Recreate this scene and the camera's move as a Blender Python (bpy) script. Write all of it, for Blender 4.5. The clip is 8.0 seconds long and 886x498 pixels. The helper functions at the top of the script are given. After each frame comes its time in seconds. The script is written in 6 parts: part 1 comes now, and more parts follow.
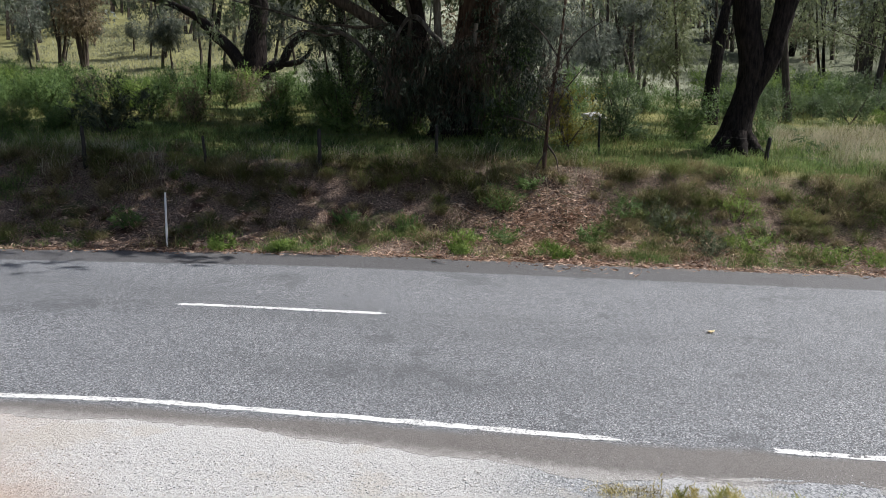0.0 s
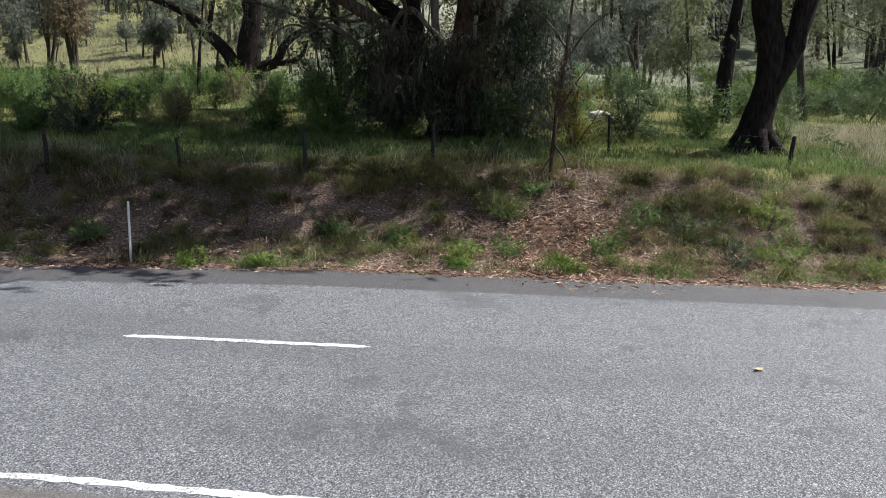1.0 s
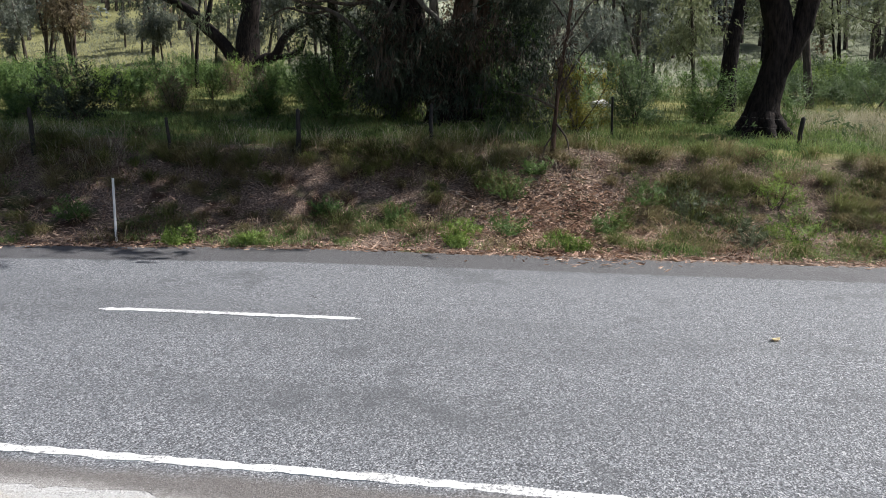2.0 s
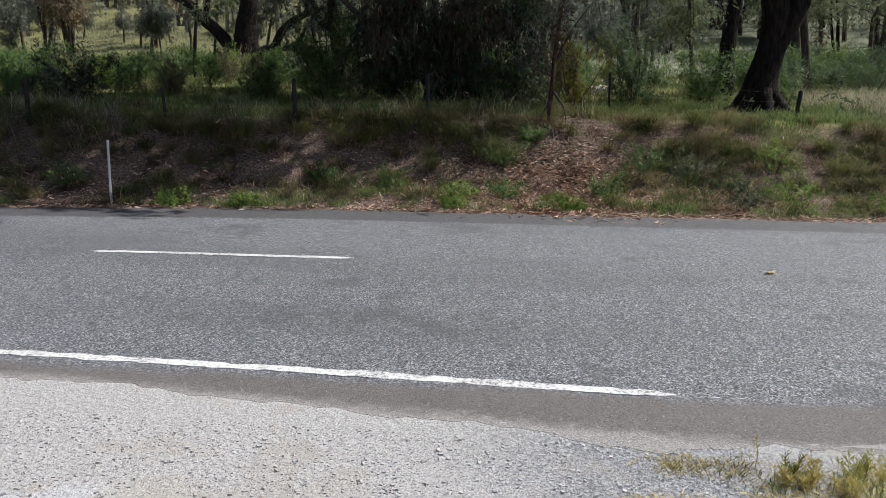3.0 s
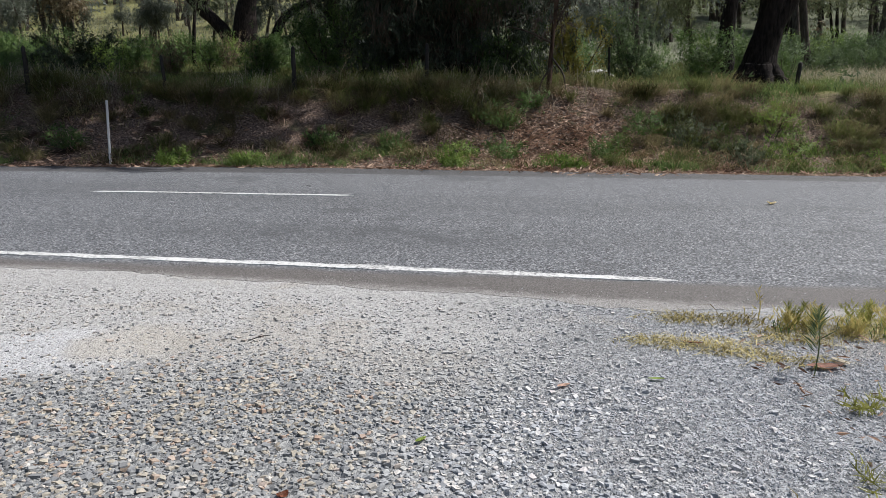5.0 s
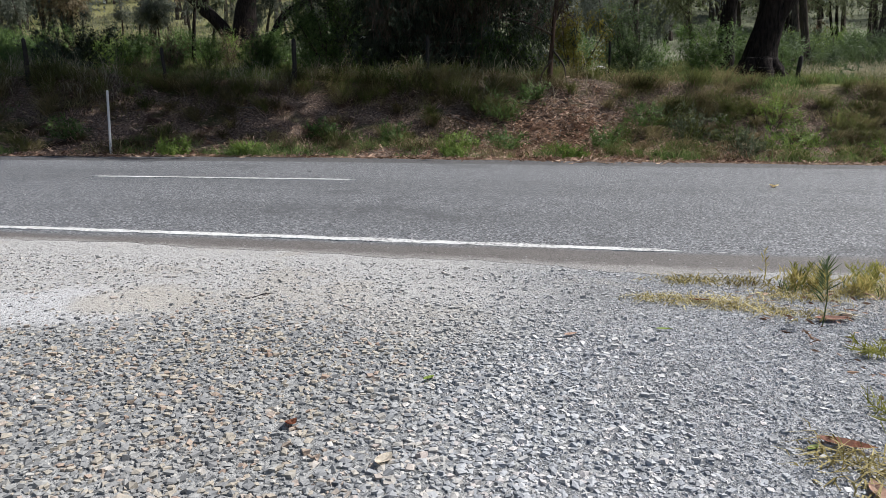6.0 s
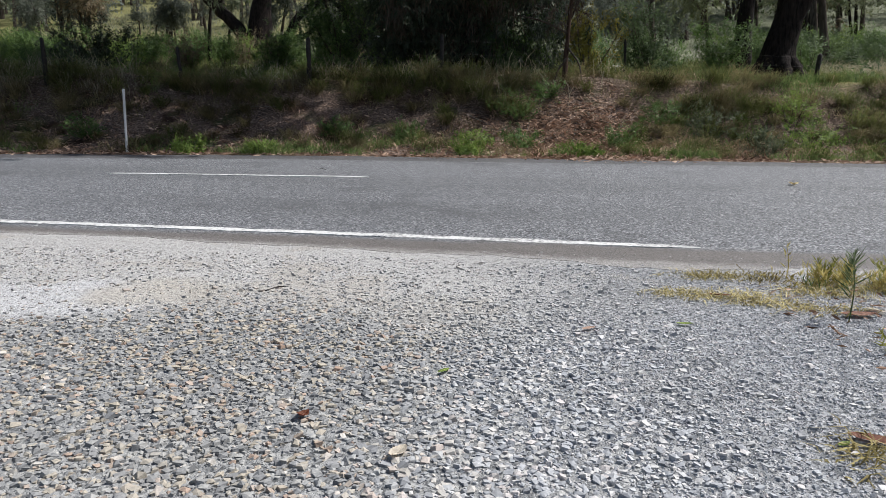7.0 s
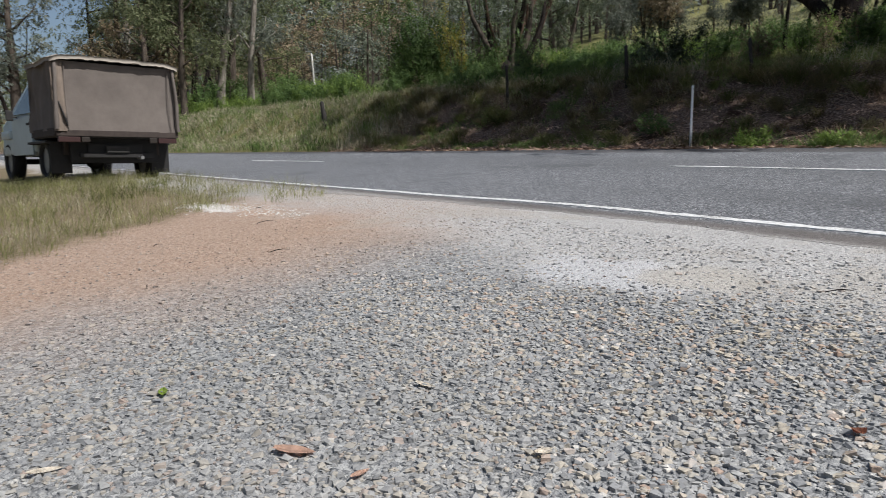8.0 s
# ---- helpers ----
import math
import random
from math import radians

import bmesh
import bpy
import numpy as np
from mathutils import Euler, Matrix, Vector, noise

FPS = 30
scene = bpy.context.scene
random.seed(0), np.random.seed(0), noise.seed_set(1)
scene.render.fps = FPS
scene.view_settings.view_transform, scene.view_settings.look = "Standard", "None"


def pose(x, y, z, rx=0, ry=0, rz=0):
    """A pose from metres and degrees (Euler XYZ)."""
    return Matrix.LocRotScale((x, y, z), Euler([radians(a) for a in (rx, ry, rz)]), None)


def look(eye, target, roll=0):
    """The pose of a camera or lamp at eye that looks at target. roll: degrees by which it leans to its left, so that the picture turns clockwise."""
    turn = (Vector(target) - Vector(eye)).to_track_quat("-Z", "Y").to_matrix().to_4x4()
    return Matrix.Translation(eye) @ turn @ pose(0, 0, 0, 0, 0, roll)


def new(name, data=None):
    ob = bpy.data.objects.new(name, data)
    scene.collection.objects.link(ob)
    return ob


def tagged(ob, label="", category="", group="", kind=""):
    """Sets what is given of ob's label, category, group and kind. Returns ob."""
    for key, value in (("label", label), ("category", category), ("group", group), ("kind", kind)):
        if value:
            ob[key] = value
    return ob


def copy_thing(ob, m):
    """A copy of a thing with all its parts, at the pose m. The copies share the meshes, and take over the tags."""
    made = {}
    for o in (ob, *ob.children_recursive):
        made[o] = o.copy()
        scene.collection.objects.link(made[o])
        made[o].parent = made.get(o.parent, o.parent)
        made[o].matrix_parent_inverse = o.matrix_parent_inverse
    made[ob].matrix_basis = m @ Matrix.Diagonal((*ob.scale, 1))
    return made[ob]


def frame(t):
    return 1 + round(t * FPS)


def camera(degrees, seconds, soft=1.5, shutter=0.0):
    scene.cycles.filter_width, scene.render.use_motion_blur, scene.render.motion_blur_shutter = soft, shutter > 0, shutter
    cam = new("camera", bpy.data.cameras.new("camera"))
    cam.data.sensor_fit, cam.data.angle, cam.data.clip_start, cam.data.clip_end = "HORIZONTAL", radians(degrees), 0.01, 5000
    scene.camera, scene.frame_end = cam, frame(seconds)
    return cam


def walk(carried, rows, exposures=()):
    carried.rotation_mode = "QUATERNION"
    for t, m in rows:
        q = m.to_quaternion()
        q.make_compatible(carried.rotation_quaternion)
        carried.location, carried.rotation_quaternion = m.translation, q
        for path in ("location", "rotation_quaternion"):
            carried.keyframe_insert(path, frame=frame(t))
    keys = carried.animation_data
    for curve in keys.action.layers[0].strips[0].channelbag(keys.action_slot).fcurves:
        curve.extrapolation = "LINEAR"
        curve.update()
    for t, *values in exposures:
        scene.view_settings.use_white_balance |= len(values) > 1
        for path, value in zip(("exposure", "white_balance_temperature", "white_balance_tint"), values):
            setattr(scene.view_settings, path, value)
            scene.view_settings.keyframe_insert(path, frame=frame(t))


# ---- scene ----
# camera: a small drone that glides towards the road, sinks, then turns left
cam = camera(66.0, 8.0, soft=0.8, shutter=0.06)
ROWS = [
    # seconds, x, y, z, pitch, roll, yaw
    (0, 0.227, -0.067, 2.804, -7.36, -0.33, 5.55),
    (0.5, 0.165, 0.82, 2.855, -7.34, -0.2, 5.55),
    (1, 0.157, 1.411, 2.855, -7.32, -0.05, 5.6),
    (1.5, 0.168, 1.763, 2.825, -7.27, 0.06, 5.67),
    (1.7, 0.179, 1.837, 2.689, -7.32, 0.08, 5.74),
    (2.8, 0.261, 1.808, 1.836, -7.16, 0.28, 5.76),
    (3, 0.274, 1.793, 1.739, -7.18, 0.34, 5.77),
    (3.5, 0.28, 1.767, 1.522, -7.21, 0.42, 5.74),
    (4, 0.28, 1.744, 1.334, -7.17, 0.44, 5.74),
    (4.5, 0.276, 1.734, 1.179, -7.13, 0.46, 5.72),
    (4.7, 0.275, 1.732, 1.13, -7.17, 0.5, 5.74),
    (5.8, 0.253, 1.708, 0.904, -7.13, 0.52, 5.69),
    (6, 0.248, 1.712, 0.881, -7.11, 0.52, 5.69),
    (6.5, 0.246, 1.736, 0.849, -7.07, 0.48, 5.7),
    (6.9, 0.24, 1.752, 0.845, -7.05, 0.48, 5.78),
    (7, 0.237, 1.75, 0.847, -7.06, 0.46, 6.83),
    (7.3, 0.234, 1.738, 0.855, -7.12, 0.45, 18.41),
    (7.5, 0.232, 1.742, 0.848, -7.08, 0.45, 27.73),
    (7.6, 0.233, 1.744, 0.842, -7.05, 0.46, 32.54),
    (7.8, 0.237, 1.741, 0.831, -7.05, 0.46, 41.89),
    (8, 0.239, 1.73, 0.822, -7.08, 0.43, 51.16),
]
walk(cam, [(t, pose(x, y, z, 90 + pitch, roll, yaw)) for t, x, y, z, pitch, roll, yaw in ROWS],
     exposures=[(0.0, 0.60), (1.0, 0.78), (1.7, 0.82), (3.0, 0.36), (4.5, 0.30), (6.5, 0.36), (8.0, 0.25)])

# ---------------------------------------------------------------- light
SUN_ELEVATION, SUN_FROM = 54.0, (0.92, 0.39)      # the sun stands high, over the right end of the far bank
sun_azimuth = math.atan2(SUN_FROM[0], SUN_FROM[1])
world = bpy.data.worlds.new("sky")
scene.world = world
world.use_nodes = True
sky = world.node_tree.nodes.new("ShaderNodeTexSky")
sky.sky_type = "NISHITA"
sky.sun_disc = False
sky.sun_elevation = radians(SUN_ELEVATION)
sky.sun_rotation = sun_azimuth
sky.air_density, sky.dust_density, sky.ozone_density = 1.0, 2.4, 1.0
world.node_tree.links.new(sky.outputs[0], world.node_tree.nodes["Background"].inputs[0])
world.node_tree.nodes["Background"].inputs[1].default_value = 0.075
sun_data = bpy.data.lights.new("sun", "SUN")
sun_data.energy, sun_data.angle, sun_data.color = 4.9, radians(0.55), (1.0, 0.985, 0.965)
sun = new("sun", sun_data)
_c = math.cos(radians(SUN_ELEVATION)) / math.hypot(*SUN_FROM)
sun.matrix_world = look((SUN_FROM[0] * _c * 100, SUN_FROM[1] * _c * 100, math.sin(radians(SUN_ELEVATION)) * 100), (0, 0, 0))

# ---------------------------------------------------------------- materials


class Nodes:
    """A node material under construction."""

    def __init__(self, name, roughness=0.9, specular=0.2):
        self.mat = bpy.data.materials.new(name)
        self.mat.use_nodes = True
        self.tree = self.mat.node_tree
        self.bsdf = self.tree.nodes["Principled BSDF"]
        self.bsdf.inputs["Roughness"].default_value = roughness
        self.bsdf.inputs["Specular IOR Level"].default_value = specular
        self.place = self.add("ShaderNodeNewGeometry").outputs["Position"]

    def add(self, kind):
        return self.tree.nodes.new(kind)

    def put(self, socket, value):
        if isinstance(value, bpy.types.NodeSocket):
            self.tree.links.new(value, socket)
        elif isinstance(value, (tuple, list)) and len(value) == 3 and socket.type == "RGBA":
            socket.default_value = (*value, 1)
        else:
            socket.default_value = value

    def noise(self, scale, detail=3.0, rough=0.55, at=None, stretch=None):
        n = self.add("ShaderNodeTexNoise")
        n.inputs["Scale"].default_value, n.inputs["Detail"].default_value, n.inputs["Roughness"].default_value = scale, detail, rough
        self.put(n.inputs["Vector"], self.scaled(at or self.place, stretch) if stretch else (at or self.place))
        return n.outputs["Fac"]

    def scaled(self, at, s):
        m = self.add("ShaderNodeMapping")
        self.put(m.inputs["Vector"], at)
        m.inputs["Scale"].default_value = s
        return m.outputs[0]

    def cells(self, scale, out="Distance", feature="F1", at=None):
        n = self.add("ShaderNodeTexVoronoi")
        n.feature = feature
        n.inputs["Scale"].default_value = scale
        self.put(n.inputs["Vector"], at or self.place)
        return n.outputs[out]

    def math(self, op, a, b=0.0):
        n = self.add("ShaderNodeMath")
        n.operation = op
        self.put(n.inputs[0], a)
        self.put(n.inputs[1], b)
        return n.outputs[0]

    def band(self, value, lo, hi, out_lo=0.0, out_hi=1.0):
        n = self.add("ShaderNodeMapRange")
        n.interpolation_type = "SMOOTHSTEP"
        self.put(n.inputs[0], value)
        for i, v in enumerate((lo, hi, out_lo, out_hi)):
            n.inputs[1 + i].default_value = v
        return n.outputs[0]

    def mix(self, f, a, b, blend="MIX"):
        n = self.add("ShaderNodeMix")
        n.data_type, n.blend_type = "RGBA", blend
        self.put(n.inputs[0], f)
        self.put(n.inputs[6], a)
        self.put(n.inputs[7], b)
        return n.outputs[2]

    def ramp(self, f, *stops):
        n = self.add("ShaderNodeValToRGB")
        e = n.color_ramp.elements
        while len(e) < len(stops):
            e.new(0.5)
        for i, (p, c) in enumerate(stops):
            e[i].position, e[i].color = p, (*c, 1)
        self.put(n.inputs[0], f)
        return n.outputs[0]

    def xyz(self):
        n = self.add("ShaderNodeSeparateXYZ")
        self.put(n.inputs[0], self.place)
        return n.outputs

    def island(self):
        return self.add("ShaderNodeNewGeometry").outputs["Random Per Island"]

    def chance(self):
        return self.add("ShaderNodeObjectInfo").outputs["Random"]

    def bump(self, height, strength=0.5, depth=0.01):
        n = self.add("ShaderNodeBump")
        n.inputs["Strength"].default_value, n.inputs["Distance"].default_value = strength, depth
        self.put(n.inputs["Height"], height)
        self.put(self.bsdf.inputs["Normal"], n.outputs[0])

    def done(self, colour, rough=None):
        self.put(self.bsdf.inputs["Base Color"], colour)
        if rough is not None:
            self.put(self.bsdf.inputs["Roughness"], rough)
        return self.mat


def leafy(name, dark, mid, light, through_light=0.35, gloss=0.45, tuft=0.38):
    """Thin leaves or blades: matt, a little shiny, with light passing through. tuft: how far whole tufts differ."""
    n = Nodes(name, gloss + 0.1, 0.13)
    r = n.math("ADD", n.math("MULTIPLY", n.island(), 1 - tuft), n.math("MULTIPLY", n.band(n.noise(1.5, 2), 0.3, 0.7), tuft))
    colour = n.ramp(r, (0.1, dark), (0.5, mid), (0.9, light))
    patch = n.noise(0.6, 2)
    colour = n.mix(n.band(patch, 0.35, 0.7, 0.0, 0.45), colour, light)
    n.put(n.bsdf.inputs["Base Color"], colour)
    t = n.add("ShaderNodeBsdfTranslucent")
    n.put(t.inputs[0], colour)
    m = n.add("ShaderNodeMixShader")
    m.inputs[0].default_value = through_light
    n.tree.links.new(n.bsdf.outputs[0], m.inputs[1])
    n.tree.links.new(t.outputs[0], m.inputs[2])
    n.tree.links.new(m.outputs[0], n.tree.nodes["Material Output"].inputs[0])
    return n.mat


def plain(name, colour, rough=0.6, vary=0.15, scale=8.0, metal=0.0, relief=0.0):
    n = Nodes(name, rough, 0.4)
    n.bsdf.inputs["Metallic"].default_value = metal
    f = n.noise(scale, 5, 0.6)
    lo = tuple(c * (1 - vary) for c in colour)
    hi = tuple(min(1, c * (1 + vary)) for c in colour)
    if relief:
        n.bump(n.noise(scale * 6, 4), 0.6, relief)
    return n.done(n.ramp(f, (0.3, lo), (0.7, hi)))


def bark_material(name, dark, light, stretch=(9, 9, 1.2), relief=0.03):
    n = Nodes(name, 0.95, 0.1)
    f = n.noise(1.6, 6, 0.65, stretch=stretch)
    big = n.noise(0.9, 3)
    colour = n.mix(n.band(big, 0.4, 0.75, 0.0, 0.6), n.ramp(f, (0.35, dark), (0.7, light)), dark)
    n.bump(f, 0.9, relief)
    return n.done(colour)


def SEAM(n):
    """Grey-brown dust and grit where the seal thins out into gravel."""
    return n.ramp(n.noise(120, 4, 0.85), (0.38, (0.075, 0.069, 0.064)), (0.5, (0.25, 0.238, 0.225)), (0.62, (0.50, 0.49, 0.475)))


def make_asphalt():
    n = Nodes("chip_seal_asphalt", 0.66, 0.36)
    x, y, z = n.xyz()
    grain = n.cells(105, "Color")
    g = n.add("ShaderNodeRGBToBW")
    n.put(g.inputs[0], grain)
    fine = n.noise(160, 3, 0.7)
    coarse = n.add("ShaderNodeRGBToBW")
    n.put(coarse.inputs[0], n.cells(72, "Color"))
    speck = n.math("ADD", n.math("MULTIPLY", g.outputs[0], 0.46), n.math("ADD", n.math("MULTIPLY", fine, 0.34), n.math("MULTIPLY", coarse.outputs[0], 0.20)))
    colour = n.ramp(speck, (0.30, (0.018, 0.019, 0.022)), (0.46, (0.078, 0.082, 0.090)), (0.60, (0.188, 0.196, 0.212)), (0.75, (0.47, 0.47, 0.47)))
    lanes = n.noise(0.55, 4, 0.6, stretch=(0.25, 1.3, 1))
    colour = n.mix(n.band(lanes, 0.42, 0.72, 0.0, 0.35), colour, (0.06, 0.062, 0.066))
    patches = n.noise(0.9, 5, 0.7)
    colour = n.mix(n.band(patches, 0.58, 0.64, 0.0, 0.45), colour, (0.055, 0.057, 0.062))
    # reddish dust and litter towards the far edge, pale dust by the gravel
    left = n.math("MULTIPLY", n.math("MAXIMUM", n.math("SUBTRACT", -3.0, x), 0.0), 0.09)
    out = n.math("ADD", y, left)
    shoulder = n.math("ADD", out, n.math("MULTIPLY", n.noise(9.0, 4, 0.7), 0.16))
    colour = n.mix(n.band(shoulder, 11.64, 11.76, 0.0, 0.68), colour, (0.042, 0.037, 0.037))
    edge = n.math("ADD", out, n.math("MULTIPLY", n.noise(2.2, 5, 0.65), 0.9))
    colour = n.mix(n.band(edge, 13.0, 13.3, 0.0, 0.8), colour, (0.135, 0.105, 0.088))
    dusty = n.math("ADD", y, n.math("MULTIPLY", n.noise(1.4, 5, 0.65), -0.3))
    colour = n.mix(n.band(dusty, 5.74, 5.56, 0.0, 0.85), colour, n.ramp(n.noise(110, 4, 0.8), (0.36, (0.034, 0.029, 0.027)), (0.5, (0.100, 0.088, 0.081)), (0.66, (0.235, 0.215, 0.20))))
    rim = n.math("ADD", n.math("ADD", y, n.math("MULTIPLY", n.math("MINIMUM", n.math("MAXIMUM", x, -2.5), 1.2), 0.11)), n.math("MULTIPLY", n.noise(9.0, 6, 0.8), -0.40))
    colour = n.mix(n.band(rim, 5.24, 5.04, 0.0, 0.9), colour, SEAM(n))
    n.bump(n.math("ADD", g.outputs[0], fine), 0.75, 0.007)
    return n.done(colour)


def make_line_paint():
    n = Nodes("worn_white_road_paint", 0.7, 0.3)
    wear = n.noise(38, 5, 0.75)
    wide = n.noise(3.0, 3)
    both = n.math("ADD", n.math("MULTIPLY", wear, 0.8), n.math("MULTIPLY", wide, 0.3))
    n.bump(n.cells(75), 0.35, 0.004)
    return n.done(n.ramp(both, (0.44, (0.14, 0.14, 0.142)), (0.53, (0.47, 0.47, 0.465)), (0.72, (0.66, 0.66, 0.65))))


def make_ground():
    """Gravel and clay on the near side, litter on the bank, pasture beyond."""
    n = Nodes("earth", 0.95, 0.12)
    x, y, z = n.xyz()
    wob = n.noise(0.8, 4, 0.6)
    # near side
    chips = n.cells(70, "Color")
    g = n.add("ShaderNodeRGBToBW")
    n.put(g.inputs[0], chips)
    gravel = n.ramp(n.math("ADD", n.math("MULTIPLY", g.outputs[0], 0.7), n.math("MULTIPLY", n.noise(200, 2), 0.3)), (0.2, (0.10, 0.104, 0.108)), (0.45, (0.24, 0.244, 0.248)), (0.75, (0.38, 0.38, 0.372)))
    dust = n.mix(n.band(g.outputs[0], 0.2, 0.75, 0.0, 0.7), n.ramp(n.noise(90, 4, 0.75), (0.36, (0.20, 0.195, 0.19)), (0.62, (0.53, 0.52, 0.505))), (0.44, 0.435, 0.43))
    wd = n.math("ADD", y, n.math("MULTIPLY", wob, 1.6))
    gravel = n.mix(n.math("MULTIPLY", n.band(wd, 4.6, 5.3), n.band(x, 1.0, -0.6)), gravel, dust)
    # bluish for sky sheen, with dark cells for the shadows between chips
    gravel = n.mix(n.band(x, 0.2, 0.9, 0.0, 0.6), gravel, n.ramp(g.outputs[0], (0.2, (0.13, 0.136, 0.146)), (0.8, (0.40, 0.412, 0.435))))
    gravel = n.mix(n.math("MULTIPLY", n.band(n.noise(0.9, 4, 0.6, stretch=(0.5, 1.2, 1)), 0.55, 0.66, 0.0, 0.7), n.band(y, 2.9, 4.0)), gravel, dust)
    clay = n.ramp(n.noise(45, 5, 0.75), (0.3, (0.22, 0.135, 0.088)), (0.5, (0.365, 0.258, 0.192)), (0.72, (0.49, 0.395, 0.32)))
    claymask = n.math("ADD", n.math("ADD", x, n.math("MULTIPLY", y, 0.33)), n.math("MULTIPLY", wob, 1.4))
    gravel = n.mix(n.band(claymask, -0.3, -1.8, 0.0, 0.9), gravel, clay)
    verge = n.math("ADD", n.math("ADD", x, n.math("MULTIPLY", y, 0.9)), n.math("MULTIPLY", n.noise(2.0, 4, 0.65), 0.9))
    gravel = n.mix(n.band(verge, -1.7, -2.3, 0.0, 0.8), gravel, n.ramp(n.noise(22, 4, 0.7), (0.3, (0.075, 0.062, 0.032)), (0.7, (0.21, 0.175, 0.095))))
    roadside = n.math("ADD", y, n.math("MULTIPLY", n.noise(1.7, 4, 0.65), 1.1))
    gravel = n.mix(n.math("MULTIPLY", n.band(roadside, 4.7, 5.5, 0.0, 0.75), n.band(x, 0.8, -1.0)), gravel, dust)
    # wind-swept pale dust with a beige stain beside it
    wx, wy = n.math("ADD", x, n.math("MULTIPLY", wob, 0.5)), n.math("ADD", y, n.math("MULTIPLY", n.noise(3.0, 3), 0.25))
    def spot(a, b, ra, rb):
        u, v = n.math("DIVIDE", n.math("SUBTRACT", wx, a + 0.25), ra), n.math("DIVIDE", n.math("SUBTRACT", wy, b + 0.12), rb)
        return n.math("ADD", n.math("MULTIPLY", u, u), n.math("MULTIPLY", v, v))
    gravel = n.mix(n.band(spot(-1.56, 4.14, 0.55, 0.30), 1.2, 0.4, 0.0, 0.8), gravel, n.ramp(n.noise(110, 4, 0.75), (0.35, (0.36, 0.36, 0.37)), (0.65, (0.60, 0.60, 0.61))))
    gravel = n.mix(n.band(spot(-1.21, 4.27, 0.26, 0.24), 1.4, 0.2, 0.0, 0.6), gravel, n.ramp(n.noise(110, 4, 0.75), (0.35, (0.29, 0.262, 0.222)), (0.65, (0.52, 0.485, 0.425))))
    gravel = n.mix(n.band(spot(-6.0, 4.06, 0.55, 0.15), 1.3, 0.3, 0.0, 0.85), gravel, n.ramp(n.noise(60, 4, 0.75), (0.35, (0.48, 0.46, 0.44)), (0.65, (0.74, 0.72, 0.70))))
    patch = n.noise(1.5, 4, 0.6)
    gravel = n.mix(n.math("MULTIPLY", n.band(patch, 0.54, 0.62, 0.0, 0.55), n.band(y, 3.7, 4.5)), gravel, n.ramp(n.noise(120, 3, 0.7), (0.35, (0.26, 0.235, 0.205)), (0.65, (0.48, 0.45, 0.405))))
    # bank
    litter = n.ramp(n.noise(26, 6, 0.75), (0.34, (0.020, 0.014, 0.011)), (0.5, (0.14, 0.098, 0.077)), (0.64, (0.40, 0.305, 0.25)))
    # soil darkened to paint in the shadow between tussocks
    soil = n.ramp(n.noise(9, 5, 0.7), (0.3, (0.022, 0.014, 0.010)), (0.7, (0.085, 0.046, 0.030)))
    bank = n.mix(n.band(n.noise(1.3, 4, 0.65), 0.32, 0.5), soil, litter)
    green = n.ramp(n.noise(14, 5, 0.7), (0.3, (0.020, 0.032, 0.010)), (0.55, (0.060, 0.092, 0.026)), (0.75, (0.13, 0.15, 0.055)))
    bank = n.mix(n.band(n.noise(1.0, 3), 0.56, 0.68, 0.0, 0.6), bank, green)
    straw = n.ramp(n.noise(11, 5, 0.7), (0.3, (0.11, 0.11, 0.035)), (0.7, (0.27, 0.25, 0.10)))
    pasture = n.mix(n.band(n.noise(0.35, 4, 0.6), 0.42, 0.62), green, straw)
    field = n.ramp(n.noise(0.22, 6, 0.7), (0.3, (0.125, 0.142, 0.088)), (0.5, (0.240, 0.256, 0.178)), (0.7, (0.345, 0.352, 0.270)))
    bush = n.ramp(n.noise(0.5, 5, 0.7), (0.3, (0.032, 0.042, 0.022)), (0.55, (0.085, 0.100, 0.052)), (0.75, (0.165, 0.175, 0.098)))
    field = n.mix(n.band(n.math("ADD", x, n.math("MULTIPLY", n.noise(0.05, 3), 20.0)), -34, -48, 0.0, 0.9), field, bush)
    field = n.mix(n.band(n.math("ADD", x, n.math("MULTIPLY", n.noise(0.08, 3), 8.0)), 12, 22, 0.0, 0.5), field, bush)
    dist = n.math("ADD", y, n.math("MULTIPLY", wob, 1.4))
    colour = n.mix(n.band(dist, 8.5, 9.5), gravel, bank)
    colour = n.mix(n.band(dist, 17.0, 19.0), colour, pasture)
    colour = n.mix(n.band(n.math("ADD", y, n.math("MULTIPLY", n.noise(0.12, 3), 14.0)), 44, 58), colour, field)
    leftgreen = n.math("MULTIPLY", n.band(x, -15, -20), n.band(y, 9, 11))
    colour = n.mix(n.math("MULTIPLY", leftgreen, 0.8), colour, straw)
    colour = n.mix(n.math("MULTIPLY", n.band(x, -52, -70, 0.0, 0.92), n.band(y, 14, 20)), colour, bush)
    height = n.math("ADD", g.outputs[0], n.math("MULTIPLY", n.noise(24, 5, 0.7), 1.5))
    n.bump(height, 1.0, 0.02)
    return n.done(colour)


asphalt = make_asphalt()
line_paint = make_line_paint()
earth = make_ground()


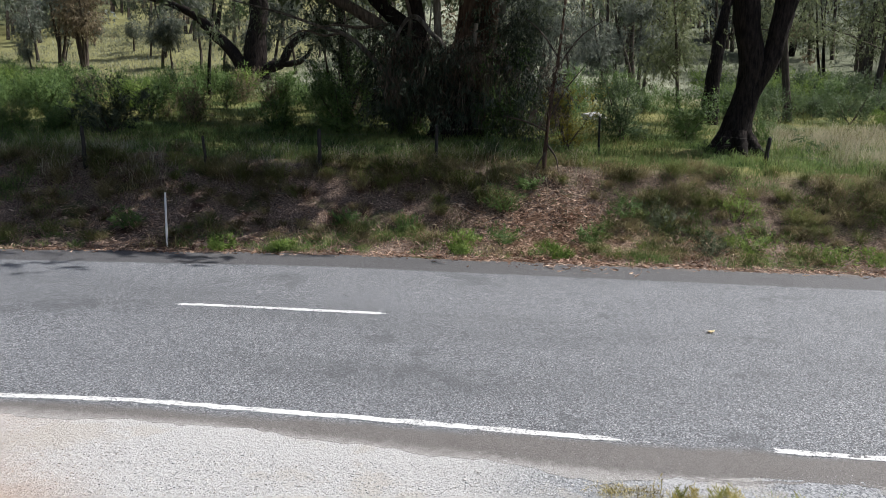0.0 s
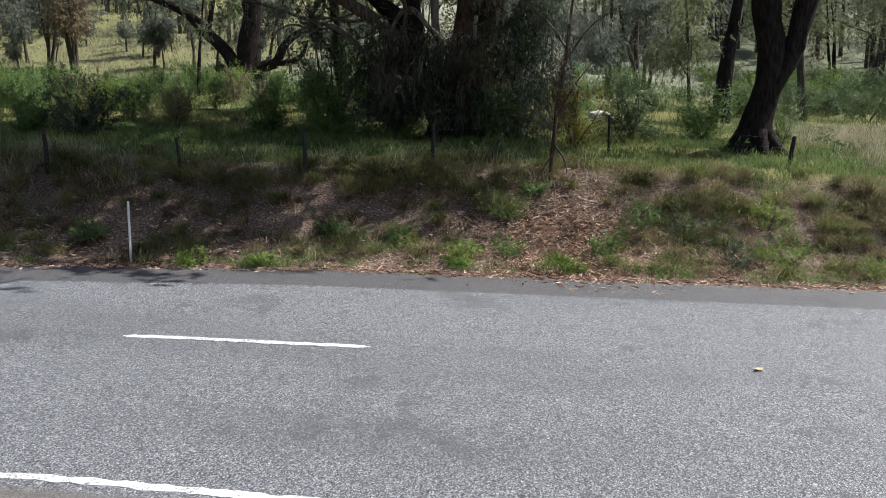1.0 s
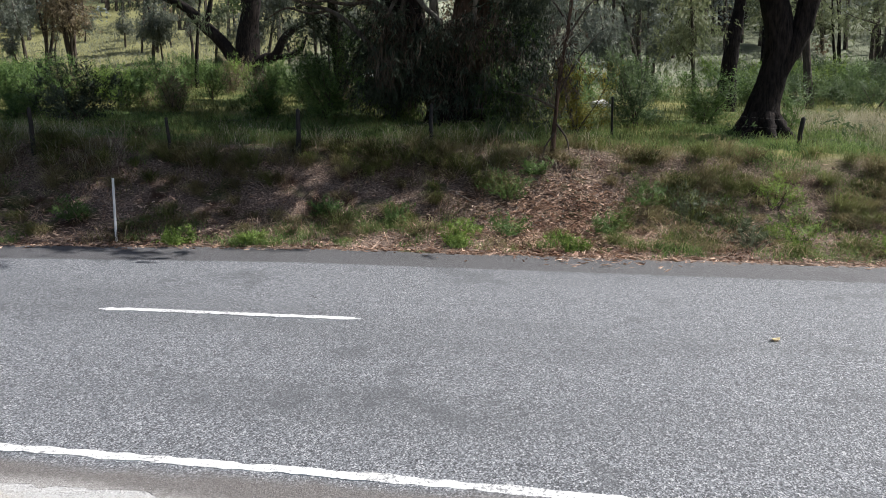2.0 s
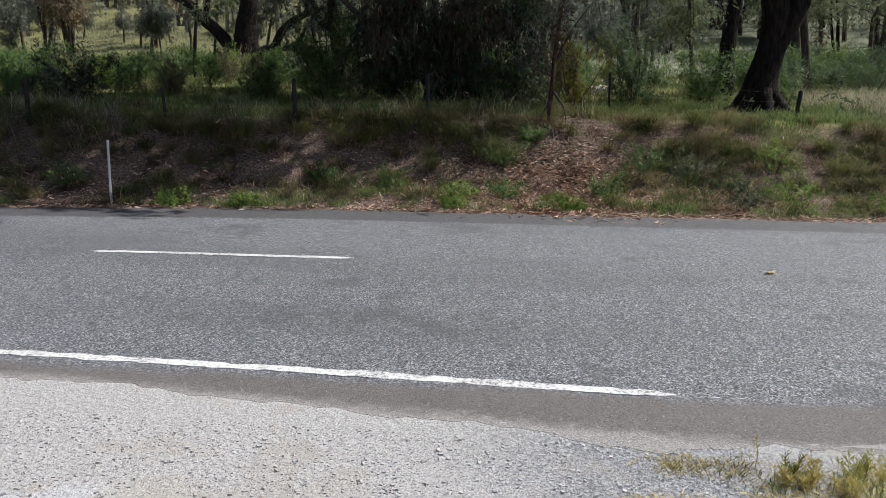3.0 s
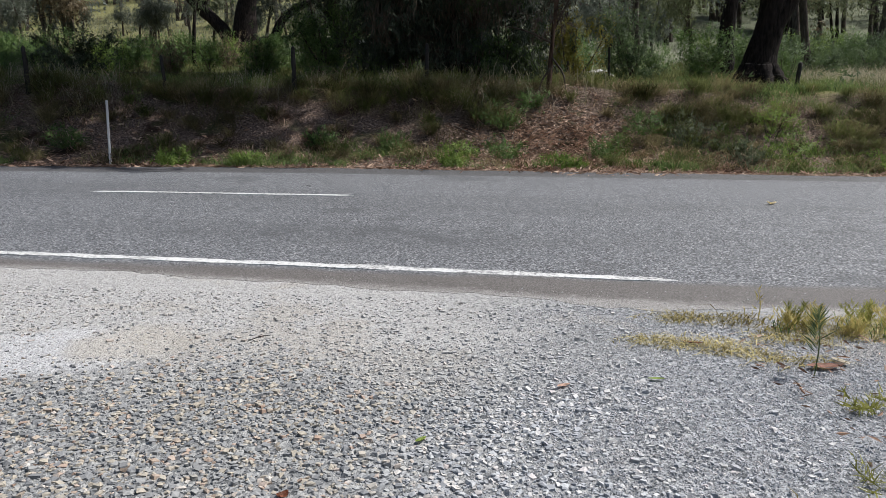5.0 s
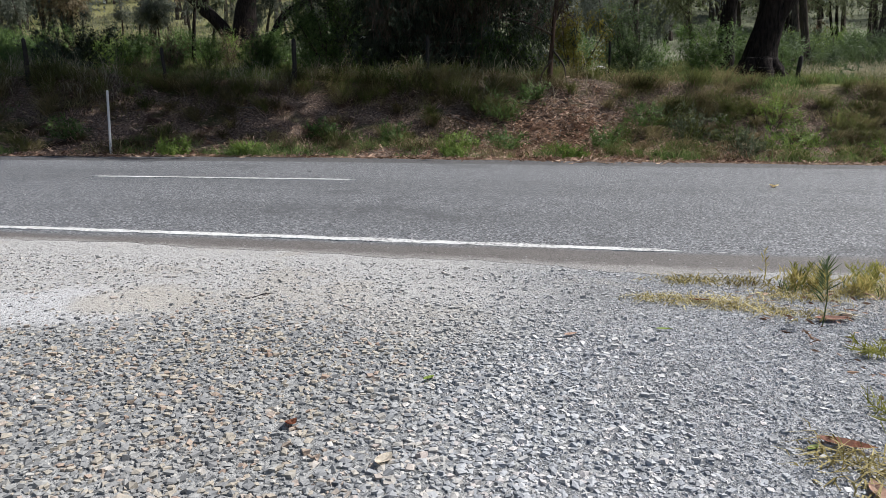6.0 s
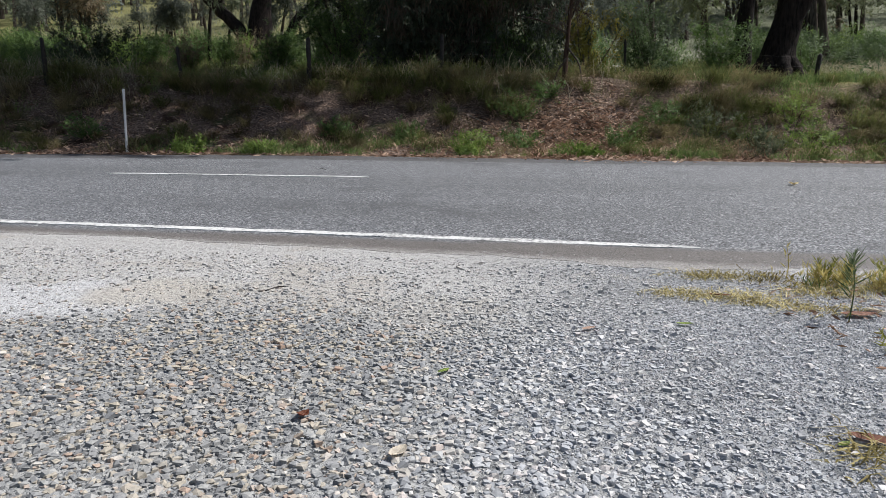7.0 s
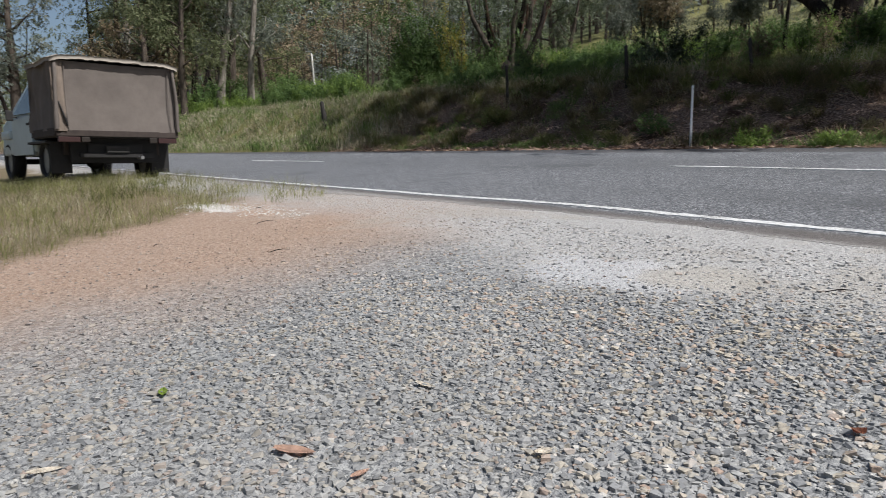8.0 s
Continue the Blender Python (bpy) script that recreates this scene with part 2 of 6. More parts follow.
def make_stone():
    n = Nodes("crushed_rock", 0.7, 0.35)
    r = n.island()
    tint = n.ramp(r, (0.0, (0.165, 0.17, 0.175)), (0.25, (0.23, 0.233, 0.24)), (0.45, (0.28, 0.282, 0.28)), (0.62, (0.33, 0.33, 0.32)), (0.68, (0.34, 0.305, 0.25)), (0.86, (0.39, 0.345, 0.28)), (0.95, (0.32, 0.22, 0.165)), (1.0, (0.56, 0.54, 0.50)))
    x, y, z = n.xyz()
    # sky sheen on the right-hand stones, painted as a lighter blue tint
    sheen = n.band(n.math("ADD", x, n.math("MULTIPLY", n.noise(0.9, 3), 1.2)), 0.3, 1.0, 0.0, 0.55)
    tint = n.mix(sheen, tint, n.ramp(r, (0.0, (0.22, 0.235, 0.262)), (0.35, (0.44, 0.462, 0.505)), (0.7, (0.58, 0.60, 0.64)), (1.0, (0.70, 0.715, 0.745))))
    dust = n.noise(1.2, 4, 0.6)
    tint = n.mix(n.band(dust, 0.45, 0.7, 0.0, 0.35), tint, (0.38, 0.36, 0.33))
    road_dust = n.math("ADD", y, n.math("MULTIPLY", dust, 1.2))
    tint = n.mix(n.math("MULTIPLY", n.band(road_dust, 4.3, 5.2, 0.0, 0.75), n.band(x, 1.3, -0.3, 0.25, 0.8)), tint, (0.45, 0.445, 0.435))
    tint = n.mix(n.band(n.noise(160, 3), 0.3, 0.8, 0.0, 0.35), tint, (0.12, 0.12, 0.12))
    clay = n.band(n.math("ADD", n.math("ADD", x, n.math("MULTIPLY", y, 0.33)), n.math("MULTIPLY", n.noise(0.8, 4, 0.6), 1.4)), -0.2, -1.9, 0.0, 0.75)
    tint = n.mix(clay, tint, (0.36, 0.258, 0.192))
    tint = n.mix(n.math("MULTIPLY", n.band(x, -0.4, -1.2, 0.0, 0.4), n.band(y, 3.4, 2.6)), tint, (0.165, 0.168, 0.166))
    n.bump(n.noise(220, 3), 0.4, 0.002)
    return n.done(tint)


stone = make_stone()
leaf_gum = leafy("gum_leaves", (0.036, 0.052, 0.028), (0.086, 0.108, 0.060), (0.180, 0.200, 0.128), 0.45)
leaf_grey = leafy("grey_green_gum_leaves", (0.064, 0.078, 0.058), (0.125, 0.142, 0.112), (0.215, 0.230, 0.190), 0.42)
# lighter copy of the gum leaves: sunshine on the crowns put into the colour
leaf_wood = leafy("sunlit_woodland_leaves", (0.056, 0.070, 0.034), (0.125, 0.146, 0.074), (0.230, 0.250, 0.140), 0.5)
# darkest copy: the shade about the big gum put into the leaf colour
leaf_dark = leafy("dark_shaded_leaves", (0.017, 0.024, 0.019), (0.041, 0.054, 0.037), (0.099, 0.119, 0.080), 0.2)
leaf_dry = leafy("dry_hanging_bark_and_leaves", (0.027, 0.019, 0.015), (0.068, 0.050, 0.039), (0.180, 0.143, 0.112), 0.1, 0.8)
leaf_brown = leafy("browned_leaves", (0.067, 0.055, 0.034), (0.144, 0.110, 0.068), (0.259, 0.210, 0.135))
leaf_olive = leafy("olive_yellow_leaves", (0.09, 0.080, 0.016), (0.175, 0.155, 0.032), (0.28, 0.25, 0.065), 0.5)
leaf_wattle = leafy("wattle_green_leaves", (0.025, 0.048, 0.016), (0.077, 0.134, 0.041), (0.174, 0.252, 0.086), 0.42)
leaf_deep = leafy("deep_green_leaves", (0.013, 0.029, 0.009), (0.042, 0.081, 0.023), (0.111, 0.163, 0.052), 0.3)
leaf_bright = leafy("fresh_green_leaves", (0.046, 0.086, 0.018), (0.125, 0.195, 0.042), (0.24, 0.315, 0.085), 0.42)
leaf_blue = leafy("blue_green_leaves", (0.034, 0.056, 0.026), (0.082, 0.122, 0.055), (0.165, 0.215, 0.105), 0.38)
grass_straw = leafy("dry_tussock_grass", (0.026, 0.021, 0.010), (0.125, 0.104, 0.048), (0.36, 0.31, 0.17), 0.35, 0.6, 0.55)
grass_olive = leafy("olive_tussock_grass", (0.018, 0.022, 0.008), (0.095, 0.115, 0.036), (0.24, 0.25, 0.095), 0.35, 0.6, 0.55)
grass_green = leafy("green_grass", (0.022, 0.042, 0.014), (0.108, 0.172, 0.052), (0.25, 0.32, 0.115), 0.4, 0.55)
grass_verge_dark = leafy("dark_green_tufts", (0.010, 0.018, 0.006), (0.060, 0.090, 0.024), (0.17, 0.21, 0.06), 0.38, 0.6, 0.5)
grass_gold = leafy("golden_matted_grass", (0.12, 0.095, 0.035), (0.35, 0.295, 0.13), (0.60, 0.53, 0.29), 0.3, 0.6, 0.5)
grass_pale = leafy("pale_seeding_grass", (0.086, 0.076, 0.044), (0.330, 0.292, 0.188), (0.52, 0.475, 0.36), 0.38, 0.6)
grass_field = leafy("pale_field_grass", (0.080, 0.088, 0.055), (0.205, 0.220, 0.150), (0.34, 0.345, 0.265), 0.35, 0.7, 0.5)
litter_leaf = leafy("fallen_leaves", (0.047, 0.024, 0.015), (0.29, 0.175, 0.12), (0.63, 0.47, 0.36), 0.1, 0.7)
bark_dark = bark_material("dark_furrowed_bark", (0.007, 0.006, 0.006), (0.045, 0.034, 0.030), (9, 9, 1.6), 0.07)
bark_red = bark_material("red_brown_peeling_bark", (0.030, 0.018, 0.013), (0.17, 0.115, 0.085))
bark_grey = bark_material("smooth_grey_bark", (0.10, 0.085, 0.07), (0.36, 0.33, 0.29), (5, 5, 1.0), 0.01)
# darker copy of the grey bark, with the crown's shade in its colour
bark_limb = bark_material("shaded_grey_limb_bark", (0.040, 0.034, 0.030), (0.20, 0.18, 0.16), (6, 6, 1.4), 0.02)
bark_mid = bark_material("grey_brown_bark", (0.035, 0.028, 0.023), (0.14, 0.115, 0.095))
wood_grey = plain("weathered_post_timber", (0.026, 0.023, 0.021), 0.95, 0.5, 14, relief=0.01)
white_post = leafy("white_plastic", (0.78, 0.78, 0.78), (0.84, 0.84, 0.84), (0.88, 0.88, 0.88), 0.45, 0.4)
wire_metal = plain("dull_fence_wire", (0.10, 0.09, 0.085), 0.7, 0.2, 20, 0.3)

# ---------------------------------------------------------------- lie of the land
# The road is banked: it climbs away from the camera and a little to the left.
SLOPE_X, SLOPE_Y = -0.0205, 0.0752


def far_edge(x):
    """Far edge of the sealed road."""
    x = np.asarray(x, float)
    return 12.72 + 0.02 * np.clip(x, 0, 60) - 0.115 * np.clip(-3 - x, 0, 12) - 0.09 * np.clip(-15 - x, 0, 15) - 0.006 * np.clip(-30 - x, 0, 400) ** 1.6


def centre_line(x):
    x = np.asarray(x, float)
    return 8.99 + 0.01 * np.clip(x, 0, 60) - 0.065 * np.clip(-4 - x, 0, 26) - 0.006 * np.clip(-30 - x, 0, 400) ** 1.6


def near_line(x):
    x = np.asarray(x, float)
    return np.interp(x, [-22, -8.7, -5, -3.3, -1.5, 0, 1.25, 2.5, 5.6, 60], [5.80, 5.84, 5.88, 5.97, 5.94, 5.90, 5.853, 5.85, 5.8, 5.0]) - 0.006 * np.clip(-22 - x, 0, 400) ** 1.6


def near_edge(x):
    """Ragged near edge of the seal."""
    x = np.asarray(x, float)
    spread = np.interp(x, [-6, -3, -1.9, -1.0, 0.0, 0.6, 1.0, 1.6, 3], [0.48, 0.40, 0.46, 0.52, 0.64, 0.80, 0.82, 0.66, 0.6])
    return near_line(x) - spread + 0.035 * np.sin(2.3 * x + 0.4) + 0.025 * np.sin(5.3 * x) + 0.018 * np.sin(17.3 * x + np.sin(7 * x)) + 0.012 * np.sin(41 * x)


def plane(x, y):
    x, y = np.asarray(x, float), np.asarray(y, float)
    camber = (0.069 + 0.0078 * np.clip(x, -4, 6)) * np.interp(y, [3.5, 4.5, 5.3, 5.85, 7.2, 8.7, 10.5, 12.8], [0, 0.15, 0.45, 1, 0.45, 0, 0, 0.5])
    return SLOPE_X * np.clip(x, -60, 30) + SLOPE_Y * np.clip(y, -6, 400) - camber


BANK_U = [0, 0.65, 1.75, 2.55, 3.25, 3.85, 4.55, 6.75, 8.75, 11.75, 22, 37.2, 47.2, 120, 260, 600, 1500, 4000]
BANK_Z = [0, 0.05, 0.30, 0.78, 1.30, 1.67, 1.80, 1.95, 2.25, 2.70, 4.25, 7.05, 9.55, 33, 92, 150, 170, 170]


def ripple(x, y):
    return (np.sin(1.9 * x + 0.7 * y) + np.sin(1.1 * x - 1.7 * y + 2) + np.sin(3.1 * x + 2.3 * y + 1) * 0.6 + np.sin(0.53 * x + 0.41 * y) * 1.3) / 4


def ground_z(x, y):
    x, y = np.asarray(x, float), np.asarray(y, float)
    fe = far_edge(x)
    u = y - fe
    s = np.clip((x - 0.5) / 3, 0, 1)
    bank = np.interp(u - 0.45 * s * np.clip(u, 0, 1), BANK_U, BANK_Z)
    beyond = plane(x, fe) + bank + (ripple(x, y) * 0.12 + ripple(2.7 * y + 1, 2.4 * x) * 0.05) * np.clip(u / 2, 0, 1) + 1.6 * np.sin(x / 37 + 1) * np.clip((u - 50) / 60, 0, 1)
    beyond = beyond + 0.10 * np.clip(-x - 120, 0, 900) * np.clip((u + 20) / 80, 0, 1) * np.clip((y / np.maximum(-x, 1) - 0.20) / 0.15, 0, 1)
    near = plane(x, y) + 0.0105 + ripple(x * 1.3, y * 1.3) * 0.012 * np.clip(4.9 - y, 0, 1)
    return np.where(u > 0, beyond, near)


def on_road(x, y):
    return (y > near_edge(x)) & (y < far_edge(x))

# ---------------------------------------------------------------- building helpers


def raw_mesh(name, verts, faces, material, smooth=False):
    """A mesh from arrays: faces all have the same number of corners."""
    verts, faces = np.asarray(verts, np.float32).reshape(-1, 3), np.asarray(faces, np.int32)
    me = bpy.data.meshes.new(name)
    me.vertices.add(len(verts))
    me.vertices.foreach_set("co", verts.ravel())
    me.loops.add(faces.size)
    me.loops.foreach_set("vertex_index", faces.ravel())
    me.polygons.add(len(faces))
    me.polygons.foreach_set("loop_start", np.arange(0, faces.size, faces.shape[1], dtype=np.int32))
    me.update(calc_edges=True)
    me.polygons.foreach_set("use_smooth", np.full(len(faces), smooth))
    me.materials.append(material)
    return me


def thing(name, x, y, label, category, group="", z=None, turn=0.0):
    """An Empty at a thing's base, standing on the ground."""
    ob = new(name)
    ob.empty_display_size = 0.2
    ob.matrix_world = pose(x, y, float(ground_z(x, y)) if z is None else z, 0, 0, turn)
    return tagged(ob, label, category, group)


def put_part(name, me, parent, label=""):
    ob = new(name, me)
    ob.parent = parent
    return tagged(ob, label)


def part(name, bm, material, parent, label="", bevel=0.0, smooth=False):
    """Links a bmesh as one mesh object under a thing or a part."""
    if bevel:
        bmesh.ops.bevel(bm, geom=list(bm.edges), offset=bevel, segments=2, profile=0.7, affect="EDGES", clamp_overlap=True)
    bmesh.ops.recalc_face_normals(bm, faces=bm.faces)
    me = bpy.data.meshes.new(name)
    bm.to_mesh(me)
    bm.free()
    for p in me.polygons:
        p.use_smooth = smooth
    me.materials.append(material)
    return put_part(name, me, parent, label)


def box(x0, x1, y0, y1, z0, z1, bm=None):
    bm = bm or bmesh.new()
    bmesh.ops.create_cube(bm, size=1, matrix=Matrix.Translation(((x0 + x1) / 2, (y0 + y1) / 2, (z0 + z1) / 2)) @ Matrix.Diagonal((x1 - x0, y1 - y0, z1 - z0, 1)))
    return bm


def tube_arrays(path, radii, sides=8, lump=0.12, rng=None):
    """A tapered, slightly lumpy tube along a polyline, closed at its tip."""
    p = np.asarray(path, float)
    r = np.asarray(radii, float)
    if len(r) != len(p):
        r = np.interp(np.linspace(0, 1, len(p)), np.linspace(0, 1, len(r)), r)
    # refine with a smooth curve through the points
    s = np.concatenate(([0], np.cumsum(np.linalg.norm(np.diff(p, axis=0), axis=1))))
    k = max(4, len(p) * 3 if sides > 6 else len(p) * 2)
    q = np.linspace(0, s[-1], k)
    tang = np.gradient(p, s, axis=0)
    i = np.clip(np.searchsorted(s, q, side="right") - 1, 0, len(p) - 2)
    h = (s[i + 1] - s[i])[:, None]
    t = ((q - s[i])[:, None]) / h
    c = (2 * t**3 - 3 * t**2 + 1) * p[i] + (t**3 - 2 * t**2 + t) * h * tang[i] + (-2 * t**3 + 3 * t**2) * p[i + 1] + (t**3 - t**2) * h * tang[i + 1]
    rr = np.interp(q, s, r)
    d = np.gradient(c, axis=0)
    d /= np.linalg.norm(d, axis=1)[:, None]
    ref = np.where(np.abs(d[:, 2:3]) > 0.9, np.array([[1.0, 0, 0]]), np.array([[0, 0, 1.0]]))
    a = np.cross(d, ref)
    a /= np.linalg.norm(a, axis=1)[:, None]
    b = np.cross(d, a)
    for j in range(1, k):      # keep neighbouring rings aligned
        if a[j] @ a[j - 1] < 0.3:
            u = a[j - 1] - d[j] * (a[j - 1] @ d[j])
            a[j] = u / np.linalg.norm(u)
            b[j] = np.cross(d[j], a[j])
    ang = np.linspace(0, 2 * np.pi, sides, endpoint=False)
    wob = 1 + (rng.normal(0, lump, (k, sides)) if rng is not None else 0)
    v = c[:, None, :] + rr[:, None, None] * (np.cos(ang)[None, :, None] * a[:, None, :] + np.sin(ang)[None, :, None] * b[:, None, :]) * np.asarray(wob).reshape(k if rng is not None else 1, -1, 1)
    v = np.concatenate((v.reshape(-1, 3), c[-1:] + d[-1:] * rr[-1]))
    i = np.arange(k - 1)[:, None] * sides
    j = np.arange(sides)[None, :]
    jn = (j + 1) % sides
    f = np.stack((i + j, i + jn, i + sides + jn, i + sides + j), -1).reshape(-1, 4)
    tip = len(v) - 1
    last = (k - 1) * sides
    cap = np.stack((last + j[0], last + jn[0], np.full(sides, tip), np.full(sides, tip)), -1)
    tris = np.concatenate((np.stack((f[:, 0], f[:, 1], f[:, 2]), -1), np.stack((f[:, 0], f[:, 2], f[:, 3]), -1), cap[:, :3]))
    return v, tris


def tube_mesh(name, path, radii, material, sides=8, lump=0.1, rng=None):
    v, f = tube_arrays(path, radii, sides, lump, rng)
    return raw_mesh(name, v, f, material, True)


def unit(v):
    return v / np.maximum(np.linalg.norm(v, axis=-1, keepdims=True), 1e-9)


def leaf_arrays(at, along, length, width, rng, tri=False, facing=None):
    """Lance-shaped leaves: one folded quad each, from a point along a direction."""
    at, along = np.asarray(at, float), unit(np.asarray(along, float))
    n = len(at)
    length, width = np.broadcast_to(length, n)[:, None], np.broadcast_to(width, n)[:, None]
    if facing is not None:      # leaves lie across the way they face
        facing = unit(facing)
        along = unit(along - facing * (along * facing).sum(1)[:, None])
        side = unit(np.cross(facing, along))
    else:
        side = unit(np.cross(along, rng.normal(0, 1, (n, 3))))
    up = np.cross(side, along)
    if tri:      # small far leaves: one triangle each
        v = np.stack((at - side * width / 2, at + side * width / 2, at + along * length), 1)
        return v.reshape(-1, 3), np.arange(n * 3).reshape(n, 3)
    mid = at + along * length * 0.42
    v = np.stack((at, mid + side * width / 2 + up * width * 0.15, at + along * length - up * length * 0.06, mid - side * width / 2 + up * width * 0.15), 1)
    f = np.arange(n * 4).reshape(n, 4)
    return v.reshape(-1, 3), f


def blade_arrays(at, height, lean, width, rng, fall=0.0):
    """Grass blades that rise and bend over: one bent quad each."""
    n = len(at)
    height, lean, width = (np.broadcast_to(a, n)[:, None] for a in (height, lean, width))
    turn = rng.uniform(0, 2 * np.pi, n)
    out = np.stack((np.cos(turn), np.sin(turn) - fall, np.full(n, -0.35 * fall)), 1)
    up = np.array([[0, 0, 1.0]])
    face = rng.uniform(0, 2 * np.pi, n)
    side = np.stack((np.cos(face), np.sin(face), np.zeros(n)), 1)
    mid = at + up * height * 0.55 + out * height * lean * 0.3
    tip = at + up * height * (1 - 0.35 * lean) + out * height * lean
    v = np.stack((at - side * width * 0.3, mid - side * width / 2, tip, mid + side * width / 2), 1)
    return v.reshape(-1, 3), np.arange(n * 4).reshape(n, 4)


def join(*pairs):
    vs, fs, n = [], [], 0
    for v, f in pairs:
        vs.append(v)
        fs.append(f + n)
        n += len(v)
    return np.concatenate(vs), np.concatenate(fs)


# ---------------------------------------------------------------- ground, road and markings
xs = np.concatenate((np.linspace(-3000, -200, 15)[:-1], np.linspace(-200, -40, 33)[:-1], np.linspace(-40, -18, 30)[:-1], np.linspace(-18, 14, 115)[:-1], np.linspace(14, 40, 24)[:-1], np.linspace(40, 200, 30)[:-1], np.linspace(200, 3000, 15)))
ys = np.concatenate((np.linspace(-3000, -60, 12)[:-1], np.linspace(-60, 0, 25)[:-1], np.linspace(0, 4.8, 25)[:-1], np.linspace(4.8, 6.2, 24)[:-1], np.linspace(6.2, 10, 9)[:-1], np.linspace(10, 23, 62)[:-1], np.linspace(23, 70, 40)[:-1], np.linspace(70, 300, 40)[:-1], np.linspace(300, 3000, 14)))
gx, gy = np.meshgrid(xs, ys)
gz = ground_z(gx, gy)
inside = (gy > near_edge(gx) + 0.10) & (gy < far_edge(gx) - 0.15)
gz = gz - 0.02 * inside
nx = len(xs)
r_, c_ = np.meshgrid(np.arange(len(ys) - 1), np.arange(nx - 1), indexing="ij")
i_ = (r_ * nx + c_).ravel()
ground = new("ground", raw_mesh("ground", np.stack((gx, gy, gz), -1).reshape(-1, 3), np.stack((i_, i_ + 1, i_ + nx + 1, i_ + nx), -1), earth, True))
tagged(ground, "gravel apron, leaf-littered bank and rising pasture", "ground", kind="structure")


def strip(name, xs, low, high, lift, material, rows=12, thick=0.0):
    """A sheet between two lines that follow the road, lying on its plane."""
    xs = np.asarray(xs, float)
    a, b = low(xs), high(xs)
    t = np.linspace(0, 1, rows)[:, None]
    y = a * (1 - t) + b * t
    x = np.broadcast_to(xs, y.shape)
    z = plane(x, y) + lift
    v = np.stack((x, y, z), -1).reshape(-1, 3)
    n = len(xs)
    r, c = np.meshgrid(np.arange(rows - 1), np.arange(n - 1), indexing="ij")
    i = (r * n + c).ravel()
    f = np.stack((i, i + 1, i + n + 1, i + n), -1)
    if thick:     # a skirt all round
        rim = np.concatenate((np.arange(n), np.arange(1, rows) * n + n - 1, (rows - 1) * n + np.arange(n - 2, -1, -1), np.arange(rows - 2, 0, -1) * n))
        low_v = v[rim] - np.array([0, 0, thick])
        k = len(v)
        m = len(rim)
        j = np.arange(m)
        f = np.concatenate((f, np.stack((rim, k + j, k + (j + 1) % m, rim[(j + 1) % m]), -1)))
        v = np.concatenate((v, low_v))
    return new(name, raw_mesh(name, v, f, material, False))


road_x = np.concatenate((np.linspace(-260, -40, 60)[:-1], np.linspace(-40, -12, 90)[:-1], np.linspace(-12, 10, 260)[:-1], np.linspace(10, 260, 80)))


def far_ragged(x):
    return far_edge(x) - 0.03 + 0.05 * np.sin(2.3 * x) + 0.035 * np.sin(6.1 * x + 1)


road = strip("road", road_x, near_edge, far_ragged, 0.012, asphalt, 30, 0.03)
tagged(road, "worn grey chip-seal country road with darker patches", "road", kind="structure")


def marking(name, x0, x1, line, width, label, seed):
    """A painted line with ragged edges, a few millimetres thick."""
    rng = np.random.default_rng(seed)
    n = max(8, int((x1 - x0) / 0.035))
    n = min(n, 1200)
    x = np.linspace(x0, x1, n)
    jag = lambda s: np.convolve(rng.normal(0, s, n + 4), np.ones(3) / 3, "same")[2:-2]
    lo, hi = jag(0.011), jag(0.011)
    taper = np.clip(np.minimum(np.arange(n), np.arange(n)[::-1]) / 3.0, 0.15, 1)
    ob = strip(name, x, lambda q: line(q) - (width / 2 + lo) * taper, lambda q: line(q) + (width / 2 + hi) * taper, 0.0185, line_paint, 3, 0.006)
    return tagged(ob, label, "road marking", kind="structure")


marking("edge_line", -200, -14, near_line, 0.085, "solid white painted edge line, worn at its rims", 2)
marking("edge_line", -14, 1.26, near_line, 0.085, "solid white painted edge line, worn at its rims", 3)
marking("edge_line", 2.47, 5.6, near_line, 0.09, "short length of white painted edge line", 4)
marking("edge_line", 1.42, 1.66, lambda q: near_line(q) + 0.0, 0.03, "faint scrap of worn white edge paint", 5)
for k_ in range(-9, 6):
    if k_ == 1:
        continue
    a_ = -4.43 + 10.5 * k_
    marking("centre_dash", a_, a_ + 3.0, centre_line, 0.102, "white painted centre-line dash on asphalt", 20 + k_)

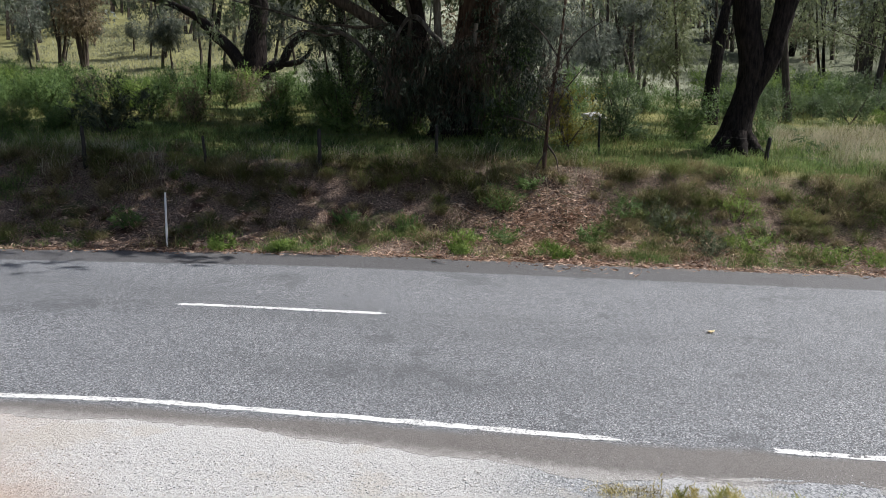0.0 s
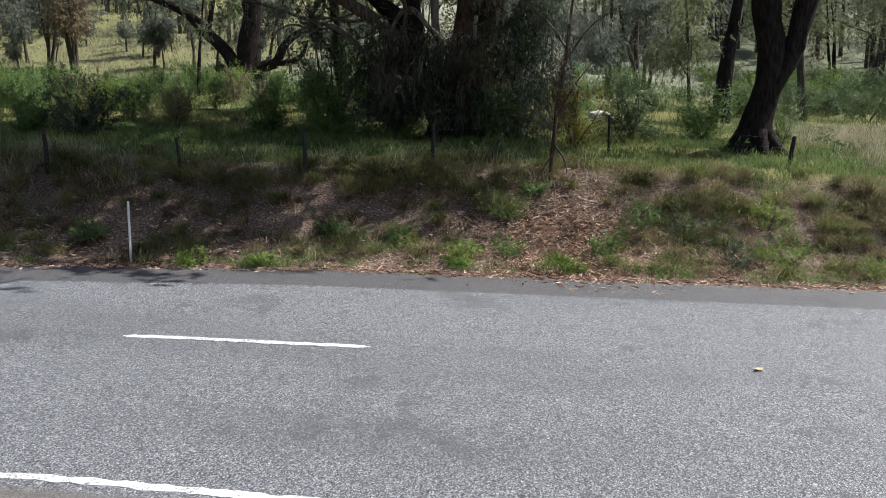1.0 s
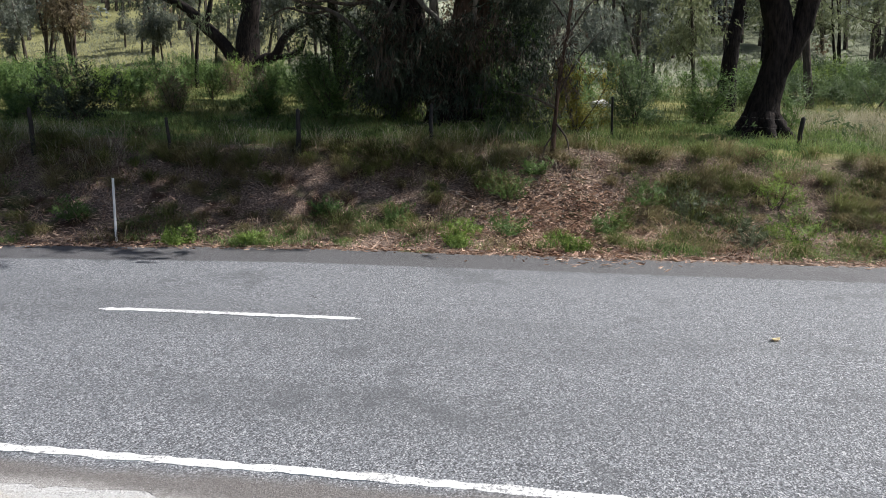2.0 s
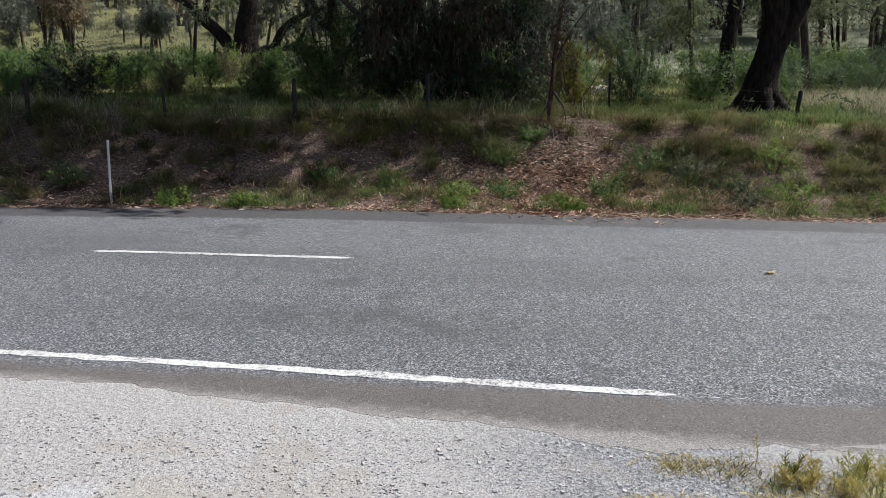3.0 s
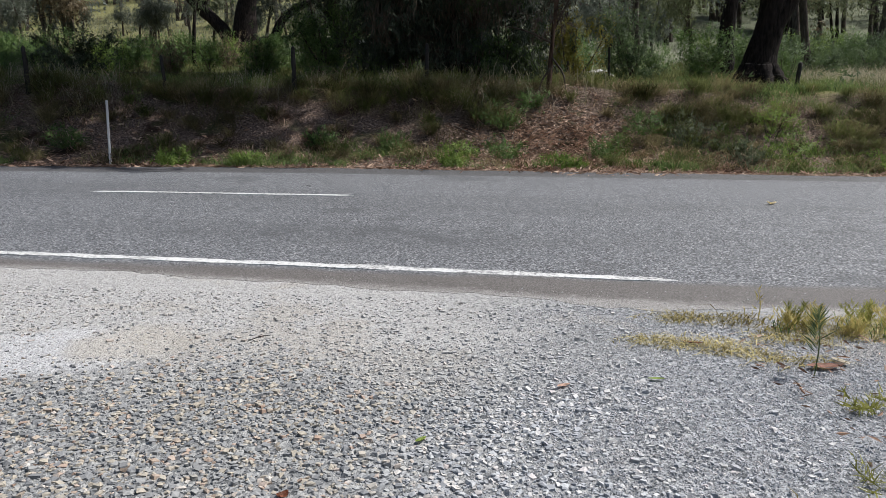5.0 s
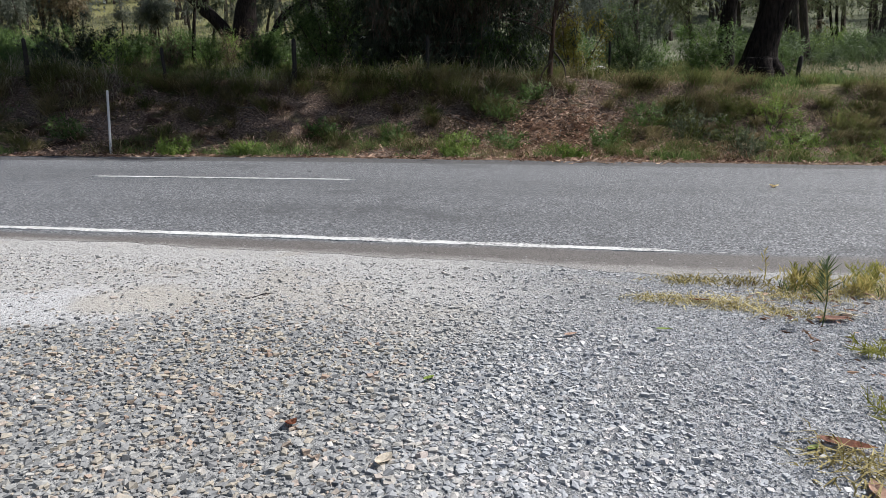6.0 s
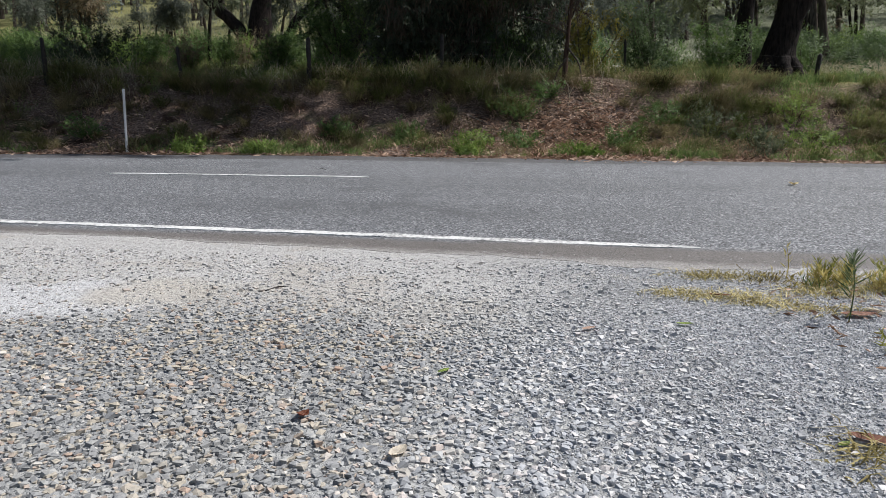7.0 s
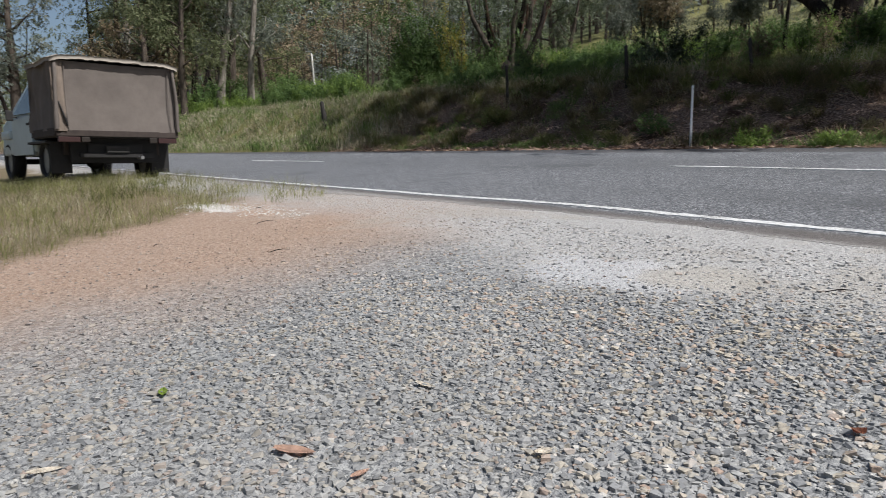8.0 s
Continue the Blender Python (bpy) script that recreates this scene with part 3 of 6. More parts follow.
# ---------------------------------------------------------------- trees


def add_crown(parent, clumps, spread, count, leaf, material, rng, droop=0.7, name="crown", label="", flat=0.8, tri=False, per=8):
    """Leaves on short sprays, gathered in many clumps with gaps between them."""
    clumps = np.asarray(clumps, float)
    k = max(1, count // per)
    pick = rng.integers(0, len(clumps), k)
    size = np.broadcast_to(spread, len(clumps))[pick][:, None]
    off = rng.normal(0, 1, (k, 3)) * np.array([1, 1, flat])
    way = unit(unit(off) * 0.6 + rng.normal(0, 0.45, (k, 3)) + np.array([0, 0, -0.9 * droop]))
    face = unit(off) * 1.2 + np.array([0, 0, 0.45]) + rng.normal(0, 0.45, (k, 3))
    run = leaf[0] * rng.uniform(1.2, 3.4, (k, 1))
    i = np.repeat(np.arange(k), per)
    n = len(i)
    at = (clumps[pick] + off * size)[i] + way[i] * run[i] * rng.uniform(-0.2, 1, (n, 1)) + rng.normal(0, 0.22 * leaf[0], (n, 3))
    along = way[i] * 0.8 + rng.normal(0, 0.5, (n, 3)) + np.array([0, 0, -0.7 * droop])
    length = leaf[0] * rng.uniform(0.6, 1.4, n)
    v, f = leaf_arrays(at, along, length, length * leaf[1], rng, tri, face[i] + rng.normal(0, 0.4, (n, 3)))
    return tagged(put_part(name, raw_mesh(name, v, f, material), parent, label), kind="stuff")


def limb_path(start, direction, length, rng, rise=0.25, n=5, wander=0.12):
    p = [np.array(start, float)]
    d = np.array(direction, float)
    d /= np.linalg.norm(d)
    for _ in range(n):
        d = d + rng.normal(0, wander, 3) + np.array([0, 0, rise / n])
        d /= np.linalg.norm(d)
        p.append(p[-1] + d * length / n)
    return np.array(p)


def make_gum(name, label, x, y, height, radius, bark, leaves, seed, crown=(0.45, 1.0), spread=0.28, clumps=26, count=2600, leaf=(0.20, 0.28), stems=1, lean=0.05, limbs=6, droop=0.7, group="", clump_size=0.42, tri=True):
    """A gum tree: tapered stem or stems, rising limbs, and drooping leaves in loose clumps."""
    rng = np.random.default_rng(seed)
    root = thing(name, x, y, label, "tree", group)
    centres = []
    for s in range(stems):
        a = rng.uniform(0, 2 * np.pi)
        tilt = lean if stems == 1 else rng.uniform(0.08, 0.30)
        start = np.array([math.cos(a), math.sin(a), 0]) * (0 if stems == 1 else radius * 1.2)
        start[2] = -0.15
        path = limb_path(start, (math.cos(a) * tilt, math.sin(a) * tilt, 1), height * rng.uniform(0.85, 1.0), rng, 0.3, 7, 0.05)
        r = radius * (1 if stems == 1 else rng.uniform(0.6, 1))
        put_part("trunk", tube_mesh("trunk", path, [r * 1.35, r, r * 0.85, r * 0.65, r * 0.42, r * 0.15], bark, 8, 0.07, rng), root)
        for _ in range(max(2, limbs // stems)):
            t = rng.uniform(crown[0], 0.95)
            i = t * (len(path) - 1)
            base = path[int(i)] + (path[min(int(i) + 1, len(path) - 1)] - path[int(i)]) * (i % 1)
            b = rng.uniform(0, 2 * np.pi)
            ln = height * spread * rng.uniform(0.55, 1.15) * (1.15 - 0.5 * t)
            lp = limb_path(base, (math.cos(b), math.sin(b), rng.uniform(0.3, 0.9)), ln, rng, 0.3, 4, 0.2)
            put_part("limb", tube_mesh("limb", lp, [r * 0.34 * (1.2 - t * 0.6), r * 0.1], bark, 5, 0.08, rng), root)
            centres += [lp[-1], lp[-2] + rng.normal(0, 0.2, 3), lp[2]]
        centres.append(path[-1])
    centres = np.array(centres)
    extra = max(0, clumps - len(centres))
    if extra:
        more = centres[rng.integers(0, len(centres), extra)] + rng.normal(0, height * spread * 0.28, (extra, 3))
        centres = np.concatenate((centres, more))
    add_crown(root, centres, clump_size * height / 8 * rng.uniform(0.6, 1.3, len(centres)), count, leaf, leaves, rng, droop, tri=tri)
    return root


def make_shrub(name, label, x, y, height, width, leaves, seed, count=900, leaf=(0.14, 0.22), stems=5, bark=None, group="", feathery=0.4, category="shrub", z=None, tri=True):
    """A bushy shrub: several thin stems and upward sprays of fine leaves with gaps."""
    rng = np.random.default_rng(seed)
    root = thing(name, x, y, label, category, group, z)
    centres, ways = [], []
    for _ in range(stems):
        a = rng.uniform(0, 2 * np.pi)
        out = rng.uniform(0.15, 0.5) * width / height
        p = limb_path((rng.normal(0, 0.04), rng.normal(0, 0.04), -0.03), (math.cos(a) * out * 1.6, math.sin(a) * out * 1.6, 1), height * rng.uniform(0.65, 0.95), rng, 0.2, 4, 0.12)
        put_part("stem", tube_mesh("stem", p, [0.013 * height + 0.0008, 0.003 * height + 0.0004], bark or bark_mid, 3, 0.05, rng), root)
        for q in p[1:]:
            for _ in range(3):
                centres.append(q + rng.normal(0, 1, 3) * np.array([width * 0.15, width * 0.15, height * 0.10]))
    centres = np.array(centres)
    centres[:, 2] = np.maximum(centres[:, 2], 0.08 * height)
    per = 9
    k = max(4, count // per)
    pick = rng.integers(0, len(centres), k)
    off = rng.normal(0, 1, (k, 3))
    base = centres[pick] + off * np.array([width * 0.075, width * 0.075, height * 0.06])
    out = unit(base - np.array([0, 0, height * 0.25]))
    way = unit(out * (0.5 + feathery) + rng.normal(0, 0.3, (k, 3)) + np.array([0, 0, 0.75]))
    face = out + unit(off) * 0.6 + np.array([0, 0, 0.5]) + rng.normal(0, 0.4, (k, 3))
    run = (height * 0.07 + leaf[0] * 0.8) * rng.uniform(0.7, 1.8, (k, 1))
    i = np.repeat(np.arange(k), per)
    n = len(i)
    at = base[i] + way[i] * run[i] * rng.uniform(-0.3, 1, (n, 1)) + rng.normal(0, 0.12 * leaf[0], (n, 3))
    at[:, 2] = np.maximum(at[:, 2], 0.02)
    along = way[i] + rng.normal(0, 0.45, (n, 3))
    length = leaf[0] * rng.uniform(0.6, 1.4, n)
    v, f = leaf_arrays(at, along, length, length * leaf[1], rng, tri, face[i] + rng.normal(0, 0.45, (n, 3)))
    put_part("foliage", raw_mesh("foliage", v, f, leaves), root)
    return root


# ---- the big many-stemmed gum above the bank
def big_gum():
    rng = np.random.default_rng(11)
    root = thing("gum_tree", -0.9, 24.2, "old many-stemmed gum with dark trunk draped in peeling bark", "tree")
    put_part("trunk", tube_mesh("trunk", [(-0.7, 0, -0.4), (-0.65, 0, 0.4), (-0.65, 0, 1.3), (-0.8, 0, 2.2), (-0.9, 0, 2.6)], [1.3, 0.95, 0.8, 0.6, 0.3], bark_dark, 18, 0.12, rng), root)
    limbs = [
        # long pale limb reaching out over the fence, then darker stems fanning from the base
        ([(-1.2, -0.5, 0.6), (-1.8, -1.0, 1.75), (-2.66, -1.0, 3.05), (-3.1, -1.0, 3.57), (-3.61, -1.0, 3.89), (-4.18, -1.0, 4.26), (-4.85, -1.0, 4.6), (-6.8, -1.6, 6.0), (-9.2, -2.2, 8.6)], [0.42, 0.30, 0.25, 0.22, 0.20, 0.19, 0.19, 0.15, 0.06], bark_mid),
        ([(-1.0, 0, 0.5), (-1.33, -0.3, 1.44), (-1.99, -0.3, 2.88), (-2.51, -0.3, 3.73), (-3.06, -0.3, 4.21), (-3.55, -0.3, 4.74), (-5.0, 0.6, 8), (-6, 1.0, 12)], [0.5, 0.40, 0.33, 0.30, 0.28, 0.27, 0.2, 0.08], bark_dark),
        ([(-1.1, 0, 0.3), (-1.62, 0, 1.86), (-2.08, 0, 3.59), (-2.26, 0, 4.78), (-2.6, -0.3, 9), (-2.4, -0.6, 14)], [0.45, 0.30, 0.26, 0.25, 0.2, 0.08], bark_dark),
        ([(-1.0, 0.4, 0.6), (-1.2, 0.4, 1.71), (-1.45, 0.4, 3.46), (-1.54, 0.4, 4.86), (-1.6, 1.2, 9), (-1.2, 2, 14)], [0.25, 0.17, 0.14, 0.13, 0.11, 0.05], bark_grey),
        ([(-0.9, 0, 0.2), (-0.82, 0, 0.89), (-0.64, 0, 2.62), (-0.40, 0, 3.76), (-0.33, 0, 4.75), (-0.1, -0.4, 9), (0.4, -1, 16)], [0.6, 0.50, 0.42, 0.40, 0.38, 0.3, 0.1], bark_red),
        # red bark gives this stem its sunlit look by colour
        ([(-0.6, -0.1, 0.3), (-0.41, -0.2, 1.07), (0.02, -0.2, 2.69), (0.33, -0.2, 3.71), (0.37, -0.2, 4.70), (0.9, 0, 9), (2.0, 0.4, 14)], [0.5, 0.40, 0.36, 0.34, 0.33, 0.25, 0.1], bark_red),
        ([(-0.5, 0.2, 1.2), (-0.06, 0.2, 2.26), (0.46, 0.2, 3.12), (0.72, 0.2, 3.97), (0.85, 0.2, 4.78), (1.6, 0.4, 9), (2.6, 0.6, 13)], [0.3, 0.17, 0.13, 0.12, 0.12, 0.1, 0.04], bark_grey),
        ([(-0.5, -0.4, 1.6), (-0.02, -0.5, 2.36), (0.48, -0.5, 3.01), (0.87, -0.5, 3.50), (1.22, -0.5, 3.98), (1.64, -0.5, 4.46), (3.6, -0.9, 6.4), (6, -1.2, 8)], [0.16, 0.12, 0.10, 0.09, 0.09, 0.085, 0.07, 0.03], bark_mid),
        # a bleached limb that arches over and hangs, in bark darkened for shade
        ([(-2.75, -1.5, 2.9), (-2.5, -1.6, 3.45), (-2.39, -1.6, 3.63), (-2.24, -1.6, 3.79), (-2.0, -1.6, 3.84), (-1.76, -1.6, 3.66), (-1.5, -1.6, 3.33), (-1.21, -1.6, 3.08), (-1.06, -1.6, 2.87)], [0.04, 0.05, 0.06, 0.07, 0.075, 0.075, 0.07, 0.08, 0.04], bark_limb),
        ([(-1.1, -0.4, 0.7), (-1.95, -1.0, 1.2), (-2.9, -1.3, 2.0), (-3.56, -1.3, 2.68), (-3.94, -1.3, 3.05), (-4.51, -1.3, 3.42), (-5.02, -1.3, 3.56), (-6.2, -1.5, 3.95), (-8.4, -1.9, 4.5)], [0.12, 0.09, 0.08, 0.075, 0.075, 0.065, 0.055, 0.045, 0.015], bark_limb),
        ([(-4.51, -1.3, 3.42), (-5.1, -1.2, 3.35), (-5.9, -1.1, 3.55), (-6.6, -1.0, 3.25)], [0.05, 0.04, 0.03, 0.012], bark_mid),
        ([(-3.3, -1.1, 3.7), (-3.9, -1.4, 3.55), (-4.6, -1.6, 3.62), (-5.5, -1.8, 3.4)], [0.06, 0.05, 0.035, 0.012], bark_mid),
        ([(-0.04, -1.2, 3.68), (-0.08, -1.2, 3.35), (-0.07, -1.2, 2.96)], [0.06, 0.07, 0.05], bark_grey),
        ([(-2.1, -0.4, 2.2), (-2.35, -0.6, 3.1), (-2.3, -0.7, 4.0), (-2.6, -0.8, 5.2)], [0.1, 0.08, 0.07, 0.05], bark_mid),
        ([(-3.0, -0.4, 4.0), (-3.2, -0.5, 4.6), (-3.1, -0.6, 5.4)], [0.09, 0.08, 0.06], bark_dark),
    ]
    for path, radii, bark in limbs:
        put_part("limb", tube_mesh("limb", path, radii, bark, 9, 0.06, rng), root)
    # curtains of peeling bark and dead twigs
    def curtain(n, x, y, z, length, material, name, label, width=0.05):
        at = np.stack((rng.normal(x[0], x[1], n), rng.normal(y[0], y[1], n), rng.uniform(z[0], z[1], n)), 1)
        along = rng.normal(0, 0.28, (n, 3)) + np.array([0, 0, -1.0])
        ln = rng.uniform(0.4, 1.3, n) * length
        v, f = leaf_arrays(at, along, ln, width * rng.uniform(0.5, 1.5, n), rng)
        tagged(put_part(name, raw_mesh(name, v, f, material), root, label), kind="stuff")
    curtain(520, (-2.75, 0.22), (-1.3, 0.5), (1.2, 3.2), 0.5, leaf_dry, "bark_curtain", "hanging strips of peeled bark", 0.03)
    curtain(420, (-1.9, 0.35), (-1.2, 0.4), (1.9, 3.3), 0.45, leaf_dry, "bark_curtain", "hanging strips of peeled bark", 0.03)
    curtain(1100, (-0.6, 0.75), (-1.2, 0.4), (0.5, 3.1), 0.5, leaf_dry, "bark_curtain", "hanging strips of peeled bark", 0.03)

    def mass(n, count, x, y, z, size, leaf, material, name="foliage", label="", droop=0.9):
        c = np.stack((rng.normal(x[0], x[1], n), rng.normal(y[0], y[1], n), rng.uniform(z[0], z[1], n)), 1)
        add_crown(root, c, size, count, leaf, material, rng, droop, name, label)
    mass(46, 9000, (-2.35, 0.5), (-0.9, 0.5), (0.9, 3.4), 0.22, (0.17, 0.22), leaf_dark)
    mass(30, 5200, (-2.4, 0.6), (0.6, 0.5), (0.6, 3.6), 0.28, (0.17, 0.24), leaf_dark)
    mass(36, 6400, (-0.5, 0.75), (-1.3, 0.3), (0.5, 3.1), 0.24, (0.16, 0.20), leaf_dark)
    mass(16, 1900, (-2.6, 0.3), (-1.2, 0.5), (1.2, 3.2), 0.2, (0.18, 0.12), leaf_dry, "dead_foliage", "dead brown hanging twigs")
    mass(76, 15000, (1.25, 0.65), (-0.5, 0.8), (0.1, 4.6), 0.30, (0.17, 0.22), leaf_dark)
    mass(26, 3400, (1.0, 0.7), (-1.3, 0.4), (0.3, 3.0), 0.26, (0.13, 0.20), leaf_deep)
    mass(22, 2200, (0.1, 0.9), (-1.5, 0.4), (1.6, 3.3), 0.24, (0.18, 0.12), leaf_dry, "dead_foliage", "dead brown hanging twigs")
    mass(14, 1000, (1.9, 0.5), (-1.6, 0.4), (0.3, 2.2), 0.22, (0.13, 0.2), leaf_grey)
    mass(16, 1200, (1.9, 0.6), (-1.2, 0.3), (3.0, 5.0), 0.24, (0.14, 0.2), leaf_gum)
    # crown above the view, spread wide so that its shadow covers the bank
    cl = []
    for _ in range(130):
        a, r = rng.uniform(0, 2 * np.pi), math.sqrt(rng.uniform(0.05, 1))
        cl.append((-3.8 + 12.3 * r * math.cos(a), -1.3 + 6.8 * r * math.sin(a), 8.8 + 2.8 * rng.normal() * (1 - 0.4 * r)))
    cl = np.array(cl)
    cl[:, 2] = np.maximum(cl[:, 2], 7.0)
    add_crown(root, cl, 0.9, 26000, (0.42, 0.45), leaf_gum, rng, 0.7, tri=True)
    # unseen clumps and limbs added towards the road to shade the bank
    over = np.array([(rng.uniform(-11, 3.2), rng.uniform(-8.6, -3.5), rng.uniform(7.4, 10.0)) for _ in range(60)])
    add_crown(root, over, 0.75, 7200, (0.36, 0.45), leaf_gum, rng, 0.7, "unseen_overhanging_crown", tri=True)
    for x in (-9.0, -6.0, -3.0, 0.5):
        put_part("limb", tube_mesh("limb", [(x * 0.25 - 0.5, -0.3, 5.2), (x * 0.6, -2.6, 7.4), (x, -5.0, 8.6), (x * 1.1, -7.6, 9.2)], [0.16, 0.12, 0.08, 0.03], bark_mid, 6, 0.06, rng), root)
    low = np.array([(rng.uniform(-10, 4), rng.uniform(-3, 2), rng.uniform(4.3, 6.2)) for _ in range(30)])
    add_crown(root, low, 0.45, 4600, (0.14, 0.20), leaf_gum, rng, 0.9, "low_foliage")
    return root


def forked_gum():
    rng = np.random.default_rng(12)
    root = thing("gum_tree", 7.35, 22.8, "dark rough-barked gum forking low into two stems", "tree")
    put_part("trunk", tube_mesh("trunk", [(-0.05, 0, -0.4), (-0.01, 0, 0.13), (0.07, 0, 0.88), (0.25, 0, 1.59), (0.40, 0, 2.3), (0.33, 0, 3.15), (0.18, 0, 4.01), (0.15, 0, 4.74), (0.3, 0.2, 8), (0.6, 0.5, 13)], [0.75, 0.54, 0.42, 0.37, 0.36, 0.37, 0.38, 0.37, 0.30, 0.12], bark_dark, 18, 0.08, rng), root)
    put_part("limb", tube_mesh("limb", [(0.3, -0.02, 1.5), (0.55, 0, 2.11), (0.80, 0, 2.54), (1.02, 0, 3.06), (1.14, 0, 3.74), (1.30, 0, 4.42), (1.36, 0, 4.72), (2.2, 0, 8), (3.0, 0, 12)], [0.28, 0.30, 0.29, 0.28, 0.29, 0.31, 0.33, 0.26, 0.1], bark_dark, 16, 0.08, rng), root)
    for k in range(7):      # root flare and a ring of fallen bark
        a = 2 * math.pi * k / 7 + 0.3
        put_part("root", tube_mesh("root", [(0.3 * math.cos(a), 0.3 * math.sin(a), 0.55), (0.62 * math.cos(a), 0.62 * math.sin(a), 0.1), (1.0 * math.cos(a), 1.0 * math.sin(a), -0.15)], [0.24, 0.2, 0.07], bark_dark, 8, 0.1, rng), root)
    put_part("limb", tube_mesh("limb", [(1.9, -0.1, 4.9), (2.6, -0.5, 5.3), (3.8, -1.0, 5.2)], [0.09, 0.06, 0.02], bark_mid, 6, 0.05, rng), root)
    cl = np.array([(5.0 + rng.normal(0, 2.2), 3.0 + rng.normal(0, 1.6), rng.uniform(12, 15)) for _ in range(24)])
    add_crown(root, cl, 0.7, 3200, (0.21, 0.3), leaf_gum, rng, 0.8)
    add_crown(root, np.array([(0.6 + rng.normal(0, 1.2), -0.2 + rng.normal(0, 0.6), rng.uniform(0.1, 0.35)) for _ in range(9)]), 0.22, 420, (0.13, 0.3), leaf_blue, rng, 0.2, "foot_foliage", "grey-green shoots round the foot")
    return root


def spreading_gum():
    rng = np.random.default_rng(13)
    root = thing("gum_tree", -18.5, 50.0, "spreading old gum with low curving limbs", "tree")
    put_part("trunk", tube_mesh("trunk", [(0, 0, -0.8), (-0.05, 0, 0.5), (-0.1, 0, 1.7), (0.2, 0, 3.8), (0.3, 0, 5.8), (0.7, 0, 12)], [1.3, 0.95, 0.85, 0.68, 0.6, 0.2], bark_dark, 12, 0.08, rng), root)
    for path, radii in [
        ([(-0.3, -0.2, 0.2), (-0.9, -0.3, 0.8), (-1.5, -0.3, 1.8), (-2.9, -0.4, 3.2), (-4.4, -0.5, 4.6), (-6.9, -0.6, 5.6), (-9, -0.6, 6.0)], [0.6, 0.5, 0.46, 0.42, 0.32, 0.2, 0.06]),
        ([(0.3, -0.3, 0.3), (0.9, -0.4, 0.75), (2.1, -0.5, 1.1), (2.75, -0.5, 2.3), (4.4, -0.6, 3.3), (6.2, -0.6, 3.8), (8, -0.6, 4.4)], [0.5, 0.42, 0.36, 0.28, 0.22, 0.15, 0.05]),
        ([(2.1, -0.5, 1.05), (3.4, -0.7, 1.15), (4.1, -0.8, 1.6), (4.5, -0.8, 2.4)], [0.25, 0.2, 0.16, 0.05]),
        ([(-2.9, -0.4, 3.2), (-2.6, -0.4, 4.4), (-2.2, -0.3, 6.5)], [0.22, 0.18, 0.06]),
        ([(4.4, -0.6, 3.3), (4.9, -0.6, 4.4), (5.2, -0.6, 6)], [0.14, 0.1, 0.04])]:
        put_part("limb", tube_mesh("limb", path, radii, bark_dark, 8, 0.07, rng), root)
    cl = np.array([(rng.normal(0, 5), rng.normal(0, 3.5), rng.uniform(6.5, 13)) for _ in range(40)])
    add_crown(root, cl, 0.8, 10000, (0.22, 0.32), leaf_gum, rng, 0.8)
    add_crown(root, np.array([(-8 + rng.normal(0, 1.2), -0.6 + rng.normal(0, 0.8), 5.3 + rng.normal(0, 0.5)) for _ in range(7)]), 0.5, 2000, (0.17, 0.28), leaf_dark, rng, 0.9, "low_foliage")
    return root


big_gum()
forked_gum()
spreading_gum()

# ---- the slim tree on the edge of the bank, and its neighbours
def slim_tree():
    rng = np.random.default_rng(14)
    root = thing("slim_gum", 1.02, 16.5, "slim young gum with flaking bark on the bank's edge", "tree")
    put_part("trunk", tube_mesh("trunk", [(0, 0, -0.2), (0.05, 0, 0.6), (0.12, 0, 1.5), (0.28, 0, 2.6), (0.42, 0, 4.0), (0.7, 0.1, 6.5)], [0.07, 0.044, 0.039, 0.036, 0.03, 0.012], bark_red, 9, 0.2, rng), root)
    for path in ([(0.12, 0, 1.3), (0.5, -0.1, 2.0), (0.9, -0.2, 2.5)], [(0.1, 0, 1.0), (-0.5, -0.2, 1.25), (-1.0, -0.3, 1.35)], [(0.3, 0, 2.7), (-0.2, 0.1, 3.4), (-0.6, 0.1, 3.7)], [(0.3, 0, 2.5), (0.8, 0.1, 3.2), (1.4, 0.1, 3.6)], [(0.08, -0.05, 0.7), (0.3, -0.2, 0.35), (0.35, -0.25, 0.0)], [(0.05, -0.05, 0.5), (-0.15, -0.15, 0.2), (-0.2, -0.2, 0.0)]):
        put_part("branch", tube_mesh("branch", path, [0.025, 0.018, 0.006], bark_mid, 5, 0.1, rng), root)
    cl = np.array([(0.35 + rng.normal(0, 0.55), rng.normal(0, 0.4), rng.uniform(2.3, 5.5)) for _ in range(24)])
    add_crown(root, cl, 0.24, 1700, (0.12, 0.20), leaf_grey, rng, 0.9)
    cl = np.array([(0.2 + rng.normal(0, 0.16), rng.normal(0, 0.1), rng.uniform(1.0, 3.4)) for _ in range(18)])
    add_crown(root, cl, 0.11, 900, (0.12, 0.2), leaf_dry, rng, 0.9, "dead_foliage", "dead brown leaves and bark strips")


slim_tree()
make_shrub("mistletoe_shrub", "olive-yellow drooping shrub behind the fence", 2.05, 22.4, 2.2, 1.3, leaf_olive, 15, 4180, (0.12, 0.24), 6, feathery=0.2)
make_shrub("dark_shrub", "dark dense round shrub standing by the fence", -12.9, 21.6, 1.9, 1.9, leaf_dark, 16, 6840, (0.12, 0.24), 7)
make_shrub("wattle_shrub", "dark green bushy wattle in the big gum's shade", -5.6, 23.4, 2.7, 2.2, leaf_wattle, 17, 7980, (0.12, 0.24), 7)
make_shrub("wattle_shrub", "bright green young wattle in the grass", -3.6, 24.2, 1.7, 1.5, leaf_wattle, 18, 4940, (0.12, 0.24), 6)
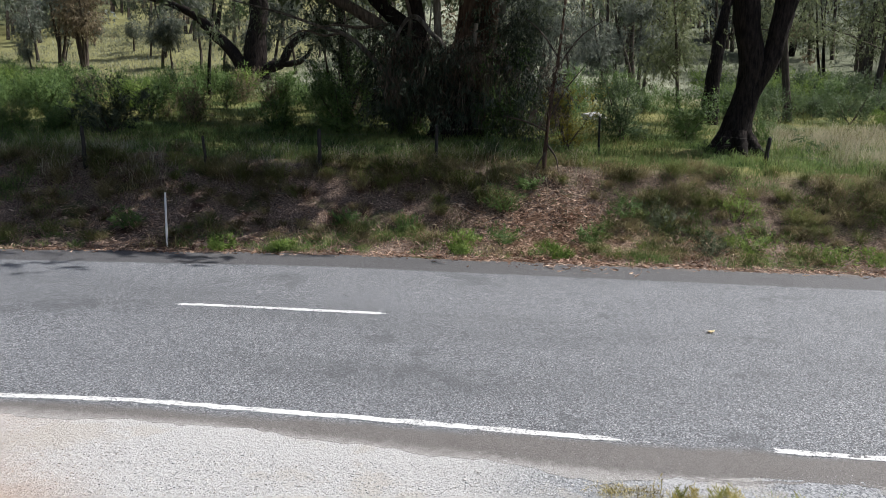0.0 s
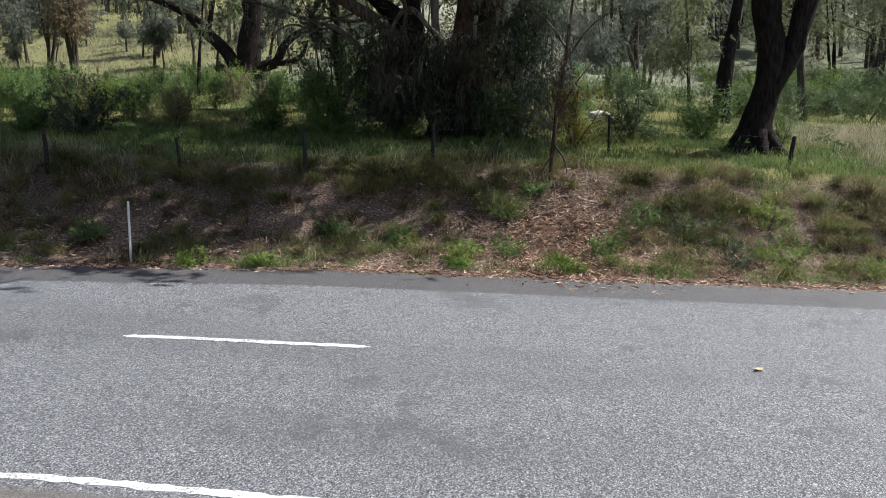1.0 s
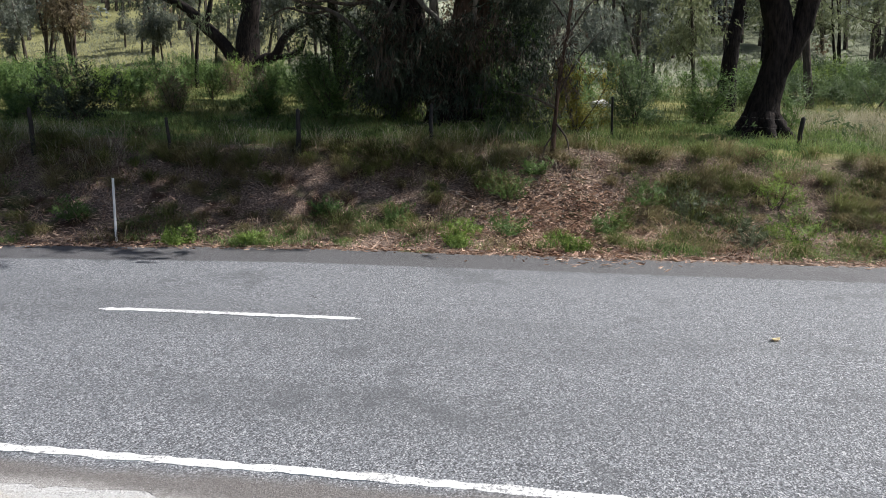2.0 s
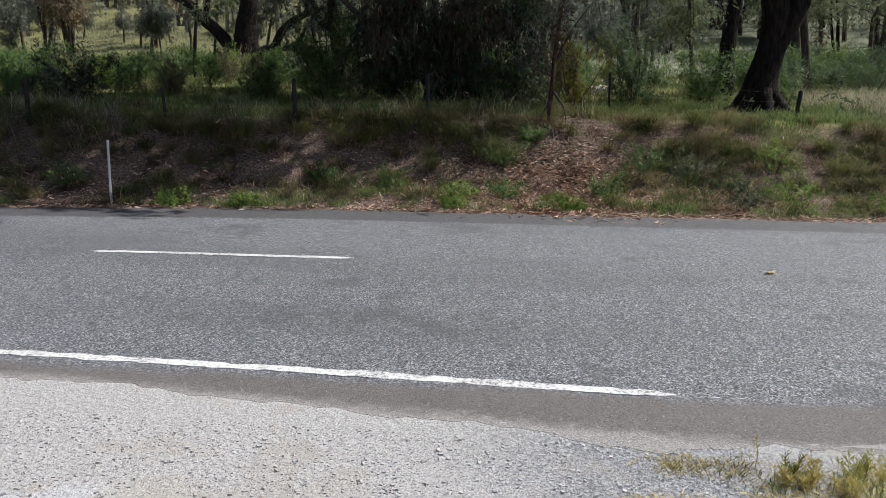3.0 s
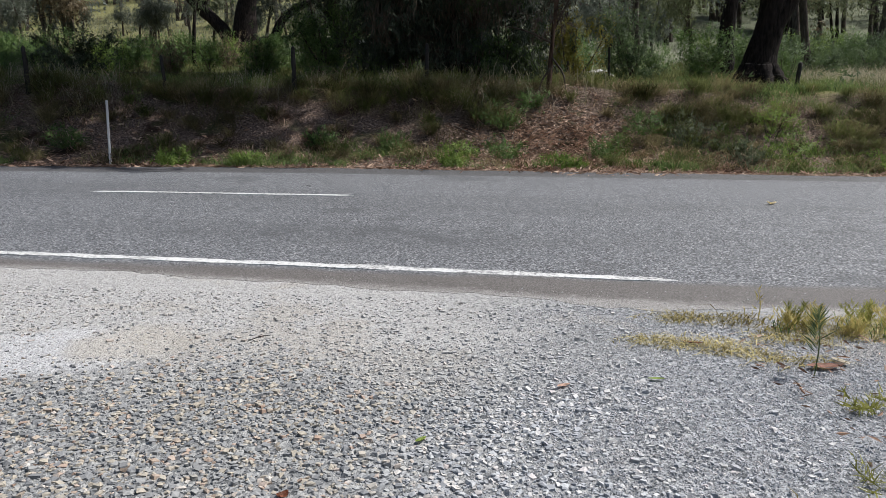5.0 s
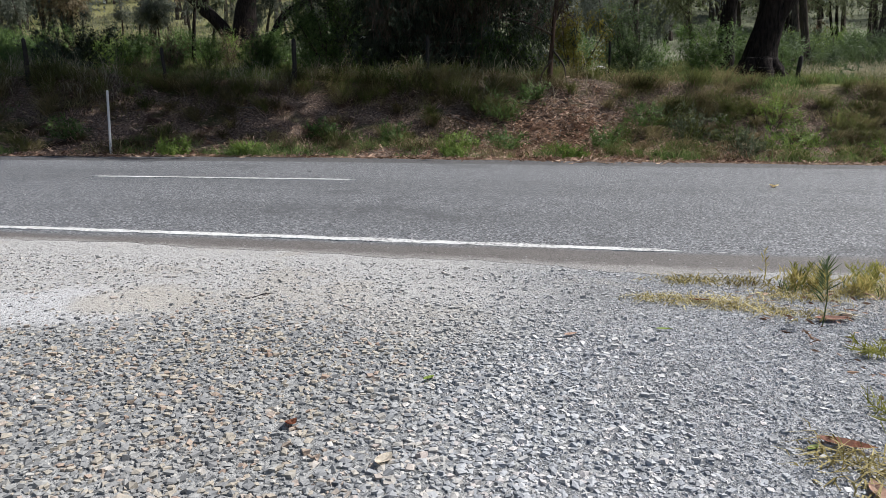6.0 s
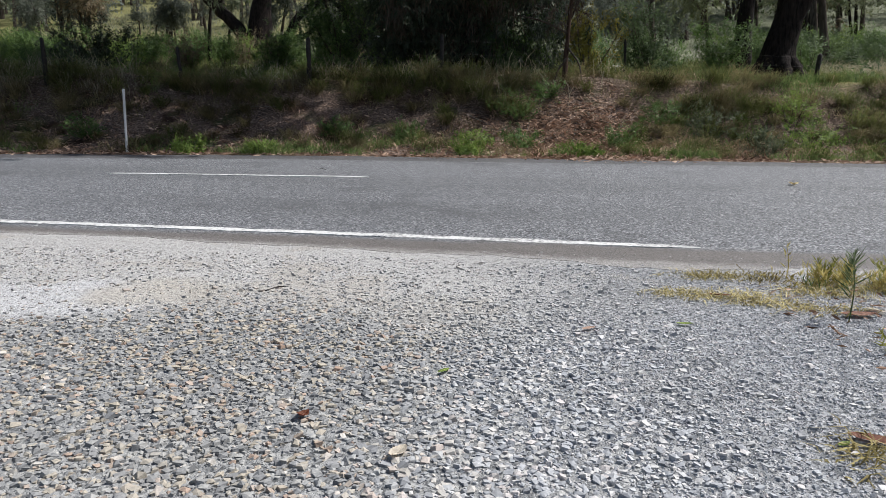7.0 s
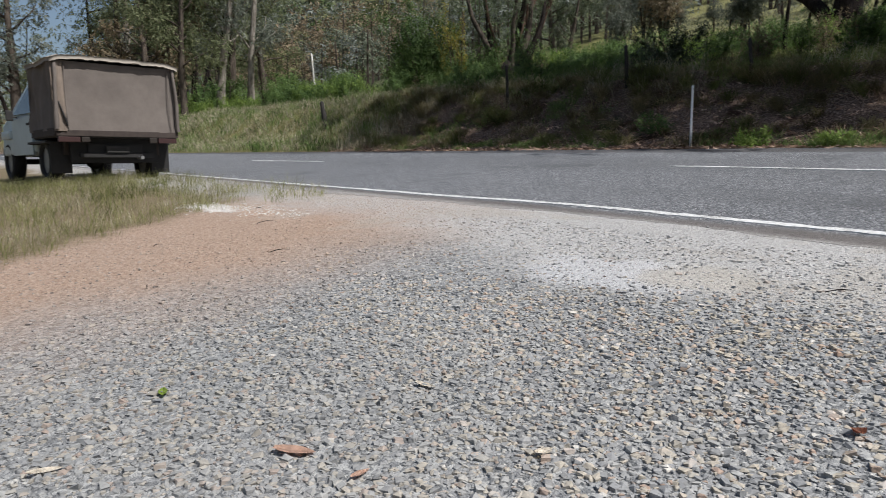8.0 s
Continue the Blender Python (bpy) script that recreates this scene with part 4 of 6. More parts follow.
make_shrub("wattle_shrub", "small dark wattle in the grass", -7.9, 23.8, 1.3, 1.1, leaf_wattle, 19, 2850, (0.12, 0.24), 5)
make_shrub("blue_shrub", "blue-green upright sapling in the grass", 4.2, 25.0, 2.5, 1.6, leaf_blue, 20, 6460, (0.12, 0.24), 6)
make_shrub("wattle_shrub", "feathery green shrub in the grass", 6.6, 25.8, 1.8, 1.8, leaf_wattle, 21, 5700, (0.12, 0.24), 6)
make_shrub("wattle_shrub", "low grey-green shrub beside the forked gum", 8.6, 24.0, 1.3, 1.2, leaf_wattle, 22, 1500, (0.11, 0.2), 5)
make_gum("gum_sapling", "leafy gum sapling with pale shining leaves", 7.0, 29.0, 6.8, 0.075, bark_mid, leaf_wood, 23, (0.25, 1), 0.22, 40, 7000, (0.14, 0.32), 1, 0.03, 8, 0.85, clump_size=0.55)
make_gum("gum_tree", "thin straight gum trunk among shrubs", 13.3, 34.2, 12, 0.17, bark_mid, leaf_gum, 24, (0.6, 1), 0.2, 20, 1600, (0.2, 0.3))
make_gum("gum_tree", "dark crooked gum behind the forked one", 9.2, 32.5, 11, 0.32, bark_dark, leaf_gum, 25, (0.45, 1), 0.22, 24, 1900, (0.2, 0.3), lean=0.10)
make_gum("gum_tree", "twin-stemmed young gum at the field's edge", 9.6, 54.0, 10, 0.20, bark_mid, leaf_gum, 26, (0.5, 1), 0.25, 24, 3600, (0.22, 0.34), 2)
make_gum("gum_tree", "dark slender gum at the field's edge", 7.0, 52.0, 10, 0.17, bark_mid, leaf_gum, 27, (0.5, 1), 0.25, 24, 3600, (0.22, 0.34))
make_gum("gum_tree", "clump of slender stems with browned crown", -33.5, 52.5, 8.0, 0.16, bark_mid, leaf_brown, 28, (0.12, 1), 0.26, 50, 10000, (0.21, 0.34), 5, limbs=10, clump_size=0.5)
make_gum("gum_tree", "spindly grey gum with leaning stems", -36.0, 53.0, 8, 0.13, bark_mid, leaf_grey, 29, (0.15, 1), 0.26, 40, 6000, (0.21, 0.34), 3, limbs=8)
make_gum("gum_tree", "thin dark sapling stem", -17.0, 38.5, 8.0, 0.10, bark_dark, leaf_gum, 30, (0.5, 1), 0.2, 20, 2600, (0.18, 0.3))
field_sapling = make_gum("gum_sapling", "small gum standing alone in the pale field", -27.8, 54.0, 5.5, 0.12, bark_mid, leaf_grey, 31, (0.35, 1), 0.30, 28, 4000, (0.19, 0.34))
grey_sapling = make_gum("gum_sapling", "small grey gum in the pale field", -24.6, 54.0, 6.0, 0.12, bark_mid, leaf_grey, 32, (0.35, 1), 0.26, 28, 4000, (0.19, 0.34))
make_gum("gum_sapling", "narrow dark sapling wrapped in leaves", -21.8, 52.0, 5.0, 0.10, bark_mid, leaf_gum, 33, (0.1, 1), 0.14, 30, 3000, (0.17, 0.34))
make_gum("gum_tree", "bare-branched grey gum leaning over the pasture", -40.0, 47.0, 9, 0.30, bark_mid, leaf_gum, 34, (0.2, 1), 0.42, 36, 6000, (0.20, 0.34), 2, limbs=14)

SHADE = ((-6.2, 26.0), (-5.9, 30.0), (-3.6, 25.0), (-7.2, 33.0))
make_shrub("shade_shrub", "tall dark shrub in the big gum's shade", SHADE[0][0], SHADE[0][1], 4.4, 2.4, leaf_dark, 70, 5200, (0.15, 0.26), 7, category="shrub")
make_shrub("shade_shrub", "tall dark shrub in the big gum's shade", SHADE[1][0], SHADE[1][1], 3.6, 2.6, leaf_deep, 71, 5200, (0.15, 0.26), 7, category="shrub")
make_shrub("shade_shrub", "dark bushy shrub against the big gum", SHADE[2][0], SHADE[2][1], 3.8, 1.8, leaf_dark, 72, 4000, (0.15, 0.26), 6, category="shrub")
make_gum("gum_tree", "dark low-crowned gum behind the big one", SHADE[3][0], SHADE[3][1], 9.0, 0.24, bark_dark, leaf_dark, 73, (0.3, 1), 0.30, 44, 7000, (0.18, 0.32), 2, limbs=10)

# ---- left end: woodland beside the bend
def fan_gum():
    rng = np.random.default_rng(35)
    root = thing("gum_tree", -32.9, 33.9, "red-barked gum fanning into many bare stems", "tree")
    for i in range(11):
        a = -0.75 + 1.5 * i / 10 + rng.normal(0, 0.12)
        b = rng.normal(0, 0.25)
        ln = rng.uniform(7, 11)
        dx, dy = 0.78 * math.sin(a), 0.62 * math.sin(a)
        p = limb_path((dx * 0.5, dy * 0.5 + b * 0.4, -0.3), (dx * 0.85, dy * 0.85 + b * 0.5, 1), ln, rng, 0.5, 6, 0.12)
        w = rng.uniform(0.7, 1.25)
        put_part("stem", tube_mesh("stem", p, [0.32 * w, 0.21 * w, 0.16 * w, 0.11 * w, 0.04], (bark_mid, bark_red, bark_dark)[i % 3], 8, 0.10, rng), root)
    put_part("trunk", tube_mesh("trunk", [(0, 0, -0.6), (0, 0, 0.5), (0, 0, 1.1)], [1.1, 0.85, 0.5], bark_dark, 12, 0.12, rng), root)
    cl = np.array([(rng.normal(0, 3), rng.normal(0, 2.6), rng.uniform(4.5, 11)) for _ in range(44)])
    add_crown(root, cl, 0.7, 8500, (0.20, 0.3), leaf_gum, rng, 0.8, tri=True)
    cl = np.array([(rng.normal(0, 2.2), rng.normal(0, 2.0), rng.uniform(0.5, 2.4)) for _ in range(20)])
    add_crown(root, cl, 0.5, 3600, (0.16, 0.3), leaf_deep, rng, 0.5, "low_foliage", tri=True)


fan_gum()
make_shrub("round_tree", "dense dark green round-headed small tree", -36.0, 29.0, 5.4, 3.9, leaf_deep, 36, 20000, (0.17, 0.34), 9, category="tree")
make_shrub("olive_tree", "small tree with mustard-coloured foliage", -31.2, 28.4, 4.4, 1.5, leaf_olive, 37, 3000, (0.15, 0.28), 6, category="tree")
make_shrub("round_tree", "mid-green bushy small tree", -40.0, 31.0, 3.6, 3.0, leaf_deep, 38, 7000, (0.2, 0.3), 7, category="tree")
LEFT_GUMS = [(-43, 20.5, 15, 0.20, bark_grey, leaf_grey), (-47, 20.0, 17, 0.26, bark_grey, leaf_wood), (-50, 16.0, 15, 0.24, bark_mid, leaf_wood), (-46, 15.0, 14, 0.22, bark_mid, leaf_brown), (-52, 23.0, 17, 0.28, bark_mid, leaf_grey), (-41, 15.5, 12, 0.18, bark_mid, leaf_wood), (-55, 15.5, 16, 0.28, bark_mid, leaf_wood), (-49, 8.0, 14, 0.3, bark_mid, leaf_grey), (-60, 18.0, 17, 0.3, bark_grey, leaf_grey), (-57, 28.0, 15, 0.26, bark_mid, leaf_wood), (-64, 8.0, 17, 0.3, bark_mid, leaf_wood), (-48, 17.5, 13, 0.2, bark_mid, leaf_brown)]
for i, (x, y, h, r, b, l) in enumerate(LEFT_GUMS):
    make_gum("roadside_gum", ("tall pale-trunked gum in roadside woodland", "tall slender gum with brown-grey bark in roadside woodland")[b is bark_mid], x, y, h, r, b, l, 100 + i, (0.25, 1), 0.26, 46, 13000, (0.17, 0.42), 1, 0.06, 13, 0.62, "roadside woodland", 0.25)

# ---- right end: slender woodland
rng = np.random.default_rng(40)
base_gums = [make_gum("woodland_gum", "slender grey-barked gum in open woodland", 24, 50, 11, 0.19, bark_mid, leaf_wood, 41, (0.35, 1), 0.24, 40, 3000, (0.23, 0.30), group="open woodland"),
             make_gum("woodland_gum", "slender grey-barked gum in open woodland", 28, 46, 10, 0.16, bark_mid, leaf_grey, 42, (0.3, 1), 0.26, 40, 3000, (0.23, 0.30), 2, group="open woodland"),
             make_gum("woodland_gum", "dark slender gum in open woodland", 33, 52, 12, 0.22, bark_dark, leaf_wood, 43, (0.4, 1), 0.22, 40, 3000, (0.23, 0.30), group="open woodland"),
             make_gum("woodland_gum", "dark slender gum in open woodland", 20, 56, 11, 0.20, bark_dark, leaf_wood, 44, (0.35, 1), 0.25, 40, 3000, (0.23, 0.30), 3, group="open woodland")]


def plant_again(kinds, spots, lo, hi):
    for x, y in spots:
        s = rng.uniform(lo, hi)
        copy_thing(kinds[rng.integers(0, len(kinds))], pose(x, y, float(ground_z(x, y)), 0, 0, rng.uniform(0, 360)) @ Matrix.Scale(s, 4))


spots = [(rng.uniform(17, 62), rng.uniform(40, 78)) for _ in range(46)]
plant_again(base_gums, spots, 0.75, 1.15)
spots = [(rng.uniform(-14, 14), rng.uniform(58, 84)) for _ in range(16)]
plant_again(base_gums, spots, 0.6, 1.0)
spots = [(rng.uniform(-80, -20), rng.uniform(74, 110)) for _ in range(18)]
plant_again([field_sapling, grey_sapling, base_gums[1]], spots, 0.8, 1.3)
spots = [(x, 1.7 + (0.24 - x) / math.tan(radians(a))) for x, a in zip(rng.uniform(-95, -55, 60), rng.uniform(66, 92, 60)) if not 78 < a < 82]
spots = [(x, y) for x, y in spots if y > far_edge(x) + 4 or y < near_line(x) - 5][:26]
plant_again(base_gums, spots, 1.0, 1.4)

spots = [(rng.uniform(-14, 13), rng.uniform(46, 66)) for _ in range(16)] + [(rng.uniform(-42, -13), rng.uniform(48, 66)) for _ in range(20)]
plant_again([field_sapling, grey_sapling], spots, 0.5, 1.15)

# ---- shrub belts behind the fence
shrubs = [make_shrub("wattle_shrub", "green feathery wattle shrub in rough pasture", -20, 32, 1.9, 2.0, leaf_wattle, 50, 3200, (0.15, 0.22), 6, group="wattle belt"),
          make_shrub("wattle_shrub", "green feathery wattle shrub in rough pasture", -24, 34, 1.6, 2.2, leaf_wattle, 51, 3200, (0.15, 0.22), 6, group="wattle belt"),
          make_shrub("wattle_shrub", "light green wattle shrub in rough pasture", -28, 33, 1.7, 1.8, leaf_bright, 52, 3200, (0.15, 0.22), 6, group="wattle belt"),
          make_shrub("wattle_shrub", "blue-green shrub in rough pasture", 16, 34, 1.9, 2.1, leaf_blue, 53, 3200, (0.14, 0.20), 6, group="wattle belt"),
          make_shrub("wattle_shrub", "dry brown-tinged shrub in rough pasture", -14, 36, 1.8, 1.8, leaf_brown, 54, 2000, (0.15, 0.16), 6, group="wattle belt"),
          make_shrub("wattle_shrub", "dark green shrub in rough pasture", -31, 31, 2.0, 1.5, leaf_deep, 55, 2600, (0.15, 0.17), 5, group="wattle belt")]
spots = [(rng.uniform(-38, -6), rng.uniform(26, 44)) for _ in range(118)]
spots = [(x, y) for x, y in spots if math.sin(0.7 * x + 0.4 * y) + math.sin(0.35 * x - 0.6 * y + 1) > -0.75]
plant_again(shrubs[:3] + shrubs[4:] + shrubs[:1], spots, 0.45, 1.1)
spots = [(rng.uniform(-6, 8), rng.uniform(29, 46)) for _ in range(20)]
plant_again(shrubs[:2], spots, 0.6, 1.2)
spots = [(rng.uniform(11, 42), rng.uniform(31, 52)) for _ in range(85)]
plant_again([shrubs[3], shrubs[2], shrubs[3], shrubs[0]], spots, 0.6, 1.2)
spots = [(x, far_edge(x) + rng.uniform(5.0, 12)) for x in rng.uniform(-46, -25, 44)]
plant_again([shrubs[2], shrubs[2], shrubs[0]], spots, 0.4, 0.85)
spots = [(x, far_edge(x) + rng.uniform(6.0, 12)) for x in rng.uniform(-27, -14, 16)]
plant_again([shrubs[0], shrubs[1]], spots, 0.4, 0.9)

spots = [(rng.uniform(-74, -44), rng.uniform(9, 44)) for _ in range(30)]
spots = [(x, y) for x, y in spots if y > far_edge(x) + 5]
plant_again([shrubs[0], shrubs[1]], spots, 0.9, 1.7)

# ---- far wooded hillside, too many trees to count
def far_woods():
    rng = np.random.default_rng(60)
    tv, lv = [], []
    n = 1700
    x = rng.uniform(-330, 190, n)
    y = 66 + 264 * rng.uniform(0, 1, n) ** 1.4
    keep = (np.sin(x / 31 + 1.3) + np.sin(y / 23 + x / 60) + rng.normal(0, 0.8, n)) > np.where(x < -45, -1.2, -0.1)
    x, y = x[keep], y[keep]
    extra_x, extra_y = rng.uniform(-330, -90, 190), rng.uniform(-40, 90, 190)
    x, y = np.concatenate((x, extra_x)), np.concatenate((y, extra_y))
    near_x = rng.uniform(-150, -50, 210)
    near_y = rng.uniform(38, 118, 210)
    right_x, right_y = rng.uniform(9, 85, 160), rng.uniform(60, 105, 160)
    x, y = np.concatenate((x, near_x, right_x)), np.concatenate((y, near_y, right_y))
    ok = ~on_road(x, y)
    x, y = x[ok], y[ok]
    z = ground_z(x, y)
    tints = [[] for _ in leaf_far]
    woods = []
    for i in range(len(x)):
        h = rng.uniform(7, 14)
        woods.append(tube_arrays([(x[i], y[i], z[i] - 0.5), (x[i] + rng.normal(0, 0.4), y[i], z[i] + h * 0.8)], [0.22, 0.08], 4, 0.0))
        close = math.hypot(x[i], y[i]) < 150
        k = 480 if close else 120
        grain = 0.27 if close else 0.75
        m = rng.integers(7, 12)
        c = np.array([x[i], y[i], z[i] + h * 0.55]) + rng.normal(0, 1, (m, 3)) * np.array([h * 0.14, h * 0.14, h * 0.20])
        out = unit(rng.normal(0, 1, (k, 3)) + np.array([0, 0, 0.25]))
        at = c[rng.integers(0, m, k)] + out * (h * 0.10 * rng.uniform(0.75, 1.1, k))[:, None] * np.array([1.15, 1.15, 0.8])
        facing = out + np.array([0, 0, 0.3]) + rng.normal(0, 0.22, (k, 3))
        kind = int(np.clip((math.sin(x[i] / 17 + y[i] / 29) + 1.2 + rng.normal(0, 0.9)) * 2.1, 0, len(tints) - 1))
        tints[kind].append(leaf_arrays(at, rng.normal(0, 1, (k, 3)) + np.array([0, 0, -0.6]), grain * rng.uniform(0.9, 1.7, k), grain * rng.uniform(0.6, 0.95, k), rng, True, facing))
    for (what, mat), made in zip(leaf_far, tints):
        tagged(new("far_woodland", raw_mesh("far_woodland", *join(*made), mat)), what + " eucalypt crowns on the far hillside", "woodland", kind="stuff")
    trunks = new("far_trunks", raw_mesh("far_trunks", *join(*woods), bark_mid))
    tagged(trunks, "thin trunks of the far hillside woodland", "woodland", kind="stuff")


leaf_far = [("grey-green", leafy("far_grey_green_crowns", (0.080, 0.096, 0.067), (0.138, 0.160, 0.116), (0.203, 0.225, 0.171), 0.3, 0.7)),
            ("deep green", leafy("far_deep_green_crowns", (0.038, 0.058, 0.026), (0.072, 0.104, 0.043), (0.123, 0.162, 0.072), 0.3, 0.7)),
            ("bluish grey", leafy("far_blue_grey_crowns", (0.116, 0.133, 0.122), (0.181, 0.203, 0.186), (0.261, 0.283, 0.258), 0.3, 0.7)),
            ("olive", leafy("far_olive_crowns", (0.087, 0.090, 0.038), (0.145, 0.148, 0.067), (0.217, 0.217, 0.110), 0.3, 0.7)),
            ("browned", leafy("far_browned_crowns", (0.109, 0.081, 0.052), (0.181, 0.139, 0.090), (0.261, 0.210, 0.142), 0.3, 0.7))]
far_woods()

# ---------------------------------------------------------------- grass, weeds and litter


def grass_bed(name, label, tufts, height, blades, material, seed, spread=0.09, lean=(0.2, 0.9), width=0.008, fall=0.0):
    """Tufts of bent blades; tufts is an array of x, y, size."""
    rng = np.random.default_rng(seed)
    t = np.repeat(np.arange(len(tufts)), blades)
    size = tufts[t, 2]
    x = tufts[t, 0] + rng.normal(0, 1, len(t)) * spread * size
    y = tufts[t, 1] + rng.normal(0, 1, len(t)) * spread * size
    ok = ~on_road(x, y)
    x, y, size = x[ok], y[ok], size[ok]
    at = np.stack((x, y, ground_z(x, y) - 0.02), 1)
    v, f = blade_arrays(at, height * size * rng.uniform(0.45, 1.15, len(x)), rng.uniform(*lean, len(x)), width * rng.uniform(0.6, 1.4, len(x)), rng, fall)
    return tagged(new(name, raw_mesh(name, v, f, material)), label, "grass", kind="stuff")


def scatter(n, x0, x1, u0, u1, seed, keep=None, size=(0.6, 1.3), from_road=True):
    rng = np.random.default_rng(seed)
    x = rng.uniform(x0, x1, n)
    u = rng.uniform(u0, u1, n)
    y = far_edge(x) + u if from_road else u
    s = rng.uniform(*size, n)
    if keep is not None:
        m = rng.uniform(0, 1, n) < keep(x, y)
        x, y, s = x[m], y[m], s[m]
    return np.stack((x, y, s), 1)


def patchy(x, y):
    return np.clip(0.5 + 0.55 * (np.sin(1.3 * x + 0.9 * y) + np.sin(0.8 * x - 1.7 * y + 2) + np.sin(2.9 * x + 0.4)) / 1.6, 0, 1)


def bare(x, y):
    """The bare patch of fallen leaves on the bank."""
    return np.exp(-((x - 1.3) / 1.1) ** 2 - ((y - 14.6) / 1.3) ** 2)


def upper(x, y):
    """More grass up the bank and at its right end."""
    u = y - far_edge(x)
    return np.clip(0.25 + 0.22 * u + 0.06 * np.clip(x - 2, 0, 8), 0, 1) * (1 - bare(x, y))


def clumped(n, x0, x1, u0, u1, seed, heart, near, keep=None, size=(0.6, 1.3)):
    """Tufts gathered in clumps."""
    rng = np.random.default_rng(seed)
    hearts = scatter(heart, x0, x1, u0, u1, seed, keep)
    p = hearts[rng.integers(0, len(hearts), n)]
    return np.stack((p[:, 0] + rng.normal(0, near, n), p[:, 1] + rng.normal(0, near, n), p[:, 2] * rng.uniform(*size, n)), 1)


crest = lambda x, y: np.exp(-(((y - far_edge(x)) - 3.6) / 0.75) ** 2) * (1 - bare(x, y))
grass_bed("tussocks", "arching straw-coloured tussocks along the bank's crest", scatter(340, -19, 15, 2.2, 5.2, 70, crest, (0.6, 1.3)), 0.52, 170, grass_straw, 71, 0.07, (0.5, 1.7), 0.008, 0.45)
grass_bed("tussocks", "arching olive tussocks on the bank", scatter(520, -19, 15, 0.6, 5.0, 72, lambda x, y: 0.55 * crest(x, y) + 0.3 * patchy(1.3 * x, y) * (1 - bare(x, y)), (0.6, 1.35)), 0.50, 170, grass_olive, 73, 0.075, (0.5, 1.6), 0.009, 0.4)
grass_bed("tussocks", "low dry tussocks on the face of the bank", scatter(170, -19, 15, 0.8, 3.4, 172, lambda x, y: 1 - bare(x, y), (0.5, 1.1)), 0.42, 120, grass_straw, 173, 0.06, (0.6, 1.8), 0.009, 0.5)
grass_bed("bank_grass", "short dry grass between the tussocks", clumped(600, -19, 15, 0.3, 5.2, 68, 70, 0.22, upper), 0.26, 30, grass_straw, 69, 0.12, (0.4, 1.4), 0.011)
grass_bed("bank_grass", "short green grass patches on the bank", clumped(900, -19, 15, 0.2, 5.2, 66, 70, 0.22, lambda x, y: 1 - bare(x, y)), 0.20, 34, grass_green, 67, 0.12, (0.4, 1.2), 0.011)
grass_bed("tussocks", "dense dark green tufts low on the sunny bank", scatter(150, 1.8, 14, 0.5, 3.4, 176, lambda x, y: patchy(1.7 * x + 1, y) * (1 - bare(x, y)), (0.6, 1.3)), 0.34, 150, grass_verge_dark, 177, 0.085, (0.4, 1.3), 0.008, 0.3)
grass_bed("dead_twigs", "dead grey twigs and stalks on the bank", scatter(420, -17, 14, 0.4, 4.5, 64), 0.35, 12, litter_leaf, 65, 0.10, (0.6, 2.0), 0.010)
grass_bed("verge_weeds", "fresh green weeds along the far road edge", scatter(420, -19, 15, 0.12, 1.5, 74, lambda x, y: np.clip(patchy(x * 1.7 + 3, y) * 1.2 - 0.2, 0, 1) * (1 - bare(x, y))), 0.20, 55, grass_green, 75, 0.10, (0.3, 1.0), 0.009)
grass_bed("pasture_grass", "green grass on the flat above the bank", scatter(2600, -22, 14, 4.6, 13, 76), 0.30, 20, grass_green, 77, 0.18, width=0.016)
grass_bed("pasture_grass", "mixed olive grass on the flat above the bank", scatter(2000, -26, 20, 4.0, 16, 78, patchy), 0.42, 24, grass_olive, 79, 0.16, width=0.012)
grass_bed("seeding_grass", "pale seeding grass at the right-hand pasture", scatter(1300, 8.2, 24, 4.4, 16, 80, lambda x, y: np.clip((x - 8) / 3, 0, 1)), 0.62, 26, grass_pale, 81, 0.13, (0.2, 0.7))
grass_bed("seeding_grass", "pale seed heads along the fence line", scatter(560, -19, 2, 3.0, 6.0, 82, lambda x, y: patchy(x, y) * np.where(x < -7, 1, 0.55)), 0.62, 16, grass_pale, 83, 0.12, (0.2, 0.8))
grass_bed("rough_pasture", "rough straw and green pasture behind", scatter(3600, -40, 34, 13, 34, 84), 0.45, 14, grass_olive, 85, 0.3, width=0.02)
grass_bed("bend_grass", "yellow-green grass bank beside the bend", scatter(1800, -46, -17, 0.1, 8.5, 86), 0.40, 18, grass_green, 87, 0.2, width=0.02)
grass_bed("bend_grass", "dry straw grass bank beside the bend", scatter(1500, -46, -16, 0.1, 7.0, 88), 0.45, 22, grass_pale, 89, 0.2, width=0.012)

grass_bed("field_grass", "pale rough grass tufts over the open field", scatter(5200, -46, 20, 34, 78, 184), 0.42, 9, grass_field, 185, 0.45, (0.3, 1.1), 0.045)

# ---------------------------------------------------------------- fallen leaves and bank weeds


def fallen(name, label, x, y, length, seed, material=None, lift=0.012, tilt=0.35):
    rng = np.random.default_rng(seed)
    ok = ~on_road(x, y) | (rng.uniform(0, 1, len(x)) < 1)
    x, y = x[ok], y[ok]
    n = len(x)
    z = np.where(on_road(x, y), plane(x, y) + 0.016, ground_z(x, y) + lift)
    at = np.stack((x, y, z + rng.uniform(0, 0.02, n)), 1)
    a = rng.uniform(0, 2 * np.pi, n)
    along = np.stack((np.cos(a), np.sin(a), rng.normal(0, tilt, n)), 1)
    ln = length * rng.uniform(0.5, 1.4, n)
    v, f = leaf_arrays(at, along, ln, ln * 0.25, rng)
    return tagged(new(name, raw_mesh(name, v, f, material or litter_leaf)), label, "leaf litter", kind="stuff")


